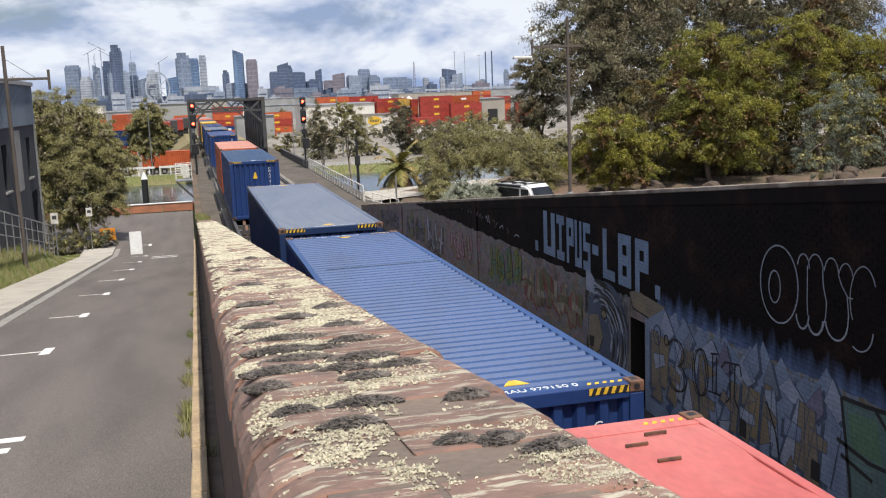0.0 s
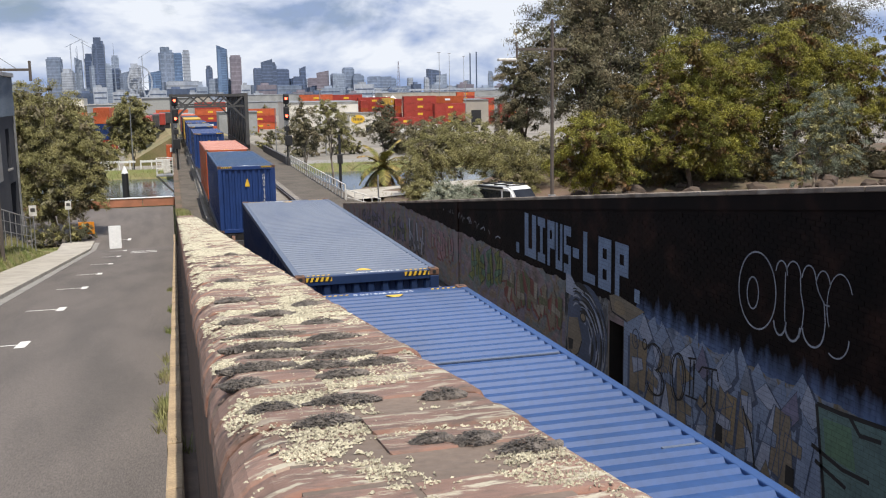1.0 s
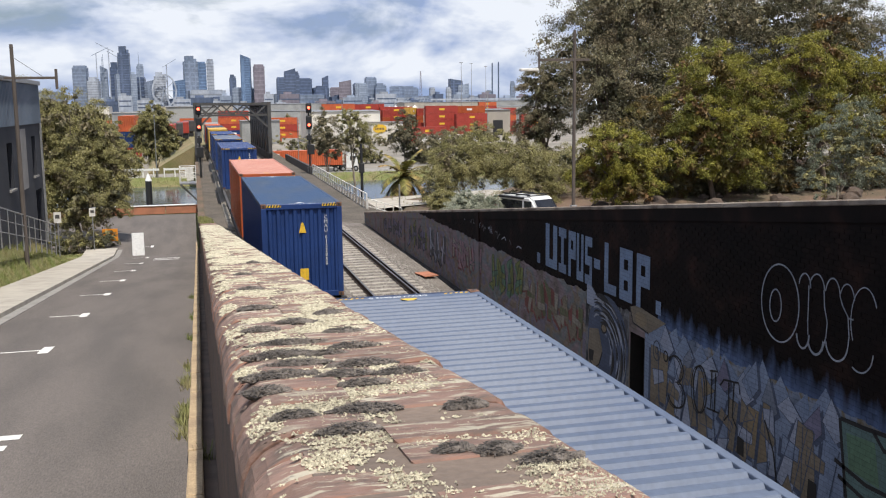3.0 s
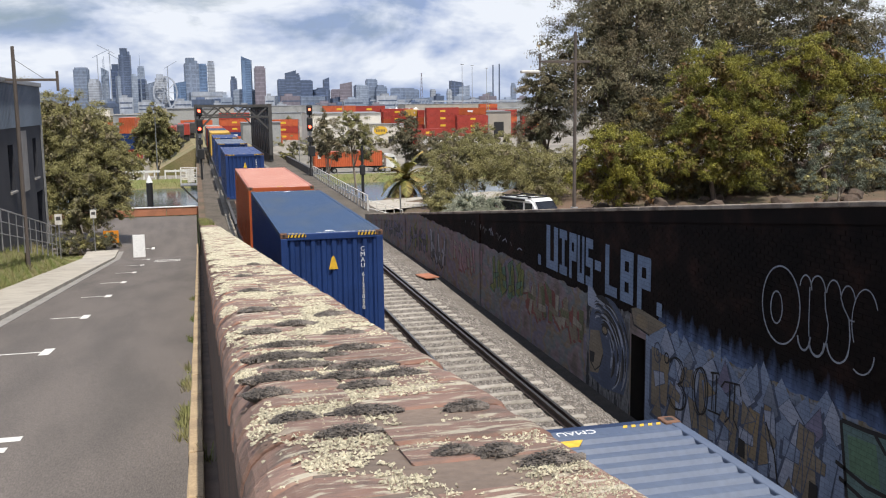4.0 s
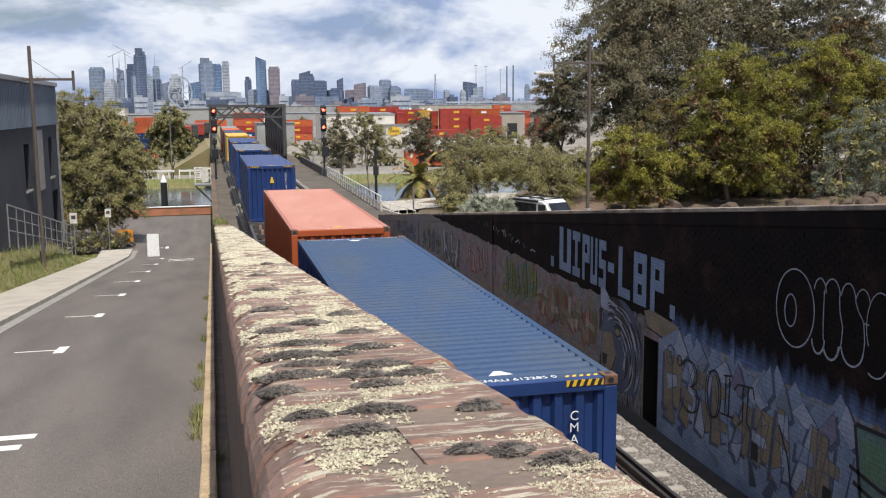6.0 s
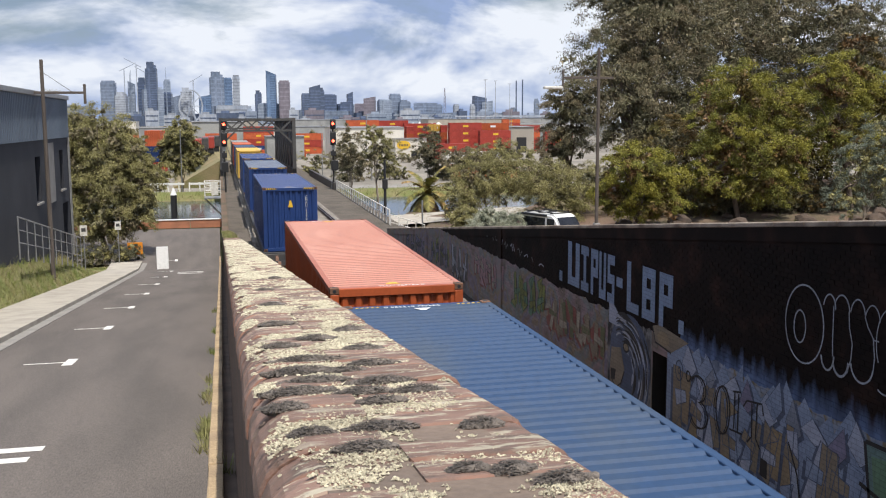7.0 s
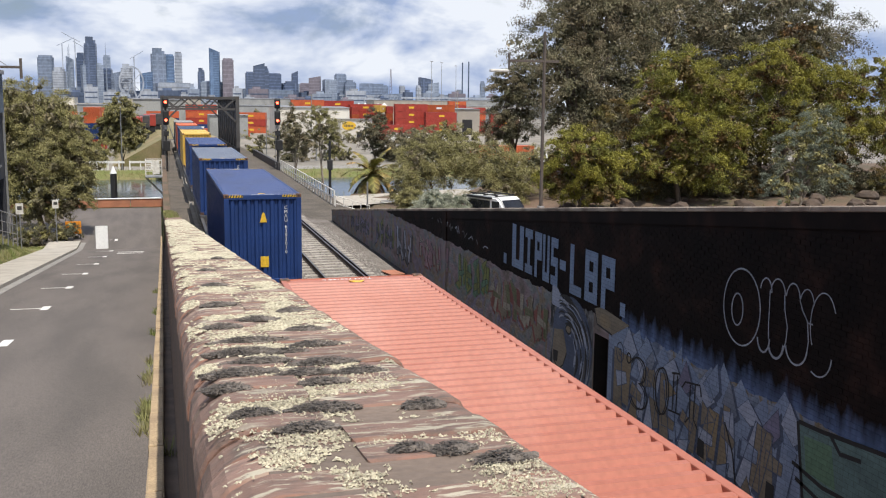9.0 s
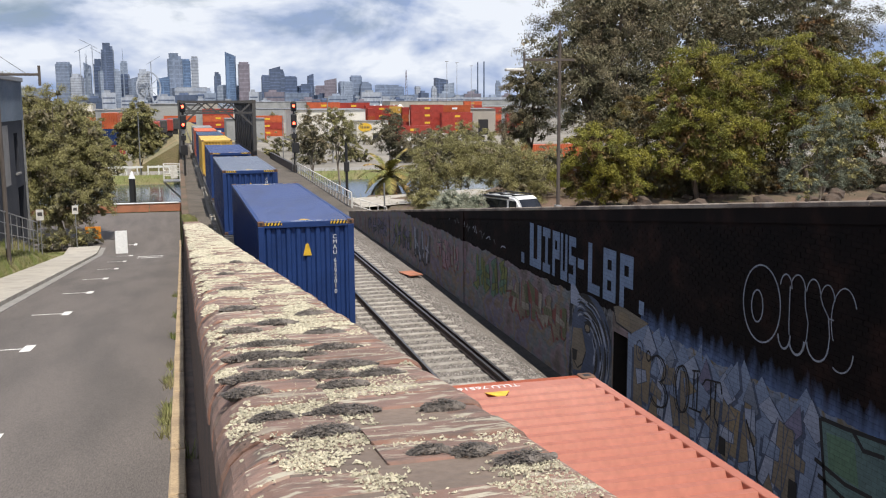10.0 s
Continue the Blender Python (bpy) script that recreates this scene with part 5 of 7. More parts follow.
film("muzzle", [(3.02, .9), (2.45, 1.0), (2.2, .5), (2.5, -.1), (3.0, -.2), (3.12, .3)], G["tan"], face, 1.9)
film("nose", [(3.05, .35), (2.72, .38), (2.78, .1), (3.02, .06)], G["ink"], face, 2.6)
stroke("mouth", [(2.95, .06), (2.7, -.08), (2.4, .1), (2.2, .45)], .04, G["ink"], face, 2.6)
film("eye", arc(2.12, 1.08, .15, .1, 0, 342, 12), G["ochre"], face, 2.9)
stroke("eye_line", arc(2.12, 1.08, .16, .11, 0, 360), .05, G["ink"], face, 3.1)
lint = tagged(new("lintel_mural"), "ochre painted patch above the recess", "graffiti")
film("patch", [(.66, 1.92), (.3, 2.02), (-1.1, 1.9), (-.6, 1.66), (-.29, 1.5), (.5, 1.56)], G["tan"], lint, 1.6)
film("mark", arc(.1, 1.74, .3, .16, 0, 342, 12), G["ochre"], lint, 1.9)
stroke("outline", [(.66, 1.92), (.5, 1.58), (-.3, 1.5)], .04, G["ink"], lint, 2.4)
# older pieces further along
for nm, lb, ya, yb, za, zb_, cnt, cols, sh_, ln_, sd_ in (
        ("red_scrawl_graffiti", "faded red and cream graffiti on pale brick", 7.9, 3.4, .35, 1.5, 5, ("cream", "tan", "olive"), "red", "tan", 41),
        ("yellow_green_graffiti", "lime green graffiti letters with dark outlines", 11.4, 8.2, .5, 1.68, 4, ("lime", "lime", "green"), "green", "ink", 42),
        ("pink_white_graffiti", "faded pink and cream graffiti piece with red outline", 16.7, 12.6, .55, 1.6, 5, ("cream", "pink", "pink"), "red", "slate", 43),
        ("pale_bubble_graffiti", "tall pale grey letters with dark outline", 20.4, 17.7, .1, 1.5, 3, ("white", "grey"), "ink", "slate", 44),
        ("violet_graffiti", "dull violet and green graffiti piece", 24.6, 20.9, .2, 1.2, 4, ("violet", "lime", "grey"), "slate", "ink", 45),
        ("grey_scrawl_graffiti", "old grey graffiti near the low end of the wall", 31.0, 25.9, .1, .9, 4, ("grey", "violet"), "slate", "ink", 46)):
    gr = tagged(new(nm), lb, "graffiti")
    burner(gr, ya, yb, za, zb_, cnt, cols, sh_, ln_, sd_, 0.24)
for ya, za, rr_, col in ((4.0, .95, .42, "red"), (6.0, 1.15, .5, "red"), (7.6, .6, .4, "red")):
    film("old_field", [(ya + rr_ * 1.3 * math.cos(a), za + .6 * rr_ * math.sin(a)) for a in [0.3 + 0.9 * j for j in range(7)]], G[col], tagged(new("paint_patch"), "faded brick-red paint patch under old graffiti", "graffiti", "old paint patches"), .5)
scr = tagged(new("scrawl_graffiti"), "small pale scrawled tags on dark brick", "graffiti")
for i in range(9):
    yc = 8.6 + i * .75
    zc = 2.12 + rr.uniform(-.05, .08) + .02 * i
    stroke("scrawl", [(yc + .25 - .11 * j + rr.uniform(-.03, .03), zc + rr.uniform(0, .26)) for j in range(rr.choice((3, 5, 6)))], rr.uniform(.03, .06), G["grey" if i % 2 else "white"], scr, 2)


# ---- vegetation ----
def leaf_mat(name, c, second, vary=0.45):
    m = mat(name, c, 0.6, second=second, scale=0.45, spread=(0.4, 0.62), fine=3, fine_amount=0.2, vary=vary, island=True, spec=0.3)
    m.node_tree.nodes["Principled BSDF"].inputs["Subsurface Weight"].default_value = 0.0
    return m


LEAF = {"olive": leaf_mat("olive_gum_leaves", (0.165, 0.155, 0.088), (0.19, 0.155, 0.095)), "dark": leaf_mat("dark_gum_leaves", (0.10, 0.10, 0.056), (0.135, 0.112, 0.068)),
        "lime": leaf_mat("yellow_green_wattle_leaves", (0.235, 0.215, 0.032), (0.15, 0.155, 0.032)), "rust": leaf_mat("rusty_wattle_leaves", (0.12, 0.11, 0.03), (0.15, 0.085, 0.035)),
        "silver": leaf_mat("grey_green_gum_leaves", (0.17, 0.19, 0.14), (0.12, 0.14, 0.095)), "green": leaf_mat("mid_green_leaves", (0.27, 0.245, 0.105), (0.215, 0.2, 0.08)),
        "grey": leaf_mat("silver_saltbush_leaves", (0.36, 0.375, 0.29), (0.25, 0.265, 0.19)), "frond": leaf_mat("palm_fronds", (0.15, 0.15, 0.04), (0.30, 0.19, 0.06))}


def leaf_cloud(rng, lobes, clumps, leaves, size, slim=0.34, droop=0.45, shell=0.62, clump_r=0.2):
    """Leaves as small blades on rounded clumps; lobes are (x, y, z, rx, ry, rz)."""
    out = []
    vol = np.array([l[3] * l[4] * l[5] for l in lobes]) ** 0.7
    for li, (x, y, z, rx, ry_, rz) in enumerate(lobes):
        nc = max(4, int(clumps * vol[li] / vol.sum()))
        d = rng.normal(size=(nc, 3)); d /= np.linalg.norm(d, axis=1)[:, None]
        rad = (shell + (1 - shell) * rng.random(nc) ** 0.6) * (1 + 0.14 * rng.normal(size=nc))
        cc = d * rad[:, None] * np.array([rx, ry_, rz]) + np.array([x, y, z])
        cr = clump_r * (rx * ry_ * rz) ** (1 / 3) * rng.uniform(0.6, 1.5, nc)
        n = nc * leaves
        u = rng.normal(size=(n, 3)); u /= np.linalg.norm(u, axis=1)[:, None]
        u[:, 2] = np.where(u[:, 2] < -0.3, -u[:, 2], u[:, 2])
        axis = d * np.array([1.0, 1.0, 0.35]) + np.array([0, 0, -0.55]) + 0.25 * rng.normal(size=(nc, 3))
        p = np.repeat(cc, leaves, axis=0) + u * (np.repeat(cr, leaves) * (0.25 + 0.75 * rng.random(n)))[:, None] * np.array([1, 1, 0.8])
        p += np.repeat(axis * cr[:, None], leaves, axis=0) * (1.5 * rng.random(n) - 0.4)[:, None]
        nrm = u + 0.75 * rng.normal(size=(n, 3)); nrm /= np.linalg.norm(nrm, axis=1)[:, None]
        a = np.cross(nrm, rng.normal(size=(n, 3))); a[:, 2] -= droop; a /= np.linalg.norm(a, axis=1)[:, None]
        b = np.cross(nrm, a); b /= np.linalg.norm(b, axis=1)[:, None]
        s = size * rng.uniform(0.6, 1.4, n)[:, None]
        a, b = a * s, b * s * slim
        out.append(np.stack([p - b * 0.6, p + b * 0.6, p + a], 1))
    return np.concatenate(out)


def trunk_bm(base, lobes, r0, rng, limbs=5, bend=0.6):
    b2 = bmesh.new()
    b = Vector(base)
    top = max(lobes, key=lambda l: l[2])
    prev = b
    main = Vector((top[0], top[1], top[2]))
    k = 5
    pts = [b.lerp(main, i / k) + Vector((rng.normal() * bend * 0.25, rng.normal() * bend * 0.25, 0)) * (i > 0) for i in range(k + 1)]
    for i in range(k):
        cyl(b2, pts[i], pts[i + 1], r0 * (1 - i / (k + 1.2)), r0 * (1 - (i + 1) / (k + 1.2)), n=8)
    for l in lobes:
        for _ in range(max(1, limbs // len(lobes) + 1)):
            s = pts[1 + int(rng.random() * 3)]
            e = Vector((l[0] + rng.normal() * l[3] * 0.4, l[1] + rng.normal() * l[4] * 0.4, l[2] + rng.uniform(-0.2, 0.5) * l[5]))
            mid = s.lerp(e, 0.5) + Vector((rng.normal() * 0.3, rng.normal() * 0.3, rng.random() * 0.4))
            cyl(b2, s, mid, r0 * 0.42, r0 * 0.27, n=6)
            cyl(b2, mid, e, r0 * 0.27, r0 * 0.08, n=6)
            for _ in range(2):
                cyl(b2, mid, mid + Vector((rng.normal(), rng.normal(), rng.random() + 0.2)) * l[5] * 0.35, r0 * 0.15, r0 * 0.04, n=5)
    return b2


def tree(name, label, category, base, lobes, leaf, seed, r0=0.22, clumps=90, leaves=80, size=0.22, bark="bark", second=None, group="", dense=1.0, **kw):
    r = np.random.default_rng(seed)
    base = (base[0], base[1], land(base[0], base[1]))
    t = thing(name, Matrix.Translation(base), label, category, group)
    off = np.array(base)
    lob = [(l[0] - base[0], l[1] - base[1], l[2] - base[2], *l[3:]) for l in lobes]
    part("trunk", trunk_bm((0, 0, -0.4), lob, r0, r), M[bark], t)
    blades("crown", leaf_cloud(r, lob, int(clumps * 1.7 * dense), int(leaves * 2.3), size * 0.66, **kw), LEAF[leaf], t)
    if second:
        blades("inner_foliage", leaf_cloud(r, [(a, b, c - 0.08 * f, d * 0.8, e * 0.8, f * 0.8) for a, b, c, d, e, f in lob], clumps, int(leaves * 0.48), size * 1.3, shell=0.1, slim=0.6), LEAF[second], t)
    return t


# park trees beyond the retaining wall
tree("gum_tree", "tall dark olive gum tree with sparse branching crown", "tree", (29.5, 54, -0.9), [(29.0, 54, 7.6, 3.6, 4, 4.2), (32.5, 55, 13.5, 4.6, 4.5, 4.4), (29.3, 55, 11.8, 2.6, 3, 3.0), (33.5, 54, 7.5, 3.6, 3.5, 4.0), (31.5, 56, 16.8, 3.8, 4, 3)], "olive", 1, 0.4, 210, 110, 0.24, "bark", "dark")
tree("gum_tree", "tall dark gum tree rising behind the wattles", "tree", (41, 60, -0.6), [(40, 60, 12, 5, 4.5, 5), (44.5, 61, 15.5, 5, 4.5, 4.2), (37.5, 61, 16.5, 4.4, 4, 4), (47, 60, 10, 4, 4, 4)], "dark", 2, 0.42, 190, 100, 0.25, "bark_pale", "olive")
tree("gum_tree", "tall gum tree with pale bare branches against the sky", "tree", (52, 58, -0.4), [(50.5, 58, 15.5, 3.6, 3.5, 4), (55, 59, 12.5, 4.5, 4, 5), (52.5, 58, 8, 4, 3.5, 3.5)], "dark", 3, 0.36, 130, 90, 0.25, "bark_pale", "olive")
tree("gum_tree", "smaller olive gum tree with open crown", "tree", (26.6, 62, -0.9), [(26.2, 62, 8.0, 1.5, 2.0, 1.7), (26.8, 62, 5.4, 1.9, 2.2, 2.2), (25.6, 62, 4.0, 1.3, 1.6, 1.7), (27.8, 62, 8.6, 1.5, 1.6, 1.8)], "olive", 4, 0.24, 110, 80, 0.2, "bark", "dark")
tree("wattle_tree", "rounded yellow-green wattle tree with dense foliage", "tree", (24.6, 41.5, -1.0), [(24.0, 41, 3.4, 2.2, 2.0, 1.7), (26.3, 42, 2.6, 2.0, 2.0, 1.8), (23.0, 41.5, 1.6, 1.5, 1.6, 1.4), (25.3, 41, 0.9, 2.1, 1.8, 1.1)], "lime", 5, 0.14, 120, 100, 0.19, "bark", "rust", clump_r=0.21)
tree("wattle_tree", "large yellow-green wattle tree with rusty seed pods", "tree", (33.5, 44, -0.9), [(33.2, 44, 8.7, 2.6, 2.4, 2.0), (31.4, 44, 6.6, 1.9, 2.0, 1.9), (36.0, 44, 7.6, 2.6, 2.4, 1.9), (33.4, 43.4, 4.6, 3.1, 2.4, 1.8), (36.3, 43.5, 4.4, 2.4, 2.2, 2.2), (31.2, 43.6, 3.0, 2.0, 2.0, 1.8), (34.5, 43, 2.0, 2.8, 2.0, 1.5)], "lime", 6, 0.2, 190, 105, 0.2, "bark", "rust", clump_r=0.21)
tree("wattle_tree", "large spreading yellow-green wattle tree", "tree", (43.5, 45, -0.8), [(41.5, 45, 9.2, 3.2, 2.6, 2.2), (45.5, 45, 7.8, 3.2, 2.6, 2.2), (42.0, 44.4, 5.6, 2.6, 2.2, 1.9), (47.5, 45, 5.2, 2.8, 2.4, 2.0), (49.5, 45, 8.5, 2.6, 2.4, 2.2)], "lime", 7, 0.22, 180, 105, 0.2, "bark", "rust", clump_r=0.21)
tree("gum_tree", "young grey-green gum tree with fine round leaves", "tree", (38.2, 36.5, -0.8), [(39.4, 36.5, 5.0, 1.7, 1.6, 1.8), (38.0, 36.5, 3.6, 1.7, 1.8, 1.8), (39.9, 36.5, 2.4, 2.0, 1.8, 1.5), (36.8, 36.5, 1.4, 1.4, 1.5, 1.2)], "silver", 8, 0.1, 100, 85, 0.14, "bark_pale", "green")
tree("wattle_tree", "dark rusty wattle tree in the shade behind", "tree", (29.5, 47, -0.9), [(29.2, 47, 4.2, 2.2, 2, 2.6), (30.6, 47.5, 1.6, 2.2, 2, 1.6), (38.8, 48, 3.2, 2.6, 2, 2.6), (38.5, 48.5, 7.0, 2.0, 2, 1.8)], "rust", 9, 0.16, 120, 85, 0.2, "bark", "dark")
tree("gum_tree", "dense dark gum filling the gap between wattles", "tree", (45, 52, -0.7), [(44, 52, 3.6, 4.5, 2.5, 3.4), (51, 51, 3.2, 3.6, 2.5, 3.2), (36, 52, 4.0, 4.0, 2.5, 3.6), (48, 52, 11.5, 3.4, 2.6, 3.2)], "dark", 10, 0.26, 170, 85, 0.24, "bark", "rust")
tree("gum_tree", "dark gum tree closing the back of the park", "tree", (36, 68, 0), [(33, 68, 10, 4.5, 3, 5), (37.5, 68, 15, 5, 3, 5), (40, 68, 8, 4.5, 3, 5), (34, 68, 19, 4.5, 3, 4)], "dark", 11, 0.4, 170, 80, 0.3, "bark", "olive")
tree("gum_tree", "tall brownish gum tree at the back of the park", "tree", (50, 67, 0), [(46.5, 67, 18, 5, 3, 4.5), (52, 67, 15, 5.5, 3, 5), (49, 67, 8, 5.5, 3, 5), (56, 67, 9, 5, 3, 6)], "olive", 12, 0.4, 170, 80, 0.3, "bark_pale", "dark")
tree("wattle_tree", "yellow-green wattle tree at the edge of the park", "tree", (55, 47, 0), [(53.5, 47, 5.5, 2.8, 2.4, 2.6), (56, 47, 8.5, 2.8, 2.4, 2.6), (56, 47, 3.0, 2.8, 2.4, 2.0)], "lime", 13, 0.2, 100, 90, 0.2, "bark", "rust", clump_r=0.21)
# bushes nearer the river
bush = [("shrub", "broad olive-green shrub on the river bank", (16.5, 51, -1.0), [(16.2, 51, 2.6, 1.9, 1.7, 1.9), (15.0, 51, 1.5, 1.9, 1.8, 1.9), (18.2, 51.5, 2.2, 2.4, 2, 2.0), (14.2, 50.5, 0.2, 1.4, 1.5, 1.3)], "green", 20), ("shrub", "tall olive shrub beside the van", (21.0, 50, -1.0), [(20.6, 50, 2.0, 2.4, 2, 2.0), (23.2, 50.5, 1.4, 2.2, 2, 2.0), (21.5, 49, 0.2, 2.6, 1.6, 1.2)], "green", 21),
        ("shrub", "low green shrub by the footpath", (13.4, 45, -1.0), [(13.4, 45, -0.2, 1.0, 1.0, 0.9), (14.4, 45.5, -0.3, 0.8, 0.8, 0.7)], "green", 22)]
for nm, lb, bs, lob, lf, sd in bush:
    tree(nm, lb, "shrub", bs, lob, lf, sd, 0.1, 90, 85, 0.15, "bark", "olive", clump_r=0.21, shell=0.3, dense=1.9)
tree("saltbush", "pale silver saltbush beside the path", "shrub", (14.6, 41.5, -1.0), [(14.0, 41.5, 0.0, 1.2, 1.0, 0.95), (15.5, 41.6, -0.1, 1.0, 0.9, 0.8)], "grey", 24, 0.05, 90, 90, 0.1, "bark", "silver", clump_r=0.21, droop=-0.2)
for i in range(13):
    x, y = 27.0 + 2.1 * i, 45.6 + 0.5 * math.sin(i * 1.9)
    z = land(x, y)
    tree("low_shrub", "dense dark shrub under the wattles", "shrub", (x, y, z), [(x, y, z + 1.2, 1.5, 0.9, 1.3), (x + 0.9, y + 0.3, z + 0.7, 1.2, 0.9, 0.9)], ("rust", "dark")[i % 2], 430 + i, 0.05, 45, 45, 0.15, "bark", "dark", group="understorey shrubs", shell=0.2)
for i in range(12):
    x, y = 26.5 + 2.5 * i, 48.5 + 1.6 * math.sin(i * 2.3)
    z = land(x, y)
    tree("low_shrub", "low dark rusty shrub under the trees", "shrub", (x, y, z), [(x, y, z + 0.7, 1.5, 1.0, 0.9), (x + 0.9, y + 0.3, z + 0.4, 1.1, 0.9, 0.6)], ("rust", "dark", "olive")[i % 3], 400 + i, 0.05, 45, 45, 0.17, "bark", "dark", group="understorey shrubs")
# far bank
for i, (bs, lob, lf) in enumerate([((14.6, 112, -2), [(14.2, 112, 3.6, 2.2, 2, 2.2), (15.4, 112, 1.0, 2.0, 2, 1.6), (13.2, 112, 1.2, 1.4, 1.4, 1.4)], "olive"), ((18.2, 113, -2), [(18.4, 113, 3.2, 1.9, 2, 2.4), (19.4, 113, 0.6, 1.6, 1.6, 1.5), (17.2, 113, 5.0, 1.2, 1.2, 1.2)], "green"),
                                    ((25.4, 114, -2), [(25.3, 114, 2.6, 1.9, 2, 2.6), (26.8, 114, 0.2, 1.9, 1.6, 1.4)], "dark"), ((29.5, 112, -2), [(29.2, 112, 1.0, 2.4, 2, 2.2), (32.0, 112, 1.4, 2.2, 2, 2)], "olive"), ((35, 112, -2), [(35, 112, 1.6, 2.8, 2, 2.4), (38.5, 112, 0.8, 2.2, 2, 2.2)], "green")]):
    tree("river_gum", "slender gum tree on the far river bank", "tree", bs, lob, lf, 30 + i, 0.18, 60, 60, 0.26, "bark_pale", "olive", group="far bank gums")
# street-side trees by the river, left of the line
tree("street_tree", "large olive-green bushy tree at the street corner", "tree", (-10.2, 46, -1.9), [(-10.3, 46, 5.5, 2.1, 2, 2.2), (-8.8, 46, 4.5, 1.6, 1.8, 1.6), (-8.1, 45.5, 2.7, 1.4, 1.7, 1.9), (-8.3, 45, 0.9, 1.4, 1.6, 1.6), (-10.4, 45, 2.6, 2.3, 2, 2.4), (-12.4, 46, 5.6, 2, 2, 2.1), (-12.2, 45.5, 2, 1.9, 2, 2.4), (-10.4, 44.6, 0.2, 2.2, 1.5, 1.4)], "green", 50, 0.2, 330, 110, 0.15, "bark", "olive", shell=0.35)
tree("street_tree", "tall green tree behind the corner tree", "tree", (-16, 60, -1.9), [(-15.2, 60, 5.6, 2.6, 2.4, 2.6), (-13.2, 60, 4.0, 2.6, 2.2, 2.6), (-17.5, 60, 4.6, 2.2, 2.2, 2.6), (-11.6, 60, 3.4, 1.8, 2, 2.4)], "green", 51, 0.22, 140, 95, 0.18, "bark", "dark")
tree("street_tree", "low dark shrub at the footpath edge", "shrub", (-9.6, 41, -1.7), [(-9.4, 41.4, -1.3, 1.1, 0.7, 0.6), (-10.8, 41, -1.2, 1.0, 0.7, 0.6), (-8.5, 42.4, -1.3, 0.8, 0.7, 0.6)], "dark", 52, 0.06, 60, 70, 0.11, "bark", "green")
tree("bank_tree", "dark green tree on the far bank", "tree", (-9.0, 140, -1.8), [(-8.8, 140, 4.5, 2.3, 2.4, 2.7), (-7.2, 140, 1.6, 1.8, 2, 2.2), (-10.6, 140, 2.2, 1.8, 2, 2.5), (-8.8, 139, 0.2, 2.6, 2, 1.8)], "green", 53, 0.2, 200, 70, 0.36, "bark", "dark", shell=0.25)
tree("bank_tree", "low green tree beside the railway bank", "tree", (-14.2, 136, -3.0), [(-15.2, 136, -0.6, 2.8, 2, 2.4), (-12.6, 136, -1.6, 2.2, 2, 1.9), (-17.6, 136, 0.2, 2.4, 2, 2.6)], "green", 55, 0.15, 150, 60, 0.36, "bark", "dark", shell=0.25)
tree("bank_tree", "broad green tree by the container yard", "tree", (-19, 132, -1.8), [(-18, 132, 3.8, 3.0, 2.4, 3.0), (-21.5, 132, 4.2, 3.0, 2.4, 3.2), (-15.4, 133, 1.6, 2.2, 2.2, 2.4)], "green", 54, 0.2, 150, 70, 0.28, "bark", "olive")


def palm(x, y, z):
    p = thing("palm_tree", pose(x, y, z), "short date palm with arching fronds and dead skirt", "palm")
    b2 = bmesh.new()
    for i in range(9):
        cyl(b2, (0, 0, -0.2 + i * 0.2), (0, 0, 0.02 + i * 0.2), 0.24 + 0.03 * (i % 2), 0.2 + 0.02 * (i % 2), n=9)
    part("trunk", b2, M["bark"], p)
    r = np.random.default_rng(77)
    for k in range(30):
        az, el = k * 2.4, 75 - k * 4.2
        qs = []
        L = r.uniform(2.5, 3.1)
        pt = np.array([0, 0, 1.7]); d = np.array([math.cos(az) * math.cos(math.radians(el)), math.sin(az) * math.cos(math.radians(el)), math.sin(math.radians(el))])
        side = np.array([-math.sin(az), math.cos(az), 0])
        for s in range(16):
            step = L / 16
            nx = pt + d * step
            qs.append([pt - side * 0.02, pt + side * 0.02, nx + side * 0.015, nx - side * 0.015])
            ll = 0.62 * math.sin((s + 1.5) / 17.5 * 3.14) + 0.08
            for sg in (-1, 1):
                tip = pt + side * sg * ll * 0.8 + d * ll * 0.6 - np.array([0, 0, 0.12])
                qs.append([pt, pt + d * 0.2, tip + d * 0.08, tip])
            pt = nx; d = d - np.array([0, 0, 0.1]); d /= np.linalg.norm(d)
        quads("frond", np.array(qs), LEAF["frond"] if k < 22 else LEAF["rust"], p)
    return p


palm(14.2, 62, -1.3)

# grass: verge tussocks, bank edge and weeds at the kerb
r = np.random.default_rng(5)


def tufts(name, label, pts, h, per, material):
    qs = []
    for x, y, z in pts:
        for _ in range(per):
            a = r.uniform(0, 6.28); q = r.uniform(0, 0.09)
            b0 = np.array([x + q * math.cos(a), y + q * math.sin(a), z - 0.02])
            tip = b0 + np.array([r.normal() * 0.35, r.normal() * 0.35, 1.0]) * h * r.uniform(0.5, 1.3)
            w = np.array([-math.sin(a), math.cos(a), 0]) * 0.007
            qs.append([b0 - w, b0 + w, tip + w * 0.3, tip - w * 0.3])
    return tagged(quads(name, np.array(qs), material), label, "grass", kind="stuff")


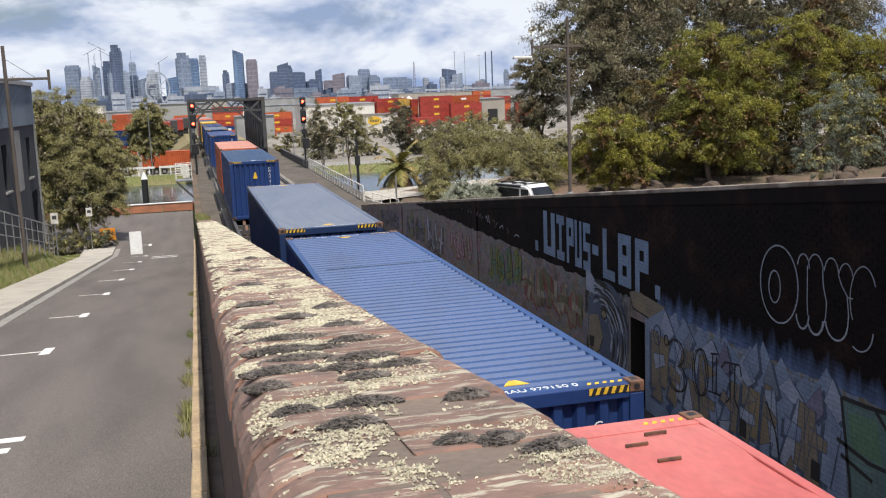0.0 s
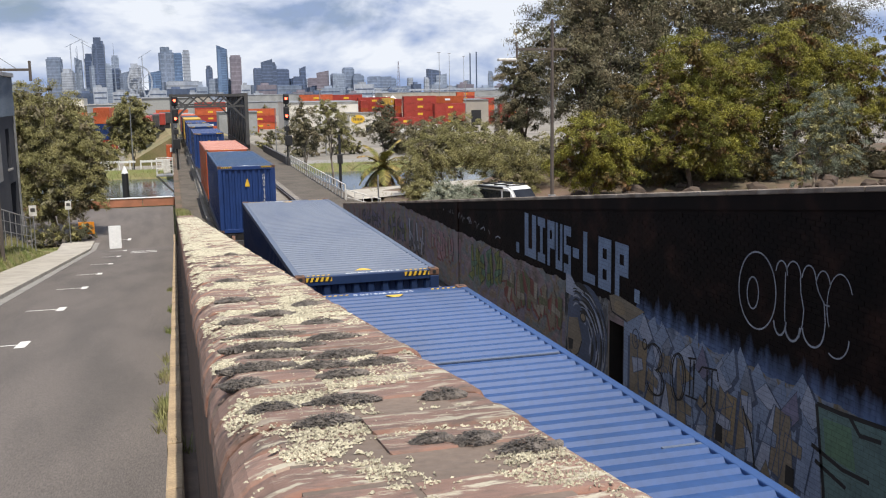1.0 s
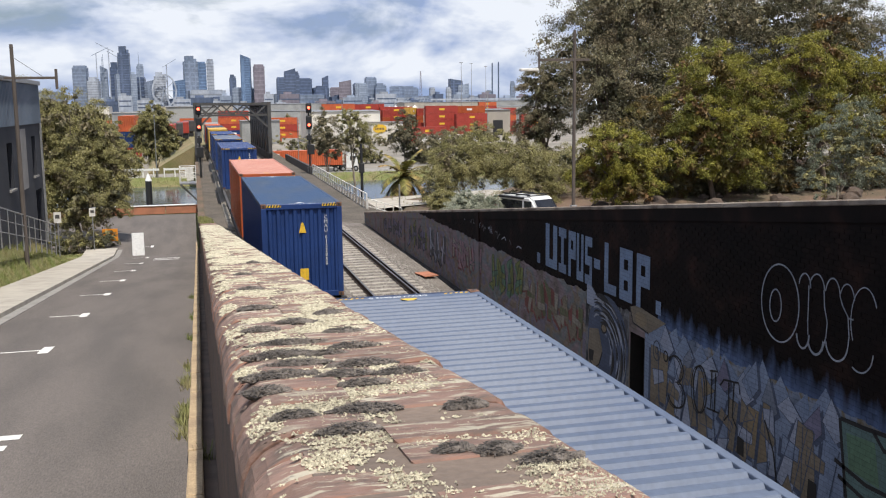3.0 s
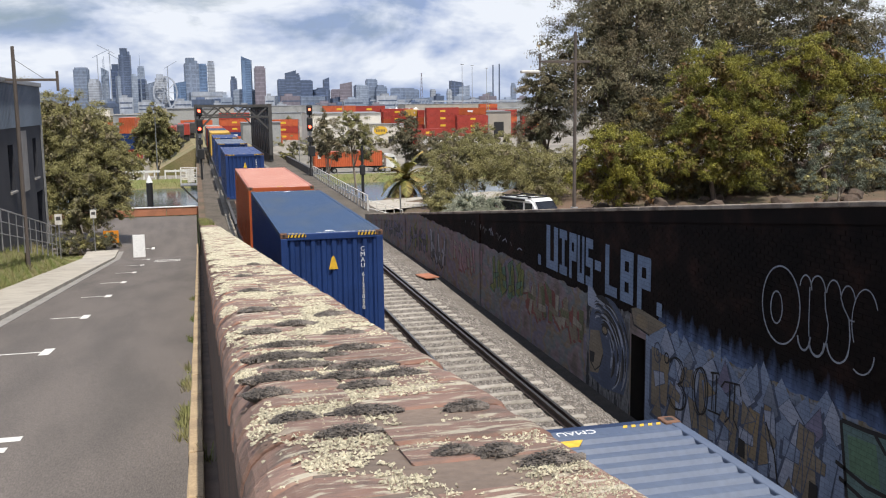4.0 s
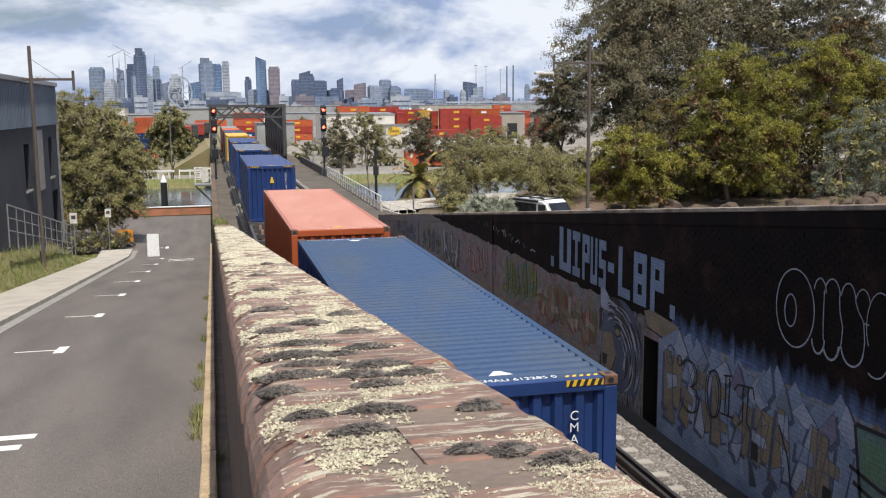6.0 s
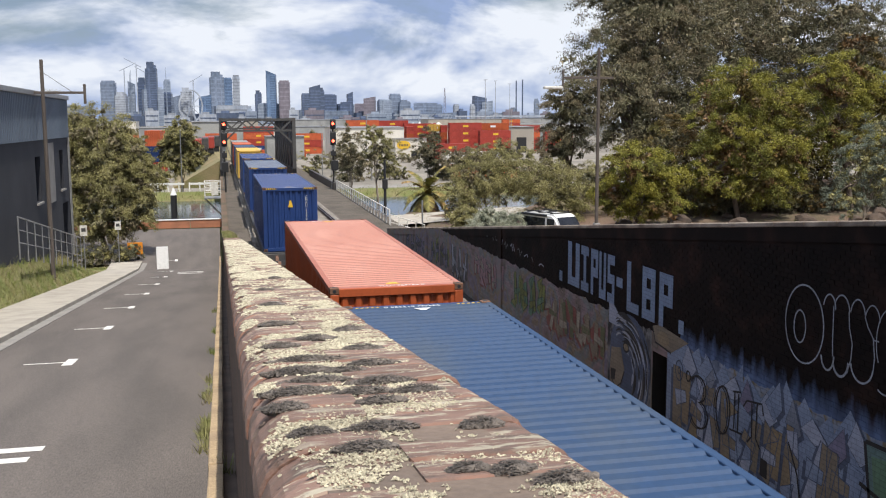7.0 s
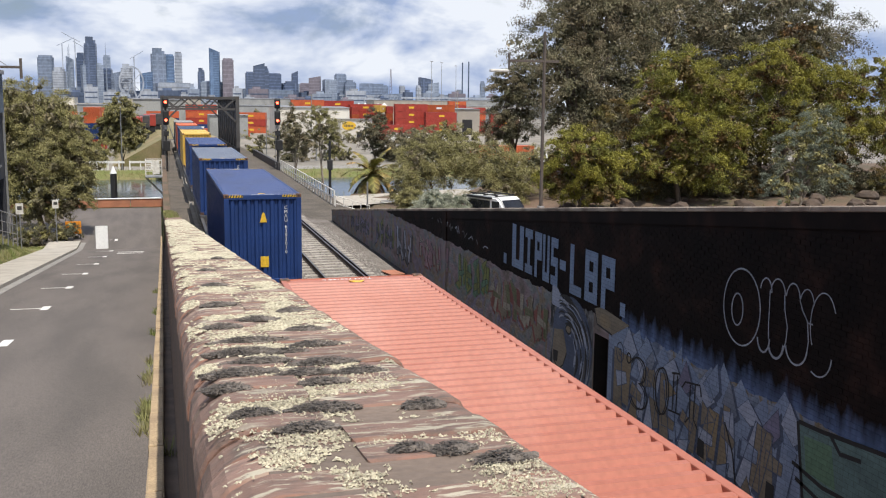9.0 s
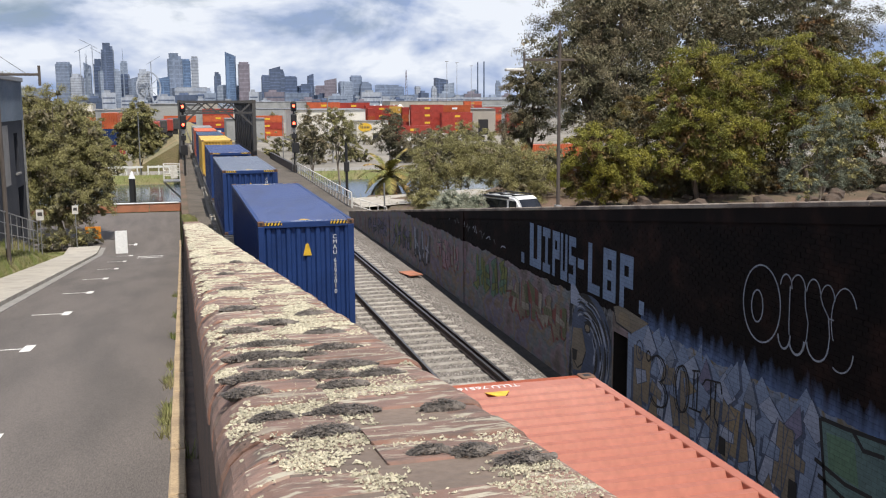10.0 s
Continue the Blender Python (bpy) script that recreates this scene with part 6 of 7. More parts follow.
pts = []
for _ in range(5200):
    y = r.uniform(2, 40); x = -9.62 - abs(r.normal()) * 1.1
    pts.append((x, y, land(x, y)))
tufts("verge_grass", "uneven green and straw-coloured verge grass", pts, 0.16, 7, M["blade"])
tufts("kerb_weeds", "small green weeds along the kerb", [(-3.3 + r.normal() * 0.025, y + r.normal() * 0.15, road_z(y)) for y in (-8.9, -8.6, -8.5, -8.3, -8.2, -7.9, -6.2, -6.0, -5.8, -4.6, -9.2, -8.1, -1.2, 2.5, 8) for _ in range(4)], 0.13, 16, M["blade"])
tufts("kerb_weeds", "thin weed growing from the parapet foot", [(-3.09, -10.4 + r.normal() * 0.03, road_z(-10.4)) for _ in range(3)], 0.2, 8, M["blade"])
tufts("parapet_grass", "dry grass growing on the far parapet", [(r.uniform(-3.0, -2.6), r.uniform(14, 36), 0) for _ in range(1)] + [(xx, yy, para_top(yy)) for xx, yy in zip(r.uniform(-3.0, -2.6, 160), r.uniform(10, 38, 160))], 0.14, 8, M["blade"])
pts = [(x, y, land(x, y)) for x, y in zip(r.uniform(9, 40, 900), r.uniform(38, 63, 900))]
tufts("park_grass", "dry patchy grass in the park", pts, 0.22, 7, M["blade"])
pts = [(x, y, land(x, y)) for x, y in zip(r.uniform(-30, 45, 2600), 125 + r.normal(size=2600) * 2.0)]
tufts("bank_grass", "lush green grass on the far bank", pts, 0.5, 5, M["blade"])
M["rock"] = mat("brown_park_rock", (0.095, 0.068, 0.052), 0.95, second=(0.06, 0.046, 0.038), scale=2, bump=0.5)
for i in range(18):
    x, y = r.uniform(24, 52), r.uniform(41, 45)
    b2 = bmesh.new()
    bmesh.ops.create_icosphere(b2, subdivisions=2, radius=1.0)
    for v in b2.verts:
        v.co *= 1 + 0.35 * noise.noise(v.co * 1.7 + Vector((i * 3.1, 0, 0)))
        v.co = Vector((v.co.x * 0.55, v.co.y * 0.4, v.co.z * 0.32))
    rk = part("boulder", b2, M["rock"], None)
    s = r.uniform(0.8, 2.0)
    rk.matrix_basis = pose(x, y, land(x, y) + 0.08 * s, 0, 0, r.uniform(0, 180)) @ Matrix.Scale(s, 4)
    tagged(rk, "brown basalt boulder edging the park bed", "rock", "park boulders")

# ---- bridge truss ----
TY0, TY1, TXL, TXR, TZ = 108.0, 148.0, -2.7, 6.45, 7.05
truss = thing("bridge_truss", pose(0, 0, 0), "old dark grey riveted steel truss bridge with portal bracing", "bridge")
sg, sd = M["steel_grey"], M["steel_dark"]
for tx, mt in ((TXL, sg), (TXR, sd)):
    part("top_chord", bx(tx - 0.25, TY0, TZ - 0.45, tx + 0.25, TY1, TZ), mt, truss)
    part("bottom_chord", bx(tx - 0.25, TY0, -0.3, tx + 0.25, TY1, 0.5), mt, truss)
    for k in range(9):
        ya = TY0 + 5 * k
        part("vertical", bx(tx - 0.22, ya - 0.3, 0.5, tx + 0.22, ya + 0.3, TZ - 0.45), mt if k else sg, truss)
        if k < 8:
            for s in (0, 1):
                b2 = bmesh.new()
                beam(b2, (tx + 0.08 * (2 * s - 1), ya, 0.5 if s == 0 else TZ - 0.45), (tx + 0.08 * (2 * s - 1), ya + 5, TZ - 0.45 if s == 0 else 0.5), 0.14, 0.5)
                part("diagonal", b2, mt, truss)
            part("web_plate", bx(tx - 0.03, ya + 0.3, 0.5, tx + 0.03, ya + 4.7, 2.6), sd, truss)
for yb in (TY0, TY1):
    part("portal_top", bx(TXL + 0.25, yb - 0.15, TZ - 0.38, TXR - 0.25, yb + 0.15, TZ - 0.06), sg, truss)
    part("portal_bottom", bx(TXL + 0.25, yb - 0.12, TZ - 1.75, TXR - 0.25, yb + 0.12, TZ - 1.5), sg, truss)
    n4 = 6
    wd = (TXR - TXL - 0.5) / n4
    for k in range(n4):
        xa = TXL + 0.25 + wd * k
        b2 = bmesh.new()
        za, zb = (TZ - 1.6, TZ - 0.3) if k % 2 else (TZ - 0.3, TZ - 1.6)
        beam(b2, (xa, yb, za), (xa + wd, yb, zb), 0.2, 0.2)
        part("lattice", b2, sg, truss)
    for tx, s in ((TXL + 0.2, 1), (TXR - 0.2, -1)):
        b2 = bmesh.new()
        beam(b2, (tx, yb, TZ - 3.2), (tx + s * 1.6, yb, TZ - 1.65), 0.2, 0.22)
        part("knee_brace", b2, sg, truss)
for yb in [TY0 + 5 * k for k in range(1, 8)]:
    part("top_strut", bx(TXL + 0.25, yb - 0.1, TZ - 0.3, TXR - 0.25, yb + 0.1, TZ - 0.1), sg, truss)
part("parapet_girder", bx(8.3, 80, -0.6, 8.6, 108, 0.35), sd, thing("side_girder", pose(0, 0, 0), "black plate girder along the bridge edge", "girder"))


# ---- signals, rails, signs ----
M["lamp_red"] = glow("red_signal_lamp", (1.0, 0.08, 0.04), 9.0)


def signal(x, y, lean):
    s = thing("railway_signal", pose(x, y, -0.42), "black railway signal with two red aspects lit", "signal", "railway signals")
    b2 = bmesh.new(); cyl(b2, (0, 0, 0), (0, 0, 6.5), 0.1, 0.08)
    part("post", b2, M["black"], s)
    for z, hh in ((6.75, 0.55), (5.5, 0.95)):
        h = part("signal_head", bx(-0.3, -0.28, z - hh, 0.3, -0.1, z + 0.45, bevel=0.12), M["black"], s)
        zl = z - (0.0 if hh < 0.6 else 0.5)
        b2 = bmesh.new(); cyl(b2, (0, -0.3, zl), (0, -0.34, zl), 0.14, n=16)
        part("lens", b2, M["lamp_red"], h, "lit red lens")
        b2 = bmesh.new(); cyl(b2, (0, -0.28, zl + 0.05), (0, -0.55, zl + 0.03), 0.2, n=14)
        bmesh.ops.delete(b2, geom=[f for f in b2.faces if len(f.verts) > 4 or f.calc_center_median().z < zl - 0.02], context="FACES")
        part("hood", b2, M["black"], h)
    part("equipment_box", bx(-0.24, -0.2, 3.45, 0.24, 0.2, 3.95, bevel=0.03), M["black"], s)
    part("equipment_box", bx(-0.34 + lean, -0.25, 2.0, 0.34 + lean, 0.25, 3.0, bevel=0.03), M["black"], s)
    part("junction_case", bx(-0.14, -0.14, 4.1, 0.14, 0.1, 4.6, bevel=0.02), M["galv"], s)
    for sx in (-0.2, 0.2):
        b2 = bmesh.new(); cyl(b2, (sx, 0.18, 0), (sx, 0.18, 6.3), 0.022, n=6)
        part("ladder_rail", b2, M["galv"], s)
    for k in range(18):
        b2 = bmesh.new(); cyl(b2, (-0.2, 0.18, 0.3 + k * 0.33), (0.2, 0.18, 0.3 + k * 0.33), 0.014, n=5)
        part("ladder_rung", b2, M["galv"], s)
    return s


signal(8.4, 81, 0.15)
signal(-2.52, 80, 0.0)
fence = thing("railing", pose(0, 0, 0), "white painted pipe railing along the embankment", "railing")
fx = lambda y: 8.12 + (y - 46) * 0.0125
for k in range(24):
    y = 45.5 + 1.5 * k
    b2 = bmesh.new(); cyl(b2, (fx(y), y, -0.5), (fx(y), y, 0.62), 0.05, n=7)
    part("post", b2, M["white_metal"], fence)
for z in (0.6, 0.1):
    b2 = bmesh.new(); cyl(b2, (fx(45.5), 45.5, z), (fx(80), 80, z), 0.045, n=7)
    part("rail", b2, M["white_metal"], fence)
gap = thing("railing", pose(0, 0, 0), "white pipe railing turning down to the path", "railing")
for k in range(5):
    b2 = bmesh.new(); cyl(b2, (8.1 + 0.5 * k, 45.0 - 0.4 * k, -1.2), (8.1 + 0.5 * k, 45.0 - 0.4 * k, 0.35 - 0.15 * k), 0.03, n=7)
    part("post", b2, M["white_metal"], gap)
for z in (0.3, -0.2):
    b2 = bmesh.new(); cyl(b2, (8.1, 45, z), (10.1, 43.4, z - 0.55), 0.03, n=7)
    part("rail", b2, M["white_metal"], gap)
cage = thing("signal_platform", pose(-3.75, 72, 0), "white railed signal platform bracketed from the bridge", "platform")
part("floor_plate", bx(-0.75, -1.2, -0.35, 0.75, 1.2, -0.25), M["galv"], cage)
for px, py in ((-0.7, -1.15), (0.7, -1.15), (-0.7, 1.15), (0.7, 1.15), (0, -1.15)):
    b2 = bmesh.new(); cyl(b2, (px, py, -0.25), (px, py, 1.2), 0.04, n=7); part("post", b2, M["white_metal"], cage)
for z in (0.25, 0.7, 1.18):
    for a, b in (((-0.7, -1.15), (0.7, -1.15)), ((-0.7, 1.15), (0.7, 1.15)), ((-0.7, -1.15), (-0.7, 1.15))):
        b2 = bmesh.new(); cyl(b2, (*a, z), (*b, z), 0.035, n=7); part("rail", b2, M["white_metal"], cage)
part("panel", bx(-0.1, -1.22, 0.0, 0.5, -1.18, 1.15), M["white_metal"], cage, "white notice panel")
for s in (-0.7, 0.7):
    b2 = bmesh.new(); beam(b2, (0.8, s, -2.0), (-0.7, s, -0.4), 0.08, 0.08); part("bracket", b2, M["galv"], cage)


def sign_post(x, y, z, h, label, w=0.3, hh=0.45):
    s = thing("street_sign", pose(x, y, z), label, "sign", "street signs")
    b2 = bmesh.new(); cyl(b2, (0, 0, -0.2), (0, 0, h), 0.028, n=8); part("pole", b2, M["galv"], s)
    part("plate", bx(-w / 2, -0.04, h - hh, w / 2, -0.03, h, bevel=0.002), M["white_metal"], s, "white parking plate")
    part("legend", bx(-w * 0.3, -0.0425, h - hh * 0.6, w * 0.3, -0.0405, h - hh * 0.25), M["steel_grey"], s)


sign_post(-10.05, 33.5, land(-10.05, 33.5), 2.45, "white parking sign on a grey pole in the verge", 0.36, 0.55)
sign_post(-9.05, 40.6, -1.73, 2.5, "white parking sign on a grey pole by the footpath", 0.34, 0.5)
ab = thing("sandwich_board", pose(-6.45, 38.4, road_z(38.4)), "white board standing at the street corner", "sign")
for s in (-1, 1):
    b2 = bx(-0.33, -0.02, 0.0, 0.33, 0.02, 1.3, bevel=0.01)
    bmesh.ops.rotate(b2, verts=b2.verts[:], cent=(0, 0, 1.3), matrix=Matrix.Rotation(s * 0.12, 3, "X"))
    part("panel", b2, M["white_paint"], ab)
ob_ = thing("roadwork_sign", pose(-8.3, 42.6, -1.85), "orange roadwork sign on a low stand", "sign")
part("plate", bx(-0.45, -0.02, 0.35, 0.45, 0.02, 1.1, bevel=0.01), M["orange"], ob_)
for s in (-0.35, 0.35):
    b2 = bmesh.new(); beam(b2, (s, 0.35, 0), (s, 0.02, 0.7), 0.04, 0.04); part("leg", b2, M["galv"], ob_)
# riverside: barrier, pile, path, bank fence
bar = thing("barrier_wall", pose(0, 0, 0), "low red-brown barrier with pale capping by the water", "barrier")
for k in range(6):
    xa = -18 + 2.5 * k
    part("panel", bx(xa, 61.0, -1.9, xa + 2.46, 61.25, -1.25, bevel=0.02), M["red_brick_bank"], bar)
part("capping", bx(-18, 60.95, -1.25, -3.2, 61.3, -1.18, bevel=0.01), M["white_paint"], bar)
pile = thing("mooring_pile", pose(-7.4, 76, -6), "black mooring pile with white cap in the river", "pile")
b2 = bmesh.new(); cyl(b2, (0, 0, 0), (0, 0, 5.7), 0.3, n=14); part("shaft", b2, M["black"], pile)
b2 = bmesh.new(); cyl(b2, (0, 0, 5.7), (0, 0, 6.4), 0.32, 0.05, n=14); part("cap", b2, M["white_paint"], pile, "white pointed cap")
path = structure(raw("path_riverside", [(9.2, 50, -0.965), (20, 55, -0.965), (24, 60, -0.965), (22, 62.5, -0.965), (9.2, 57, -0.965)], [(0, 1, 2, 3, 4)], M["concrete"]), "pale concrete riverside path", "path")
bfence = thing("bank_fence", pose(0, 0, 0), "low white timber fence on the far bank", "fence")
for k in range(9):
    xa = -13.5 + 1.5 * k
    if xa > -3.4:
        continue
    part("post", bx(xa - 0.09, 129, -3.9, xa + 0.09, 129.18, -2.3), M["white_paint"], bfence)
for xa, xb in ((-13.6, -8.2), (-7.4, -3.6)):
    part("rail", bx(xa, 128.95, -2.65, xb, 129.0, -2.35), M["white_paint"], bfence)
lpost = thing("lamp_post", pose(-8.6, 131, -3.9), "slim grey lamp post on the far bank", "lamp post")
b2 = bmesh.new(); cyl(b2, (0, 0, 0), (0, 0, 9.2), 0.09, 0.06, n=8); part("pole", b2, M["galv"], lpost)
part("lantern", bx(-0.1, -0.5, 9.15, 0.1, 0.1, 9.3, bevel=0.03), M["galv"], lpost)
for x, y, z0, z1 in ((10.6, 46.5, -1.1, 1.1), (12.3, 130, -3.8, 4.8)):
    lp = thing("bollard_post", pose(x, y, z0), "slim grey metal post by the path", "post", "path posts")
    b2 = bmesh.new(); cyl(b2, (0, 0, -0.2), (0, 0, z1 - z0), 0.06, n=8); part("pole", b2, M["galv"], lp)

dp = thing("dark_post", pose(10.25, 60, -1.2), "black steel post with a lamp bracket by the river path", "post")
b2 = bmesh.new(); cyl(b2, (0, 0, -0.2), (0, 0, 4.6), 0.13, 0.1, n=10); part("pole", b2, M["black"], dp)
part("cabinet", bx(-0.2, -0.2, 2.2, 0.2, 0.2, 3.0, bevel=0.03), M["black"], dp)

# ---- power poles ----
pr = thing("power_pole", pose(20.9, 40, -1.2), "tall weathered timber power pole with crossarm and lamp", "power pole")
b2 = bmesh.new(); cyl(b2, (0, 0, -0.3), (0, 0, 12.35), 0.125, 0.095, n=10); part("pole", b2, M["wood_pole"], pr)
part("crossarm", bx(-2.45, -0.07, 10.4, 1.0, 0.07, 10.55, bevel=0.01), M["wood_pole"], pr)
part("end_post", bx(-2.47, -0.05, 9.95, -2.36, 0.05, 10.95), M["wood_pole"], pr)
b2 = bmesh.new(); cyl(b2, (0, 0, 12.0), (-1.4, 0, 10.55), 0.02, n=5); part("stay", b2, M["galv"], pr)
lm = part("street_lamp", bx(-3.7, -0.18, 9.75, -2.48, 0.18, 9.93, bevel=0.05), M["white_metal"], pr, "pale street lamp head")
part("collar", bx(-0.2, -0.2, 0.7, 0.2, 0.2, 1.1, bevel=0.04), M["galv"], pr)
pl = thing("power_pole", pose(-9.93, 22.9, 0.4), "slim weathered timber pole with crossarm by the building", "power pole")
b2 = bmesh.new(); cyl(b2, (0, 0, -0.5), (0, 0, 8.72), 0.1, 0.07, n=10); part("pole", b2, M["wood_pole"], pl)
part("crossarm", bx(-1.2, -0.05, 7.35, 1.62, 0.05, 7.45, bevel=0.01), M["wood_pole"], pl)
part("end_post", bx(1.56, -0.045, 6.95, 1.66, 0.045, 7.75), M["wood_pole"], pl)
b2 = bmesh.new(); cyl(b2, (0.05, 0, 8.2), (1.1, 0, 7.45), 0.014, n=5); part("stay", b2, M["galv"], pl)

# ---- building by the street ----
bd = thing("building", pose(0, 0, 0), "dark rendered two-storey building with grey corrugated upper band", "building")
BX, Y0, Y1, ZB, ZF, ZT = -10.4, 2.0, 32.2, -0.6, 5.87, 7.7
OPEN = [(23.0, 24.2, 3.3, 5.2), (29.3, 30.4, 3.45, 5.3), (29.6, 31.4, 0.0, 2.75)]
cuts = sorted({Y0, Y1, *[o[0] for o in OPEN], *[o[1] for o in OPEN]})
for a, b in zip(cuts, cuts[1:]):
    holes = sorted([(o[2], o[3]) for o in OPEN if o[0] <= a and o[1] >= b])
    z = ZB
    for h0, h1 in holes:
        part("wall", bx(BX - 0.3, a, z, BX, b, h0), M["render_dark"], bd)
        z = h1
    part("wall", bx(BX - 0.3, a, z, BX, b, ZF), M["render_dark"], bd)
part("wall", bx(BX - 9, Y1 - 0.3, ZB, BX - 0.3, Y1, ZF), M["render_dark"], bd)
part("wall", bx(BX - 9, Y0, ZB, BX - 0.3, Y0 + 0.3, ZF), M["render_dark"], bd)
part("wall", bx(BX - 9.3, Y0, ZB, BX - 9, Y1, ZF), M["render_dark"], bd)
b2 = bmesh.new()
corrugated(b2, Y1 - Y0, lambda a, o, e: (BX + 0.02 + o, Y0 + a, ZF + 0.003 if e == 0 else ZT), 96, 0.05)
part("corrugated_band", b2, M["fascia"], bd, "ribbed grey metal cladding")
b2 = bmesh.new()
corrugated(b2, 9.3, lambda a, o, e: (BX + 0.02 - a, Y1 + 0.02 + o, ZF + 0.003 if e == 0 else ZT), 30, 0.05)
part("corrugated_band", b2, M["fascia"], bd)
part("roof", bx(BX - 9.4, Y0, ZT, BX + 0.14, Y1 + 0.14, ZT + 0.2, bevel=0.02), M["galv"], bd, "pale metal roof edge")
for y0_, y1_, z0_, z1_ in OPEN[:2]:
    wn = part("window", bx(BX - 0.2, y0_, z0_, BX - 0.17, y1_, z1_), M["glass_dark"], bd)
    part("sill", bx(BX - 0.18, y0_ - 0.08, z0_ - 0.09, BX + 0.08, y1_ + 0.08, z0_ - 0.003), M["gutter"], wn)
    part("frame", bx(BX - 0.168, (y0_ + y1_) / 2 - 0.03, z0_, BX - 0.12, (y0_ + y1_) / 2 + 0.03, z1_), M["steel_dark"], wn)
part("door_recess", bx(BX - 0.28, 29.6, 0.0, BX - 0.25, 31.4, 2.75), M["glass_dark"], bd)
part("banner", bx(BX + 0.01, 25.6, 3.05, BX + 0.03, 27.6, 5.7), M["gutter"], bd, "grey weathered banner panel")
part("downpipe", bx(BX + 0.01, 31.9, 0, BX + 0.1, 32.0, ZF), M["galv"], bd)
hr = thing("handrail", pose(0, 0, 0), "grey steel handrail with mesh along the sloping path", "handrail")
hz = lambda y: 2.95 - (y - 19) * 0.165
for k in range(11):
    y = 16.5 + 1.5 * k
    b2 = bmesh.new(); cyl(b2, (-9.95, y, hz(y) - 1.5), (-9.95, y, hz(y)), 0.03, n=7); part("post", b2, M["galv"], hr)
for dz in (0, -0.45, -0.9):
    b2 = bmesh.new(); cyl(b2, (-9.95, 16.5, hz(16.5) + dz), (-9.95, 31.5, hz(31.5) + dz), 0.028 if dz == 0 else 0.018, n=7); part("rail", b2, M["galv"], hr)

# ---- van ----
van = thing("van", pose(18.0, 40.4, -1.62, 0, 0, -70), "white high-roof van with roof rack parked beyond the wall", "van")
prof = [(-2.35, 0.35), (-2.4, 1.0), (-2.3, 1.95), (-2.0, 2.2), (1.0, 2.22), (1.35, 2.05), (2.0, 1.25), (2.5, 1.1), (2.6, 0.85), (2.6, 0.35)]
b2 = bmesh.new(); prism(b2, [(x, -0.9, z) for x, z in prof], (0, 1.8, 0))
bmesh.ops.bevel(b2, geom=[e for e in b2.edges if abs(e.verts[0].co.y - e.verts[1].co.y) < 0.01], offset=0.12, segments=3, affect="EDGES")
part("body", b2, M["van_white"], van)
b2 = bmesh.new(); prism(b2, [(1.36, -0.74, 2.03), (2.0, -0.8, 1.3), (2.0, 0.8, 1.3), (1.36, 0.74, 2.03)], (0.03, 0, 0.025)); part("windscreen", b2, M["glass_dark"], van, "dark windscreen")
for s in (-1, 1):
    part("side_window", bx(0.55, s * 0.905 - 0.008, 1.35, 1.3, s * 0.905 + 0.008, 1.95, bevel=0.005), M["glass_dark"], van)
    part("side_window", bx(-2.1, s * 0.905 - 0.008, 1.3, 0.35, s * 0.905 + 0.008, 1.95, bevel=0.005), M["glass_dark"], van)
    for x in (-1.5, 1.75):
        b2 = bmesh.new(); cyl(b2, (x, s * 0.7, 0.34), (x, s * 0.93, 0.34), 0.34, n=20)
        wh = part("wheel", b2, M["tyre"], van)
        b2 = bmesh.new(); cyl(b2, (x, s * 0.93, 0.34), (x, s * 0.945, 0.34), 0.19, n=16); part("rim", b2, M["galv"], wh)
    part("rack_rail", bx(-1.9, s * 0.7 - 0.03, 2.28, 0.9, s * 0.7 + 0.03, 2.34), M["black"], van)
for x in (-1.7, -0.5, 0.7):
    part("rack_bar", bx(x - 0.03, -0.75, 2.2, x + 0.03, 0.75, 2.28), M["black"], van)
part("awning_roll", bx(-2.0, -1.05, 2.05, 0.6, -0.91, 2.2, bevel=0.04), M["black"], van)
b2 = bx(2.58, -0.85, 0.35, 2.68, 0.85, 0.6, bevel=0.03); part("bumper", b2, M["black"], van)

# ---- container yard beyond the river ----
def yard_container(colour, label):
    c = thing("stacked_container", pose(0, 0, 0), label, "shipping container", "containers in the yard")
    p = PAINT[colour]
    for s in (-1, 1):
        b2 = bmesh.new(); corrugated(b2, 11.9, lambda a, o, e: (-5.95 + a, s * (1.17 + o), 0.1 if e == 0 else 2.55), 34, 0.05); part("side_wall", b2, p, c)
        b2 = bmesh.new(); corrugated(b2, 2.34, lambda a, o, e: (s * (6.0 + o), -1.17 + a, 0.1 if e == 0 else 2.55), 8, 0.05); part("end_wall", b2, p, c)
        for t in (-1, 1):
            part("corner_post", bx(s * 6.02 - 0.08, t * 1.19 - 0.06, 0, s * 6.02 + 0.08, t * 1.19 + 0.06, 2.6), p, c)
    part("roof", bx(-6.0, -1.2, 2.53, 6.0, 1.2, 2.6), p, c)
    part("base_frame", bx(-6.0, -1.2, 0.0, 6.0, 1.2, 0.12), p, c)
    part("door_mark", bx(-1.0, -1.245, 1.0, 1.0, -1.23, 1.7), M["stripe_yellow"] if colour in ("red", "vermilion") else M["white_paint"], c)
    return c


KIND = {"red": "stacked dark red shipping container in the yard", "vermilion": "stacked orange shipping container in the yard", "yellow": "stacked yellow shipping container in the yard", "blue": "stacked blue shipping container in the yard", "white": "stacked white shipping container in the yard", "orange_dark": "stacked rusty orange shipping container in the yard"}
PROTO = {}


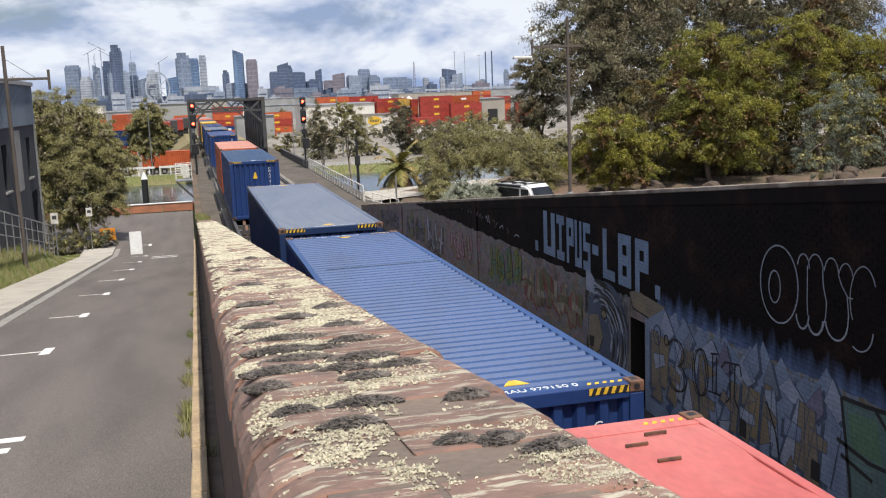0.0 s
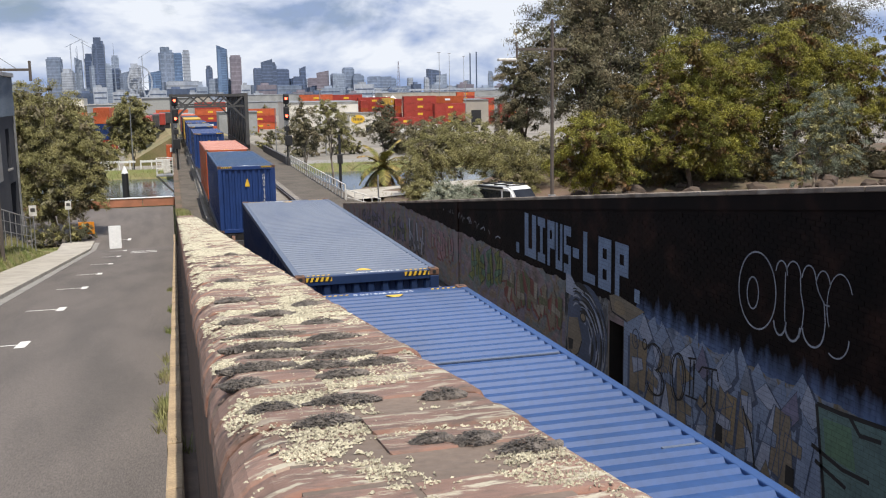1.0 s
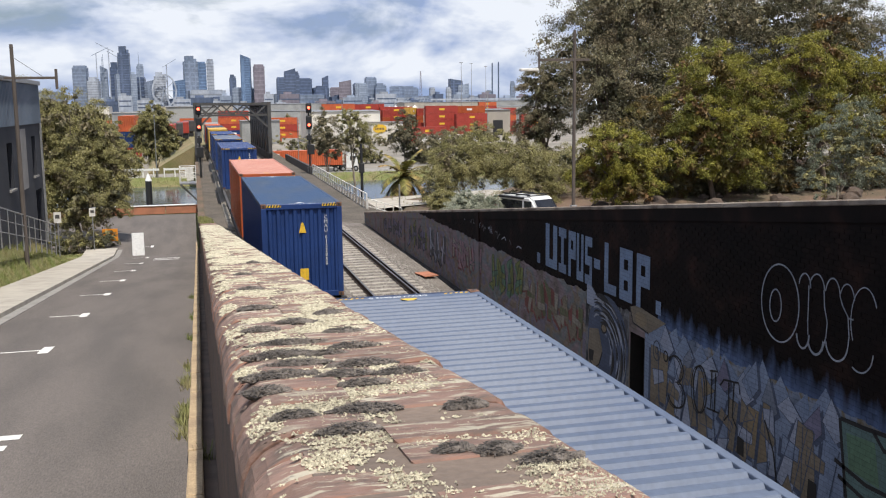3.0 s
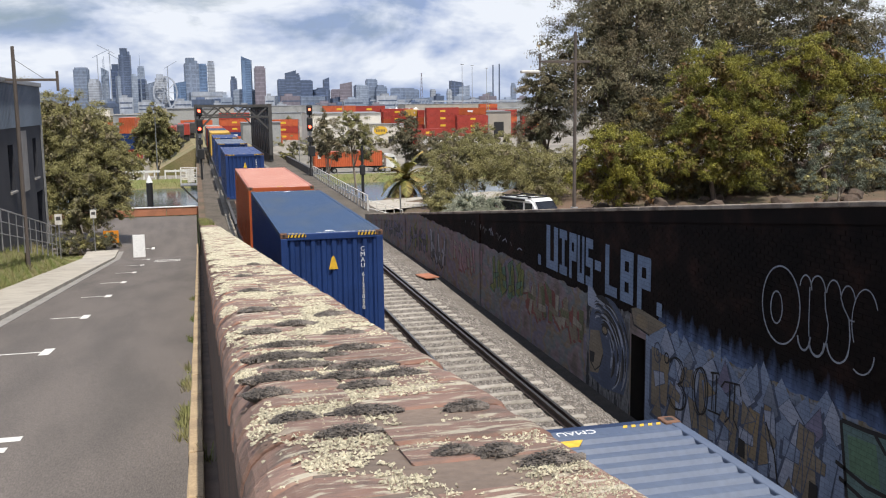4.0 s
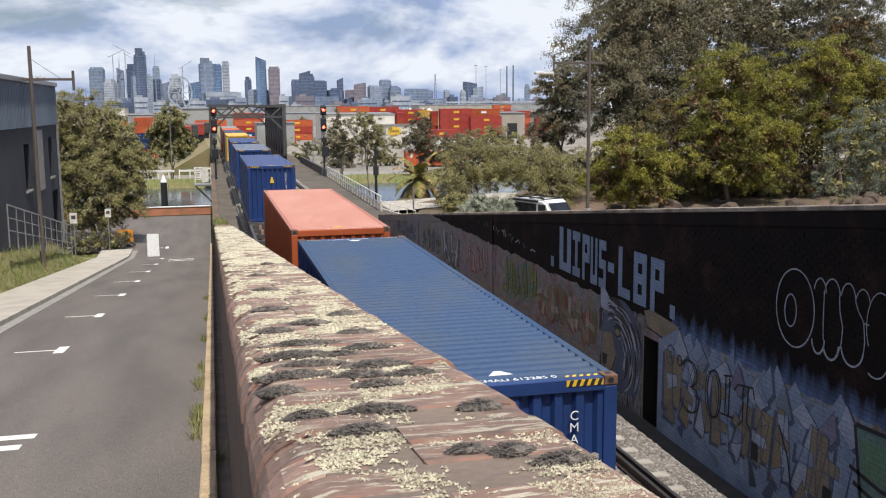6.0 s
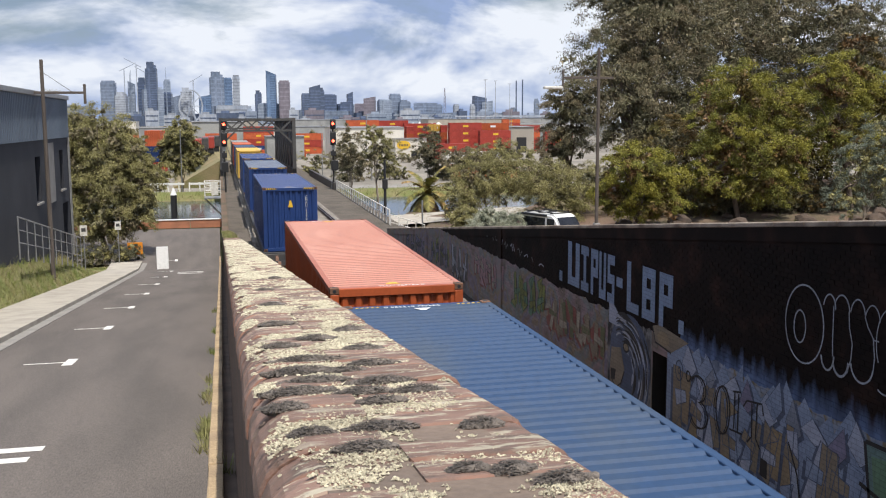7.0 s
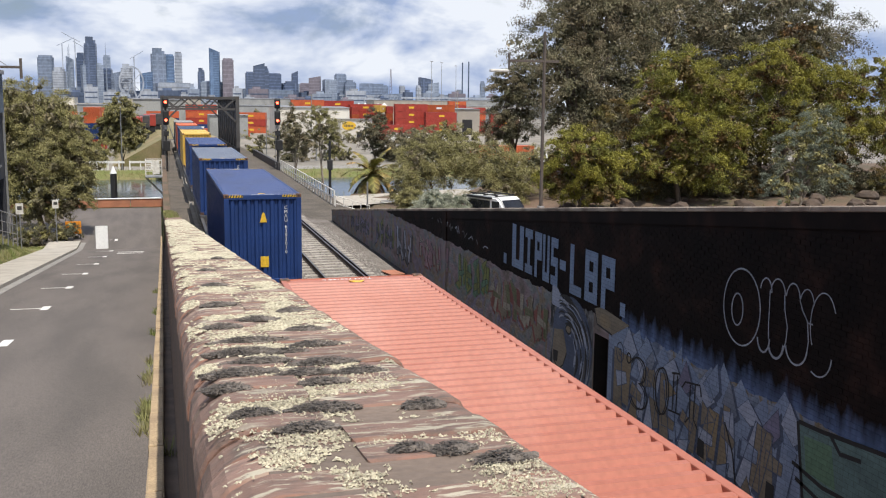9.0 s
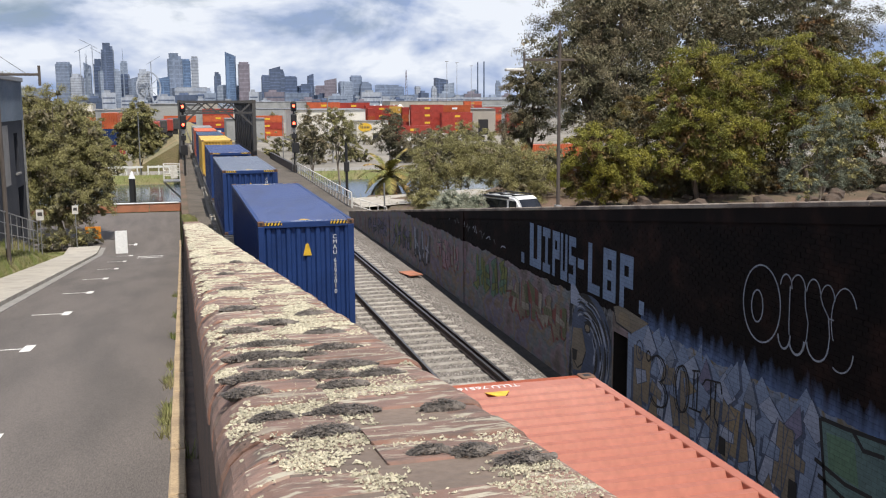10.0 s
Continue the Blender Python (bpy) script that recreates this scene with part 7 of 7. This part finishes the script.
def stack(colour, x, y, z, rz=0.0):
    if colour not in PROTO:
        PROTO[colour] = yard_container(colour, KIND[colour])
        PROTO[colour].matrix_basis = pose(x, y, z, 0, 0, rz)
    else:
        copy_thing(PROTO[colour], pose(x, y, z, 0, 0, rz))


rr = random.Random(9)
for x, y, base, n, turn, cols in ((49.6, 345, -6.2, 5, 1, ("vermilion", "orange_dark")), (61.0, 346, -6.4, 5, -1, ("red", "vermilion")), (70.8, 342, -4.9, 4, 2, ("red", "orange_dark", "red", "red")), (66.0, 338, -6.0, 4, 84, ("orange_dark", "red")),
                                  (85.4, 330, -4.7, 4, 0, ("red",)), (97.6, 336, -4.9, 4, -2, ("red", "orange_dark")), (95.4, 325, -5.0, 3, 4, ("red",)), (75.0, 338, -6.0, 3, 66, ("red", "vermilion", "orange_dark")), (79.5, 340, -5.6, 4, 80, ("orange_dark", "red")),
                                  (71.2, 280, -6.0, 1, 3, ("white",)), (69.4, 286, -6.0, 2, 8, ("red", "red")), (81.0, 288, -6.0, 1, -6, ("white",)), (20, 320, -5.9, 1, 3, ("orange_dark",)), (8, 330, -5.9, 1, 0, ("vermilion",)), (30, 360, -5.9, 3, 2, ("vermilion", "red")),
                                  (118, 360, -5.9, 4, 1, ("red", "red", "vermilion")), (133, 362, -5.9, 3, 1, ("red",)), (185, 600, -5.9, 5, 0, ("vermilion", "red")), (-2, 380, -5.9, 3, 0, ("red", "blue", "vermilion")), (13, 390, -5.9, 4, 0, ("blue", "red", "vermilion", "red")),
                                  (-38, 360, -5.9, 3, 0, ("vermilion", "red")), (-64, 380, -5.9, 4, 2, ("red", "blue", "vermilion"))):
    for k in range(n):
        stack(cols[k % len(cols)], x, y, base + 2.62 * k, turn + rr.uniform(-1, 1))
stack("yellow", 75.2, 336, 2.6, 66)
for z, c in ((-5.3, "white"), (-2.68, "red"), (-0.06, "blue"), (2.56, "vermilion")):
    stack(c, -13.6, 156.5, z, 88)


def shed(x0, x1, y0, y1, z0, z1, material, label, door=None):
    s = thing("warehouse", pose(0, 0, 0), label, "warehouse")
    part("wall", bx(x0, y0, z0, x1, y0 + 0.3, z1), material, s)
    part("wall", bx(x0, y1 - 0.3, z0, x1, y1, z1), material, s)
    part("wall", bx(x0, y0 + 0.3, z0, x0 + 0.3, y1 - 0.3, z1), material, s)
    part("wall", bx(x1 - 0.3, y0 + 0.3, z0, x1, y1 - 0.3, z1), material, s)
    b2 = bmesh.new()
    prism(b2, [(x0 - 0.4, y0 - 0.4, z1 + 0.003), (x0 - 0.4, y1 + 0.4, z1 + 0.003), (x0 - 0.4, (y0 + y1) / 2, z1 + (y1 - y0) * 0.012)], (x1 - x0 + 0.8, 0, 0))
    part("roof", b2, M["galv"], s, "grey sheet roof")
    if door:
        part("door", bx(door[0], y0 - 0.05, z0, door[1], y0 - 0.01, door[2]), M["black"], s, "dark open loading door")
    return s


M["shed_white"] = mat("cream_shed_cladding", (0.70, 0.66, 0.58), 0.7, second=(0.6, 0.56, 0.5), scale=0.2, fine=8)
M["shed_beige"] = mat("beige_shed_cladding", (0.40, 0.36, 0.30), 0.8, second=(0.33, 0.30, 0.26), scale=0.2)
M["shed_grey"] = mat("grey_shed_cladding", (0.32, 0.325, 0.32), 0.8, second=(0.22, 0.225, 0.225), scale=0.12, fine=2)
shed(34, 57, 300, 330, -6, 4.4, M["shed_white"], "large cream warehouse in the freight yard")
sw = shed(52.6, 63, 292, 299.5, -6, 0.9, M["shed_white"], "low white office with a yellow sign", (57.8, 60.2, -3.2))
b2 = bmesh.new(); cyl(b2, (55.3, 291.95, -1.25), (55.3, 291.85, -1.25), 1.4, n=24)
for v in b2.verts:
    v.co.x = 55.3 + (v.co.x - 55.3) * 1.6
sgn = part("sign_disc", b2, M["stripe_yellow"], sw, "yellow oval company sign")
for k in range(6):
    part("sign_bar", bx(53.8 + 0.52 * k, 291.8, -1.6, 54.1 + 0.52 * k, 291.845, -0.9), M["steel_dark"], sgn)
shed(96, 116, 342, 370, -6, 4.0, M["shed_beige"], "beige warehouse with dark doorway", (109.0, 113.0, 0.0))
shed(12, 24, 300, 315, -6, 1.8, M["shed_grey"], "grey shed beside the railway")
shed(-14, 8, 420, 440, -6, 6.5, M["shed_grey"], "long low grey shed beyond the yard")
for x, y, w, d, h, mt, lb in ((-150, 520, 60, 30, 9, "shed_grey", "long grey shed in the freight district"), (-84, 560, 46, 30, 8, "shed_white", "white shed in the freight district"), (-30, 600, 40, 24, 9, "shed_grey", "grey shed with pale roof"), (22, 560, 36, 26, 8, "shed_white", "white shed with pale roof"),
                              (66, 640, 40, 26, 9, "shed_grey", "grey shed behind the container stacks"), (118, 560, 34, 26, 9, "shed_beige", "beige shed behind the container stacks"), (160, 480, 30, 26, 9, "shed_grey", "long grey industrial shed by the yard"), (215, 640, 60, 30, 10, "shed_white", "long white industrial shed by the yard"), (290, 700, 70, 30, 10, "shed_grey", "long grey industrial shed"),
                              (-120, 900, 90, 40, 13, "shed_white", "large pale warehouse in the distance"), (0, 950, 70, 40, 13, "shed_beige", "large beige warehouse in the distance"), (95, 980, 70, 40, 14, "shed_grey", "large grey warehouse in the distance"), (260, 1000, 90, 40, 14, "shed_beige", "large beige warehouse beyond the yard"), (400, 1100, 120, 40, 15, "shed_grey", "long low warehouse beyond the yard")):
    shed(x - w / 2, x + w / 2, y, y + d, -6, -6 + h, M[mt], lb)
for k in range(4):
    gw = thing("goods_wagon", pose(-9.0 + 1.2 * k, 175 + 14 * k, 0), "dark goods wagon standing on the siding", "wagon", "wagons on the siding")
    part("body", bx(0, 0, 0.75, 2.6, 12, 3.2, bevel=0.1), M["steel_dark"] if k % 2 else PAINT["red"], gw)
    part("underframe", bx(0.2, 0.2, -0.42, 2.4, 11.8, 0.75), M["black"], gw)
for k in range(9):
    tn = thing("tent", pose(154 + 6.2 * k, 900, -6), "white peaked tent roof in the distance", "tent", "white tents")
    b2 = bmesh.new(); bmesh.ops.create_cone(b2, cap_ends=True, segments=4, radius1=4.2, radius2=0.15, depth=3.4, matrix=Matrix.Translation((0, 0, 8.6 + (k % 3) * 0.5)) @ Matrix.Rotation(math.pi / 4, 4, "Z"))
    part("roof", b2, M["white_paint"], tn)
    part("base", bx(-2.9, -2.9, 0, 2.9, 2.9, 6.88), M["shed_white"], tn)
far_r = np.random.default_rng(70)
far_lobes = []
for _ in range(90):
    yy = far_r.uniform(420, 1500)
    far_lobes.append((far_r.uniform(-0.22, 0.5) * yy, yy, -3.5, far_r.uniform(5, 13), 4, far_r.uniform(3.0, 5.5)))
tagged(blades("far_trees", leaf_cloud(far_r, far_lobes, 1400, 26, 1.6, slim=0.8), LEAF["olive"]), "olive green trees scattered through the distant suburbs", "trees", kind="stuff")
# light masts in the yard
for x, y, h in ((37, 250, 13), (88, 280, 15), (118, 420, 30), (140, 480, 32), (160, 520, 32), (26, 170, 8)):
    lp = thing("light_mast", pose(x, y, -5), "slim grey yard lighting mast", "lamp post", "yard light masts")
    b2 = bmesh.new(); cyl(b2, (0, 0, 0), (0, 0, h), 0.16, 0.1, n=8); part("mast", b2, M["galv"], lp)
    part("lamp_head", bx(-0.8, -0.15, h, 0.8, 0.15, h + 0.25), M["galv"], lp)

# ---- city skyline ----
# facade colours lean to blue-grey: distance haze is mixed into them
def hazed_tower_mat(name, c, d=None):
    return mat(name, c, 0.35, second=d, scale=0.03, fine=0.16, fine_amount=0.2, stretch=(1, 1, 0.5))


TM = {"g": hazed_tower_mat("hazed_grey_glass_tower", (0.185, 0.225, 0.30), (0.14, 0.18, 0.245)), "d": hazed_tower_mat("hazed_dark_glass_tower", (0.085, 0.112, 0.175), (0.065, 0.09, 0.145)), "b": hazed_tower_mat("hazed_blue_glass_tower", (0.115, 0.175, 0.28), (0.085, 0.13, 0.22)),
      "w": hazed_tower_mat("hazed_white_concrete_tower", (0.40, 0.43, 0.48), (0.28, 0.32, 0.39)), "t": hazed_tower_mat("hazed_brown_tower", (0.20, 0.18, 0.21), (0.15, 0.14, 0.17)), "l": hazed_tower_mat("hazed_light_grey_tower", (0.26, 0.305, 0.38), (0.19, 0.235, 0.31))}
TRIM = {k: hazed_tower_mat("hazed_facade_bands_" + k, tuple(v * f for v in c)) for k, c, f in (("g", (0.185, 0.225, 0.30), 1.3), ("d", (0.085, 0.112, 0.175), 1.5), ("b", (0.115, 0.175, 0.28), 1.4), ("w", (0.40, 0.43, 0.48), 0.7), ("t", (0.20, 0.18, 0.21), 1.25), ("l", (0.26, 0.305, 0.38), 1.25))}
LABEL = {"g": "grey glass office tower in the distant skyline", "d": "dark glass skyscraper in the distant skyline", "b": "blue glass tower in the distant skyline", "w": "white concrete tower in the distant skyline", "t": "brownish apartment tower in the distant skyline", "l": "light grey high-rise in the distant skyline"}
CENTRE = [(-308, 38, 125, "g"), (-272, 31, 92, "w"), (-247, 19, 126, "l"), (-218, 29, 138, "d"), (-187, 31, 179, "d"), (-186, 56, 113, "l"), (-148, 20, 132, "l"), (-147, 25, 94, "d"), (-122, 27, 85, "g"), (-91, 33, 106, "w"), (-35, 40, 87, "b"), (-3, 39, 155, "g"), (27, 31, 138, "b"), (55, 20, 147, "w"), (118, 20, 99, "d"), (155, 28, 156, "b"), (193, 32, 127, "t"), (149, 63, 61, "l"), (257, 25, 90, "d"), (285, 32, 116, "d"), (307, 14, 107, "d"), (334, 53, 89, "d"), (375, 26, 64, "d")]
EAST = [(389, 43, 65, "d"), (403, 17, 97, "d"), (435, 42, 60, "t"), (452, 35, 80, "t"), (501, 39, 72, "l"), (543, 34, 91, "g"), (569, 34, 71, "g"), (608, 45, 61, "g"), (659, 54, 61, "g"), (740, 16, 57, "w"), (774, 15, 57, "w"), (807, 39, 83, "d"), (830, 33, 68, "l"), (929, 23, 47, "l"), (1000, 15, 75, "g"), (36, 106, 55, "w"), (-228, 64, 37, "g"), (-60, 60, 30, "d"), (330, 130, 38, "g"), (470, 120, 36, "d"), (90, 70, 34, "d"), (700, 80, 32, "g"), (230, 60, 42, "g"), (-400, 90, 55, "g"), (880, 70, 30, "g")]
rr = random.Random(4)
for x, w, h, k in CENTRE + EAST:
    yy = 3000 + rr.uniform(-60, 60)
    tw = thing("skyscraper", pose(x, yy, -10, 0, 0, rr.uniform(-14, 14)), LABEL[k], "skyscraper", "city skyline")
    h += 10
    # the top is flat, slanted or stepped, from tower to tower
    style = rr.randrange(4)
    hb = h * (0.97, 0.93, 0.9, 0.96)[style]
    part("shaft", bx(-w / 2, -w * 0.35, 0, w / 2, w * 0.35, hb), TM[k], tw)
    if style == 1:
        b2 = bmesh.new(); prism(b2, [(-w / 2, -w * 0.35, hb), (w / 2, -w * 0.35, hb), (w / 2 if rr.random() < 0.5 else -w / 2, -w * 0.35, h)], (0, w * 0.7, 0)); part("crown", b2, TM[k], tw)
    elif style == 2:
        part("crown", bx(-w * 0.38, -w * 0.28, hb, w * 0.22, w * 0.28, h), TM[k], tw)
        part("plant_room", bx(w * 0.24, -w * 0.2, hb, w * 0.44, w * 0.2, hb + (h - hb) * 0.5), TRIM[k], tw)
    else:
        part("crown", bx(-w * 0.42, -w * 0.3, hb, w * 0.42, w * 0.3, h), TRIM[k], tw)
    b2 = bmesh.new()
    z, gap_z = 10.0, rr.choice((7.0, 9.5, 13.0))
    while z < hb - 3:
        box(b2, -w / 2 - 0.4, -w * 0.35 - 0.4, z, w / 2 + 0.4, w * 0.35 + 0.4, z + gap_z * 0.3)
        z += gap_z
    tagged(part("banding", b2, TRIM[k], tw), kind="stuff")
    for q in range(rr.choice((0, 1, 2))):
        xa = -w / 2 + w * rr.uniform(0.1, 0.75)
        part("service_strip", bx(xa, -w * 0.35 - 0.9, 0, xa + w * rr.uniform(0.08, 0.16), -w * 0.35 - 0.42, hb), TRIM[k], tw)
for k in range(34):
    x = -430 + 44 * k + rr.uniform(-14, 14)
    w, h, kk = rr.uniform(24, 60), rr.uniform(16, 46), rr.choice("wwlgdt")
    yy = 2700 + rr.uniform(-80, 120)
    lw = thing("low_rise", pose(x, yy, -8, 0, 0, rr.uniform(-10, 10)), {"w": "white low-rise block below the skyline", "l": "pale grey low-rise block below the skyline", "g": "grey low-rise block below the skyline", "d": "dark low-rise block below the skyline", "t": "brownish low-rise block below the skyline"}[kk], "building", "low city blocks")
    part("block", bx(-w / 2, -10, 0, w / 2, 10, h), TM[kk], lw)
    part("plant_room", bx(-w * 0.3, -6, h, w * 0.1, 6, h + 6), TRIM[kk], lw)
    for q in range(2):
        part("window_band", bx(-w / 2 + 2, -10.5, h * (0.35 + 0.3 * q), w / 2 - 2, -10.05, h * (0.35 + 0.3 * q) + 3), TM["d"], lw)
for x, h, rz in ((-262, 160, 20), (-228, 172, 200), (-204, 150, 150), (-70, 128, 40)):
    cr = thing("tower_crane", pose(x, 2960, 0, 0, 0, rz), "thin tower crane over the distant city", "crane", "tower cranes")
    part("mast", bx(-1.1, -1.1, 0, 1.1, 1.1, h), TM["w"], cr)
    b2 = bmesh.new(); beam(b2, (-14, 0, h - 8), (34, 0, h + 16), 1.6, 1.6); part("jib", b2, TM["w"], cr)
for x, h in ((-247, 158), (-148, 165), (-250, 150)):
    an = thing("antenna", pose(x, 2990, -12), "thin spire on a distant tower", "antenna", "tower spires")
    b2 = bmesh.new(); cyl(b2, (0, 0, 0), (0, 0, h + 12), 2.6, 0.5, n=6); part("mast", b2, TM["l"], an)
for x, h in ((931, 132), (952, 135)):
    an = thing("chimney", pose(x, 3000, -12), "tall dark slender chimney stack", "chimney", "power station stacks")
    b2 = bmesh.new(); cyl(b2, (0, 0, 0), (0, 0, h + 12), 2.6, 2.0, n=8); part("shaft", b2, TM["d"], an)
an = thing("radio_mast", pose(696, 3000, 0), "lattice radio mast in the distance", "mast")
for s in (-1, 1):
    b2 = bmesh.new(); beam(b2, (s * 5, 0, 0), (s * 0.8, 0, 107), 1.2, 1.2); part("leg", b2, TM["t"], an)
for k in range(9):
    b2 = bmesh.new(); beam(b2, (-5 + k * 0.45, 0, 5 + 11 * k), (5 - k * 0.5, 0, 16 + 11 * k), 0.9, 0.9); part("brace", b2, TM["t"], an)
st = thing("stadium", pose(601, 2900, 0), "pale stadium roof with white arching struts", "stadium")
part("bowl", bx(-90, -30, -10, 90, 30, 12), TM["g"], st)
part("roof_beam", bx(-92, -32, 22, 85, -26, 25), TM["w"], st)
for k in range(17):
    b2 = bmesh.new(); beam(b2, (-88 + 10.5 * k, -31, 6), (-80 + 10.5 * k, -31, 23), 1.6, 1.6); part("strut", b2, TM["w"], st)
wh = thing("observation_wheel", pose(-79, 2950, 52), "white observation wheel in the distance", "ferris wheel")
for k in range(20):
    a, b = 2 * math.pi * k / 20, 2 * math.pi * (k + 1) / 20
    b2 = bmesh.new(); beam(b2, (33 * math.cos(a), 0, 46 * math.sin(a)), (33 * math.cos(b), 0, 46 * math.sin(b)), 4.5, 4.5); part("rim", b2, TM["w"], wh)
    if k % 2 == 0:
        b2 = bmesh.new(); beam(b2, (0, 0, 0), (33 * math.cos(a), 0, 46 * math.sin(a)), 1.8, 1.8); part("spoke", b2, TM["w"], wh)
for s in (-1, 1):
    b2 = bmesh.new(); beam(b2, (0, -3, 0), (s * 20, -3, -58), 4, 4); part("support", b2, TM["w"], wh)
hi = thing("elevated_road", pose(0, 0, 0), "distant elevated freeway on piers", "bridge")
part("deck", bx(560, 2300, 14, 1100, 2312, 18), TM["w"], hi)
for k in range(10):
    part("pier", bx(570 + 55 * k, 2302, -8, 574 + 55 * k, 2308, 14), TM["w"], hi)


# ---- truck on the road along the far bank ----
truck = thing("container_truck", pose(0, 155, 0), "white-cabbed truck hauling an orange-red container", "truck")
TL, TB = 12.19, -4.05
for s in (-1, 1):
    b2 = bmesh.new(); corrugated(b2, TL, lambda a, o, e: (a, s * (1.18 + o), TB if e == 0 else TB + 2.6), 36, 0.05); part("container_side", b2, PAINT["vermilion"], truck)
    b2 = bmesh.new(); corrugated(b2, 2.36, lambda a, o, e: (TL / 2 + s * (TL / 2 + o), -1.18 + a, TB if e == 0 else TB + 2.6), 8, 0.04); part("container_end", b2, PAINT["vermilion"], truck)
part("container_roof", bx(0, -1.22, TB + 2.58, TL, 1.22, TB + 2.66), PAINT["vermilion"], truck)
part("container_marking", bx(0.6, -1.26, TB + 1.5, 1.1, -1.245, TB + 2.2), M["white_paint"], truck)
part("chassis", bx(-0.1, -0.5, TB - 0.3, TL + 1.2, 0.5, TB - 0.01), M["steel_dark"], truck)
for x in (0.9, 2.2, 3.5, 11.0, 12.3, 14.6):
    for s in (-1, 1):
        b2 = bmesh.new(); cyl(b2, (x, s * 0.85, TB - 0.72), (x, s * 1.18, TB - 0.72), 0.5, n=16)
        w_ = part("wheel", b2, M["tyre"], truck)
        b2 = bmesh.new(); cyl(b2, (x, s * 1.18, TB - 0.72), (x, s * 1.2, TB - 0.72), 0.26, n=12); part("rim", b2, M["galv"], w_)
cp = [(TL + 0.7, TB - 0.6), (TL + 0.7, TB + 1.9), (TL + 1.2, TB + 2.2), (TL + 2.3, TB + 1.9), (TL + 2.75, TB + 0.8), (TL + 2.85, TB - 0.7)]
b2 = bmesh.new(); prism(b2, [(x, -1.15, z) for x, z in cp], (0, 2.3, 0)); bmesh.ops.bevel(b2, geom=b2.edges[:], offset=0.07, segments=2, affect="EDGES"); part("cab", b2, M["van_white"], truck)
part("cab_window", bx(TL + 1.4, -1.17, TB + 0.75, TL + 2.3, -1.153, TB + 1.5), M["glass_dark"], truck)
part("fuel_tank", bx(TL - 2.6, -1.1, TB - 0.9, TL - 1.6, -0.6, TB - 0.35, bevel=0.1), M["galv"], truck)
TRUCK_X0, TRUCK_V = -11.0, 7.1
far_road = structure(raw("road_far_bank", [(-80, 150, -5.25), (80, 150, -5.25), (80, 160, -5.25), (-80, 160, -5.25)], [(0, 1, 2, 3)], M["gutter"]), "pale road along the far bank", "road")
# scrub along the far bank and yard edge
for i, (x, y, w, h, lf) in enumerate([(22, 172, 4, 2.4, "olive"), (31, 176, 5, 3.0, "green"), (42, 170, 5, 2.6, "olive"), (55, 176, 6, 3.2, "green"), (68, 180, 6, 3.4, "olive"), (82, 178, 6, 3.2, "green"), (96, 178, 6, 3.6, "olive"), (-24, 170, 5, 4, "green"), (-36, 150, 6, 5, "green"), (-30, 120, 3, 2.2, "green"), (48, 130, 3, 2.4, "green"), (56, 128, 4, 3, "olive"), (112, 190, 7, 5, "dark"), (128, 190, 7, 5, "olive"), (16, 190, 2.2, 2.6, "green"), (-18, 205, 6, 5, "olive"), (22, 230, 7, 4.5, "green"), (34, 250, 8, 5, "olive"), (-28, 235, 8, 6, "green"), (48, 262, 8, 5, "green"), (62, 258, 8, 4.6, "olive"), (26, 205, 5, 3.2, "dark"), (-12, 260, 7, 5, "olive")]):
    z = land(x, y)
    tree("bank_scrub", "olive scrub bush at the edge of the yard", "shrub", (x, y, z), [(x - w * 0.3, y, z + h * 0.5, w * 0.6, 1.8, h * 0.55), (x + w * 0.35, y, z + h * 0.42, w * 0.5, 1.8, h * 0.48)], lf, 200 + i, 0.1, 40, 55, 0.32, "bark", "dark", group="bank scrub", dense=0.55)


def motions():
    for ob, x, y, z in TRAIN:
        walk(ob, [(t, pose(x, y + s, z)) for t, s in SHIFT])
    walk(truck, [(t, pose(TRUCK_X0 + TRUCK_V * t, 155, 0)) for t in range(0, 11)])


motions()
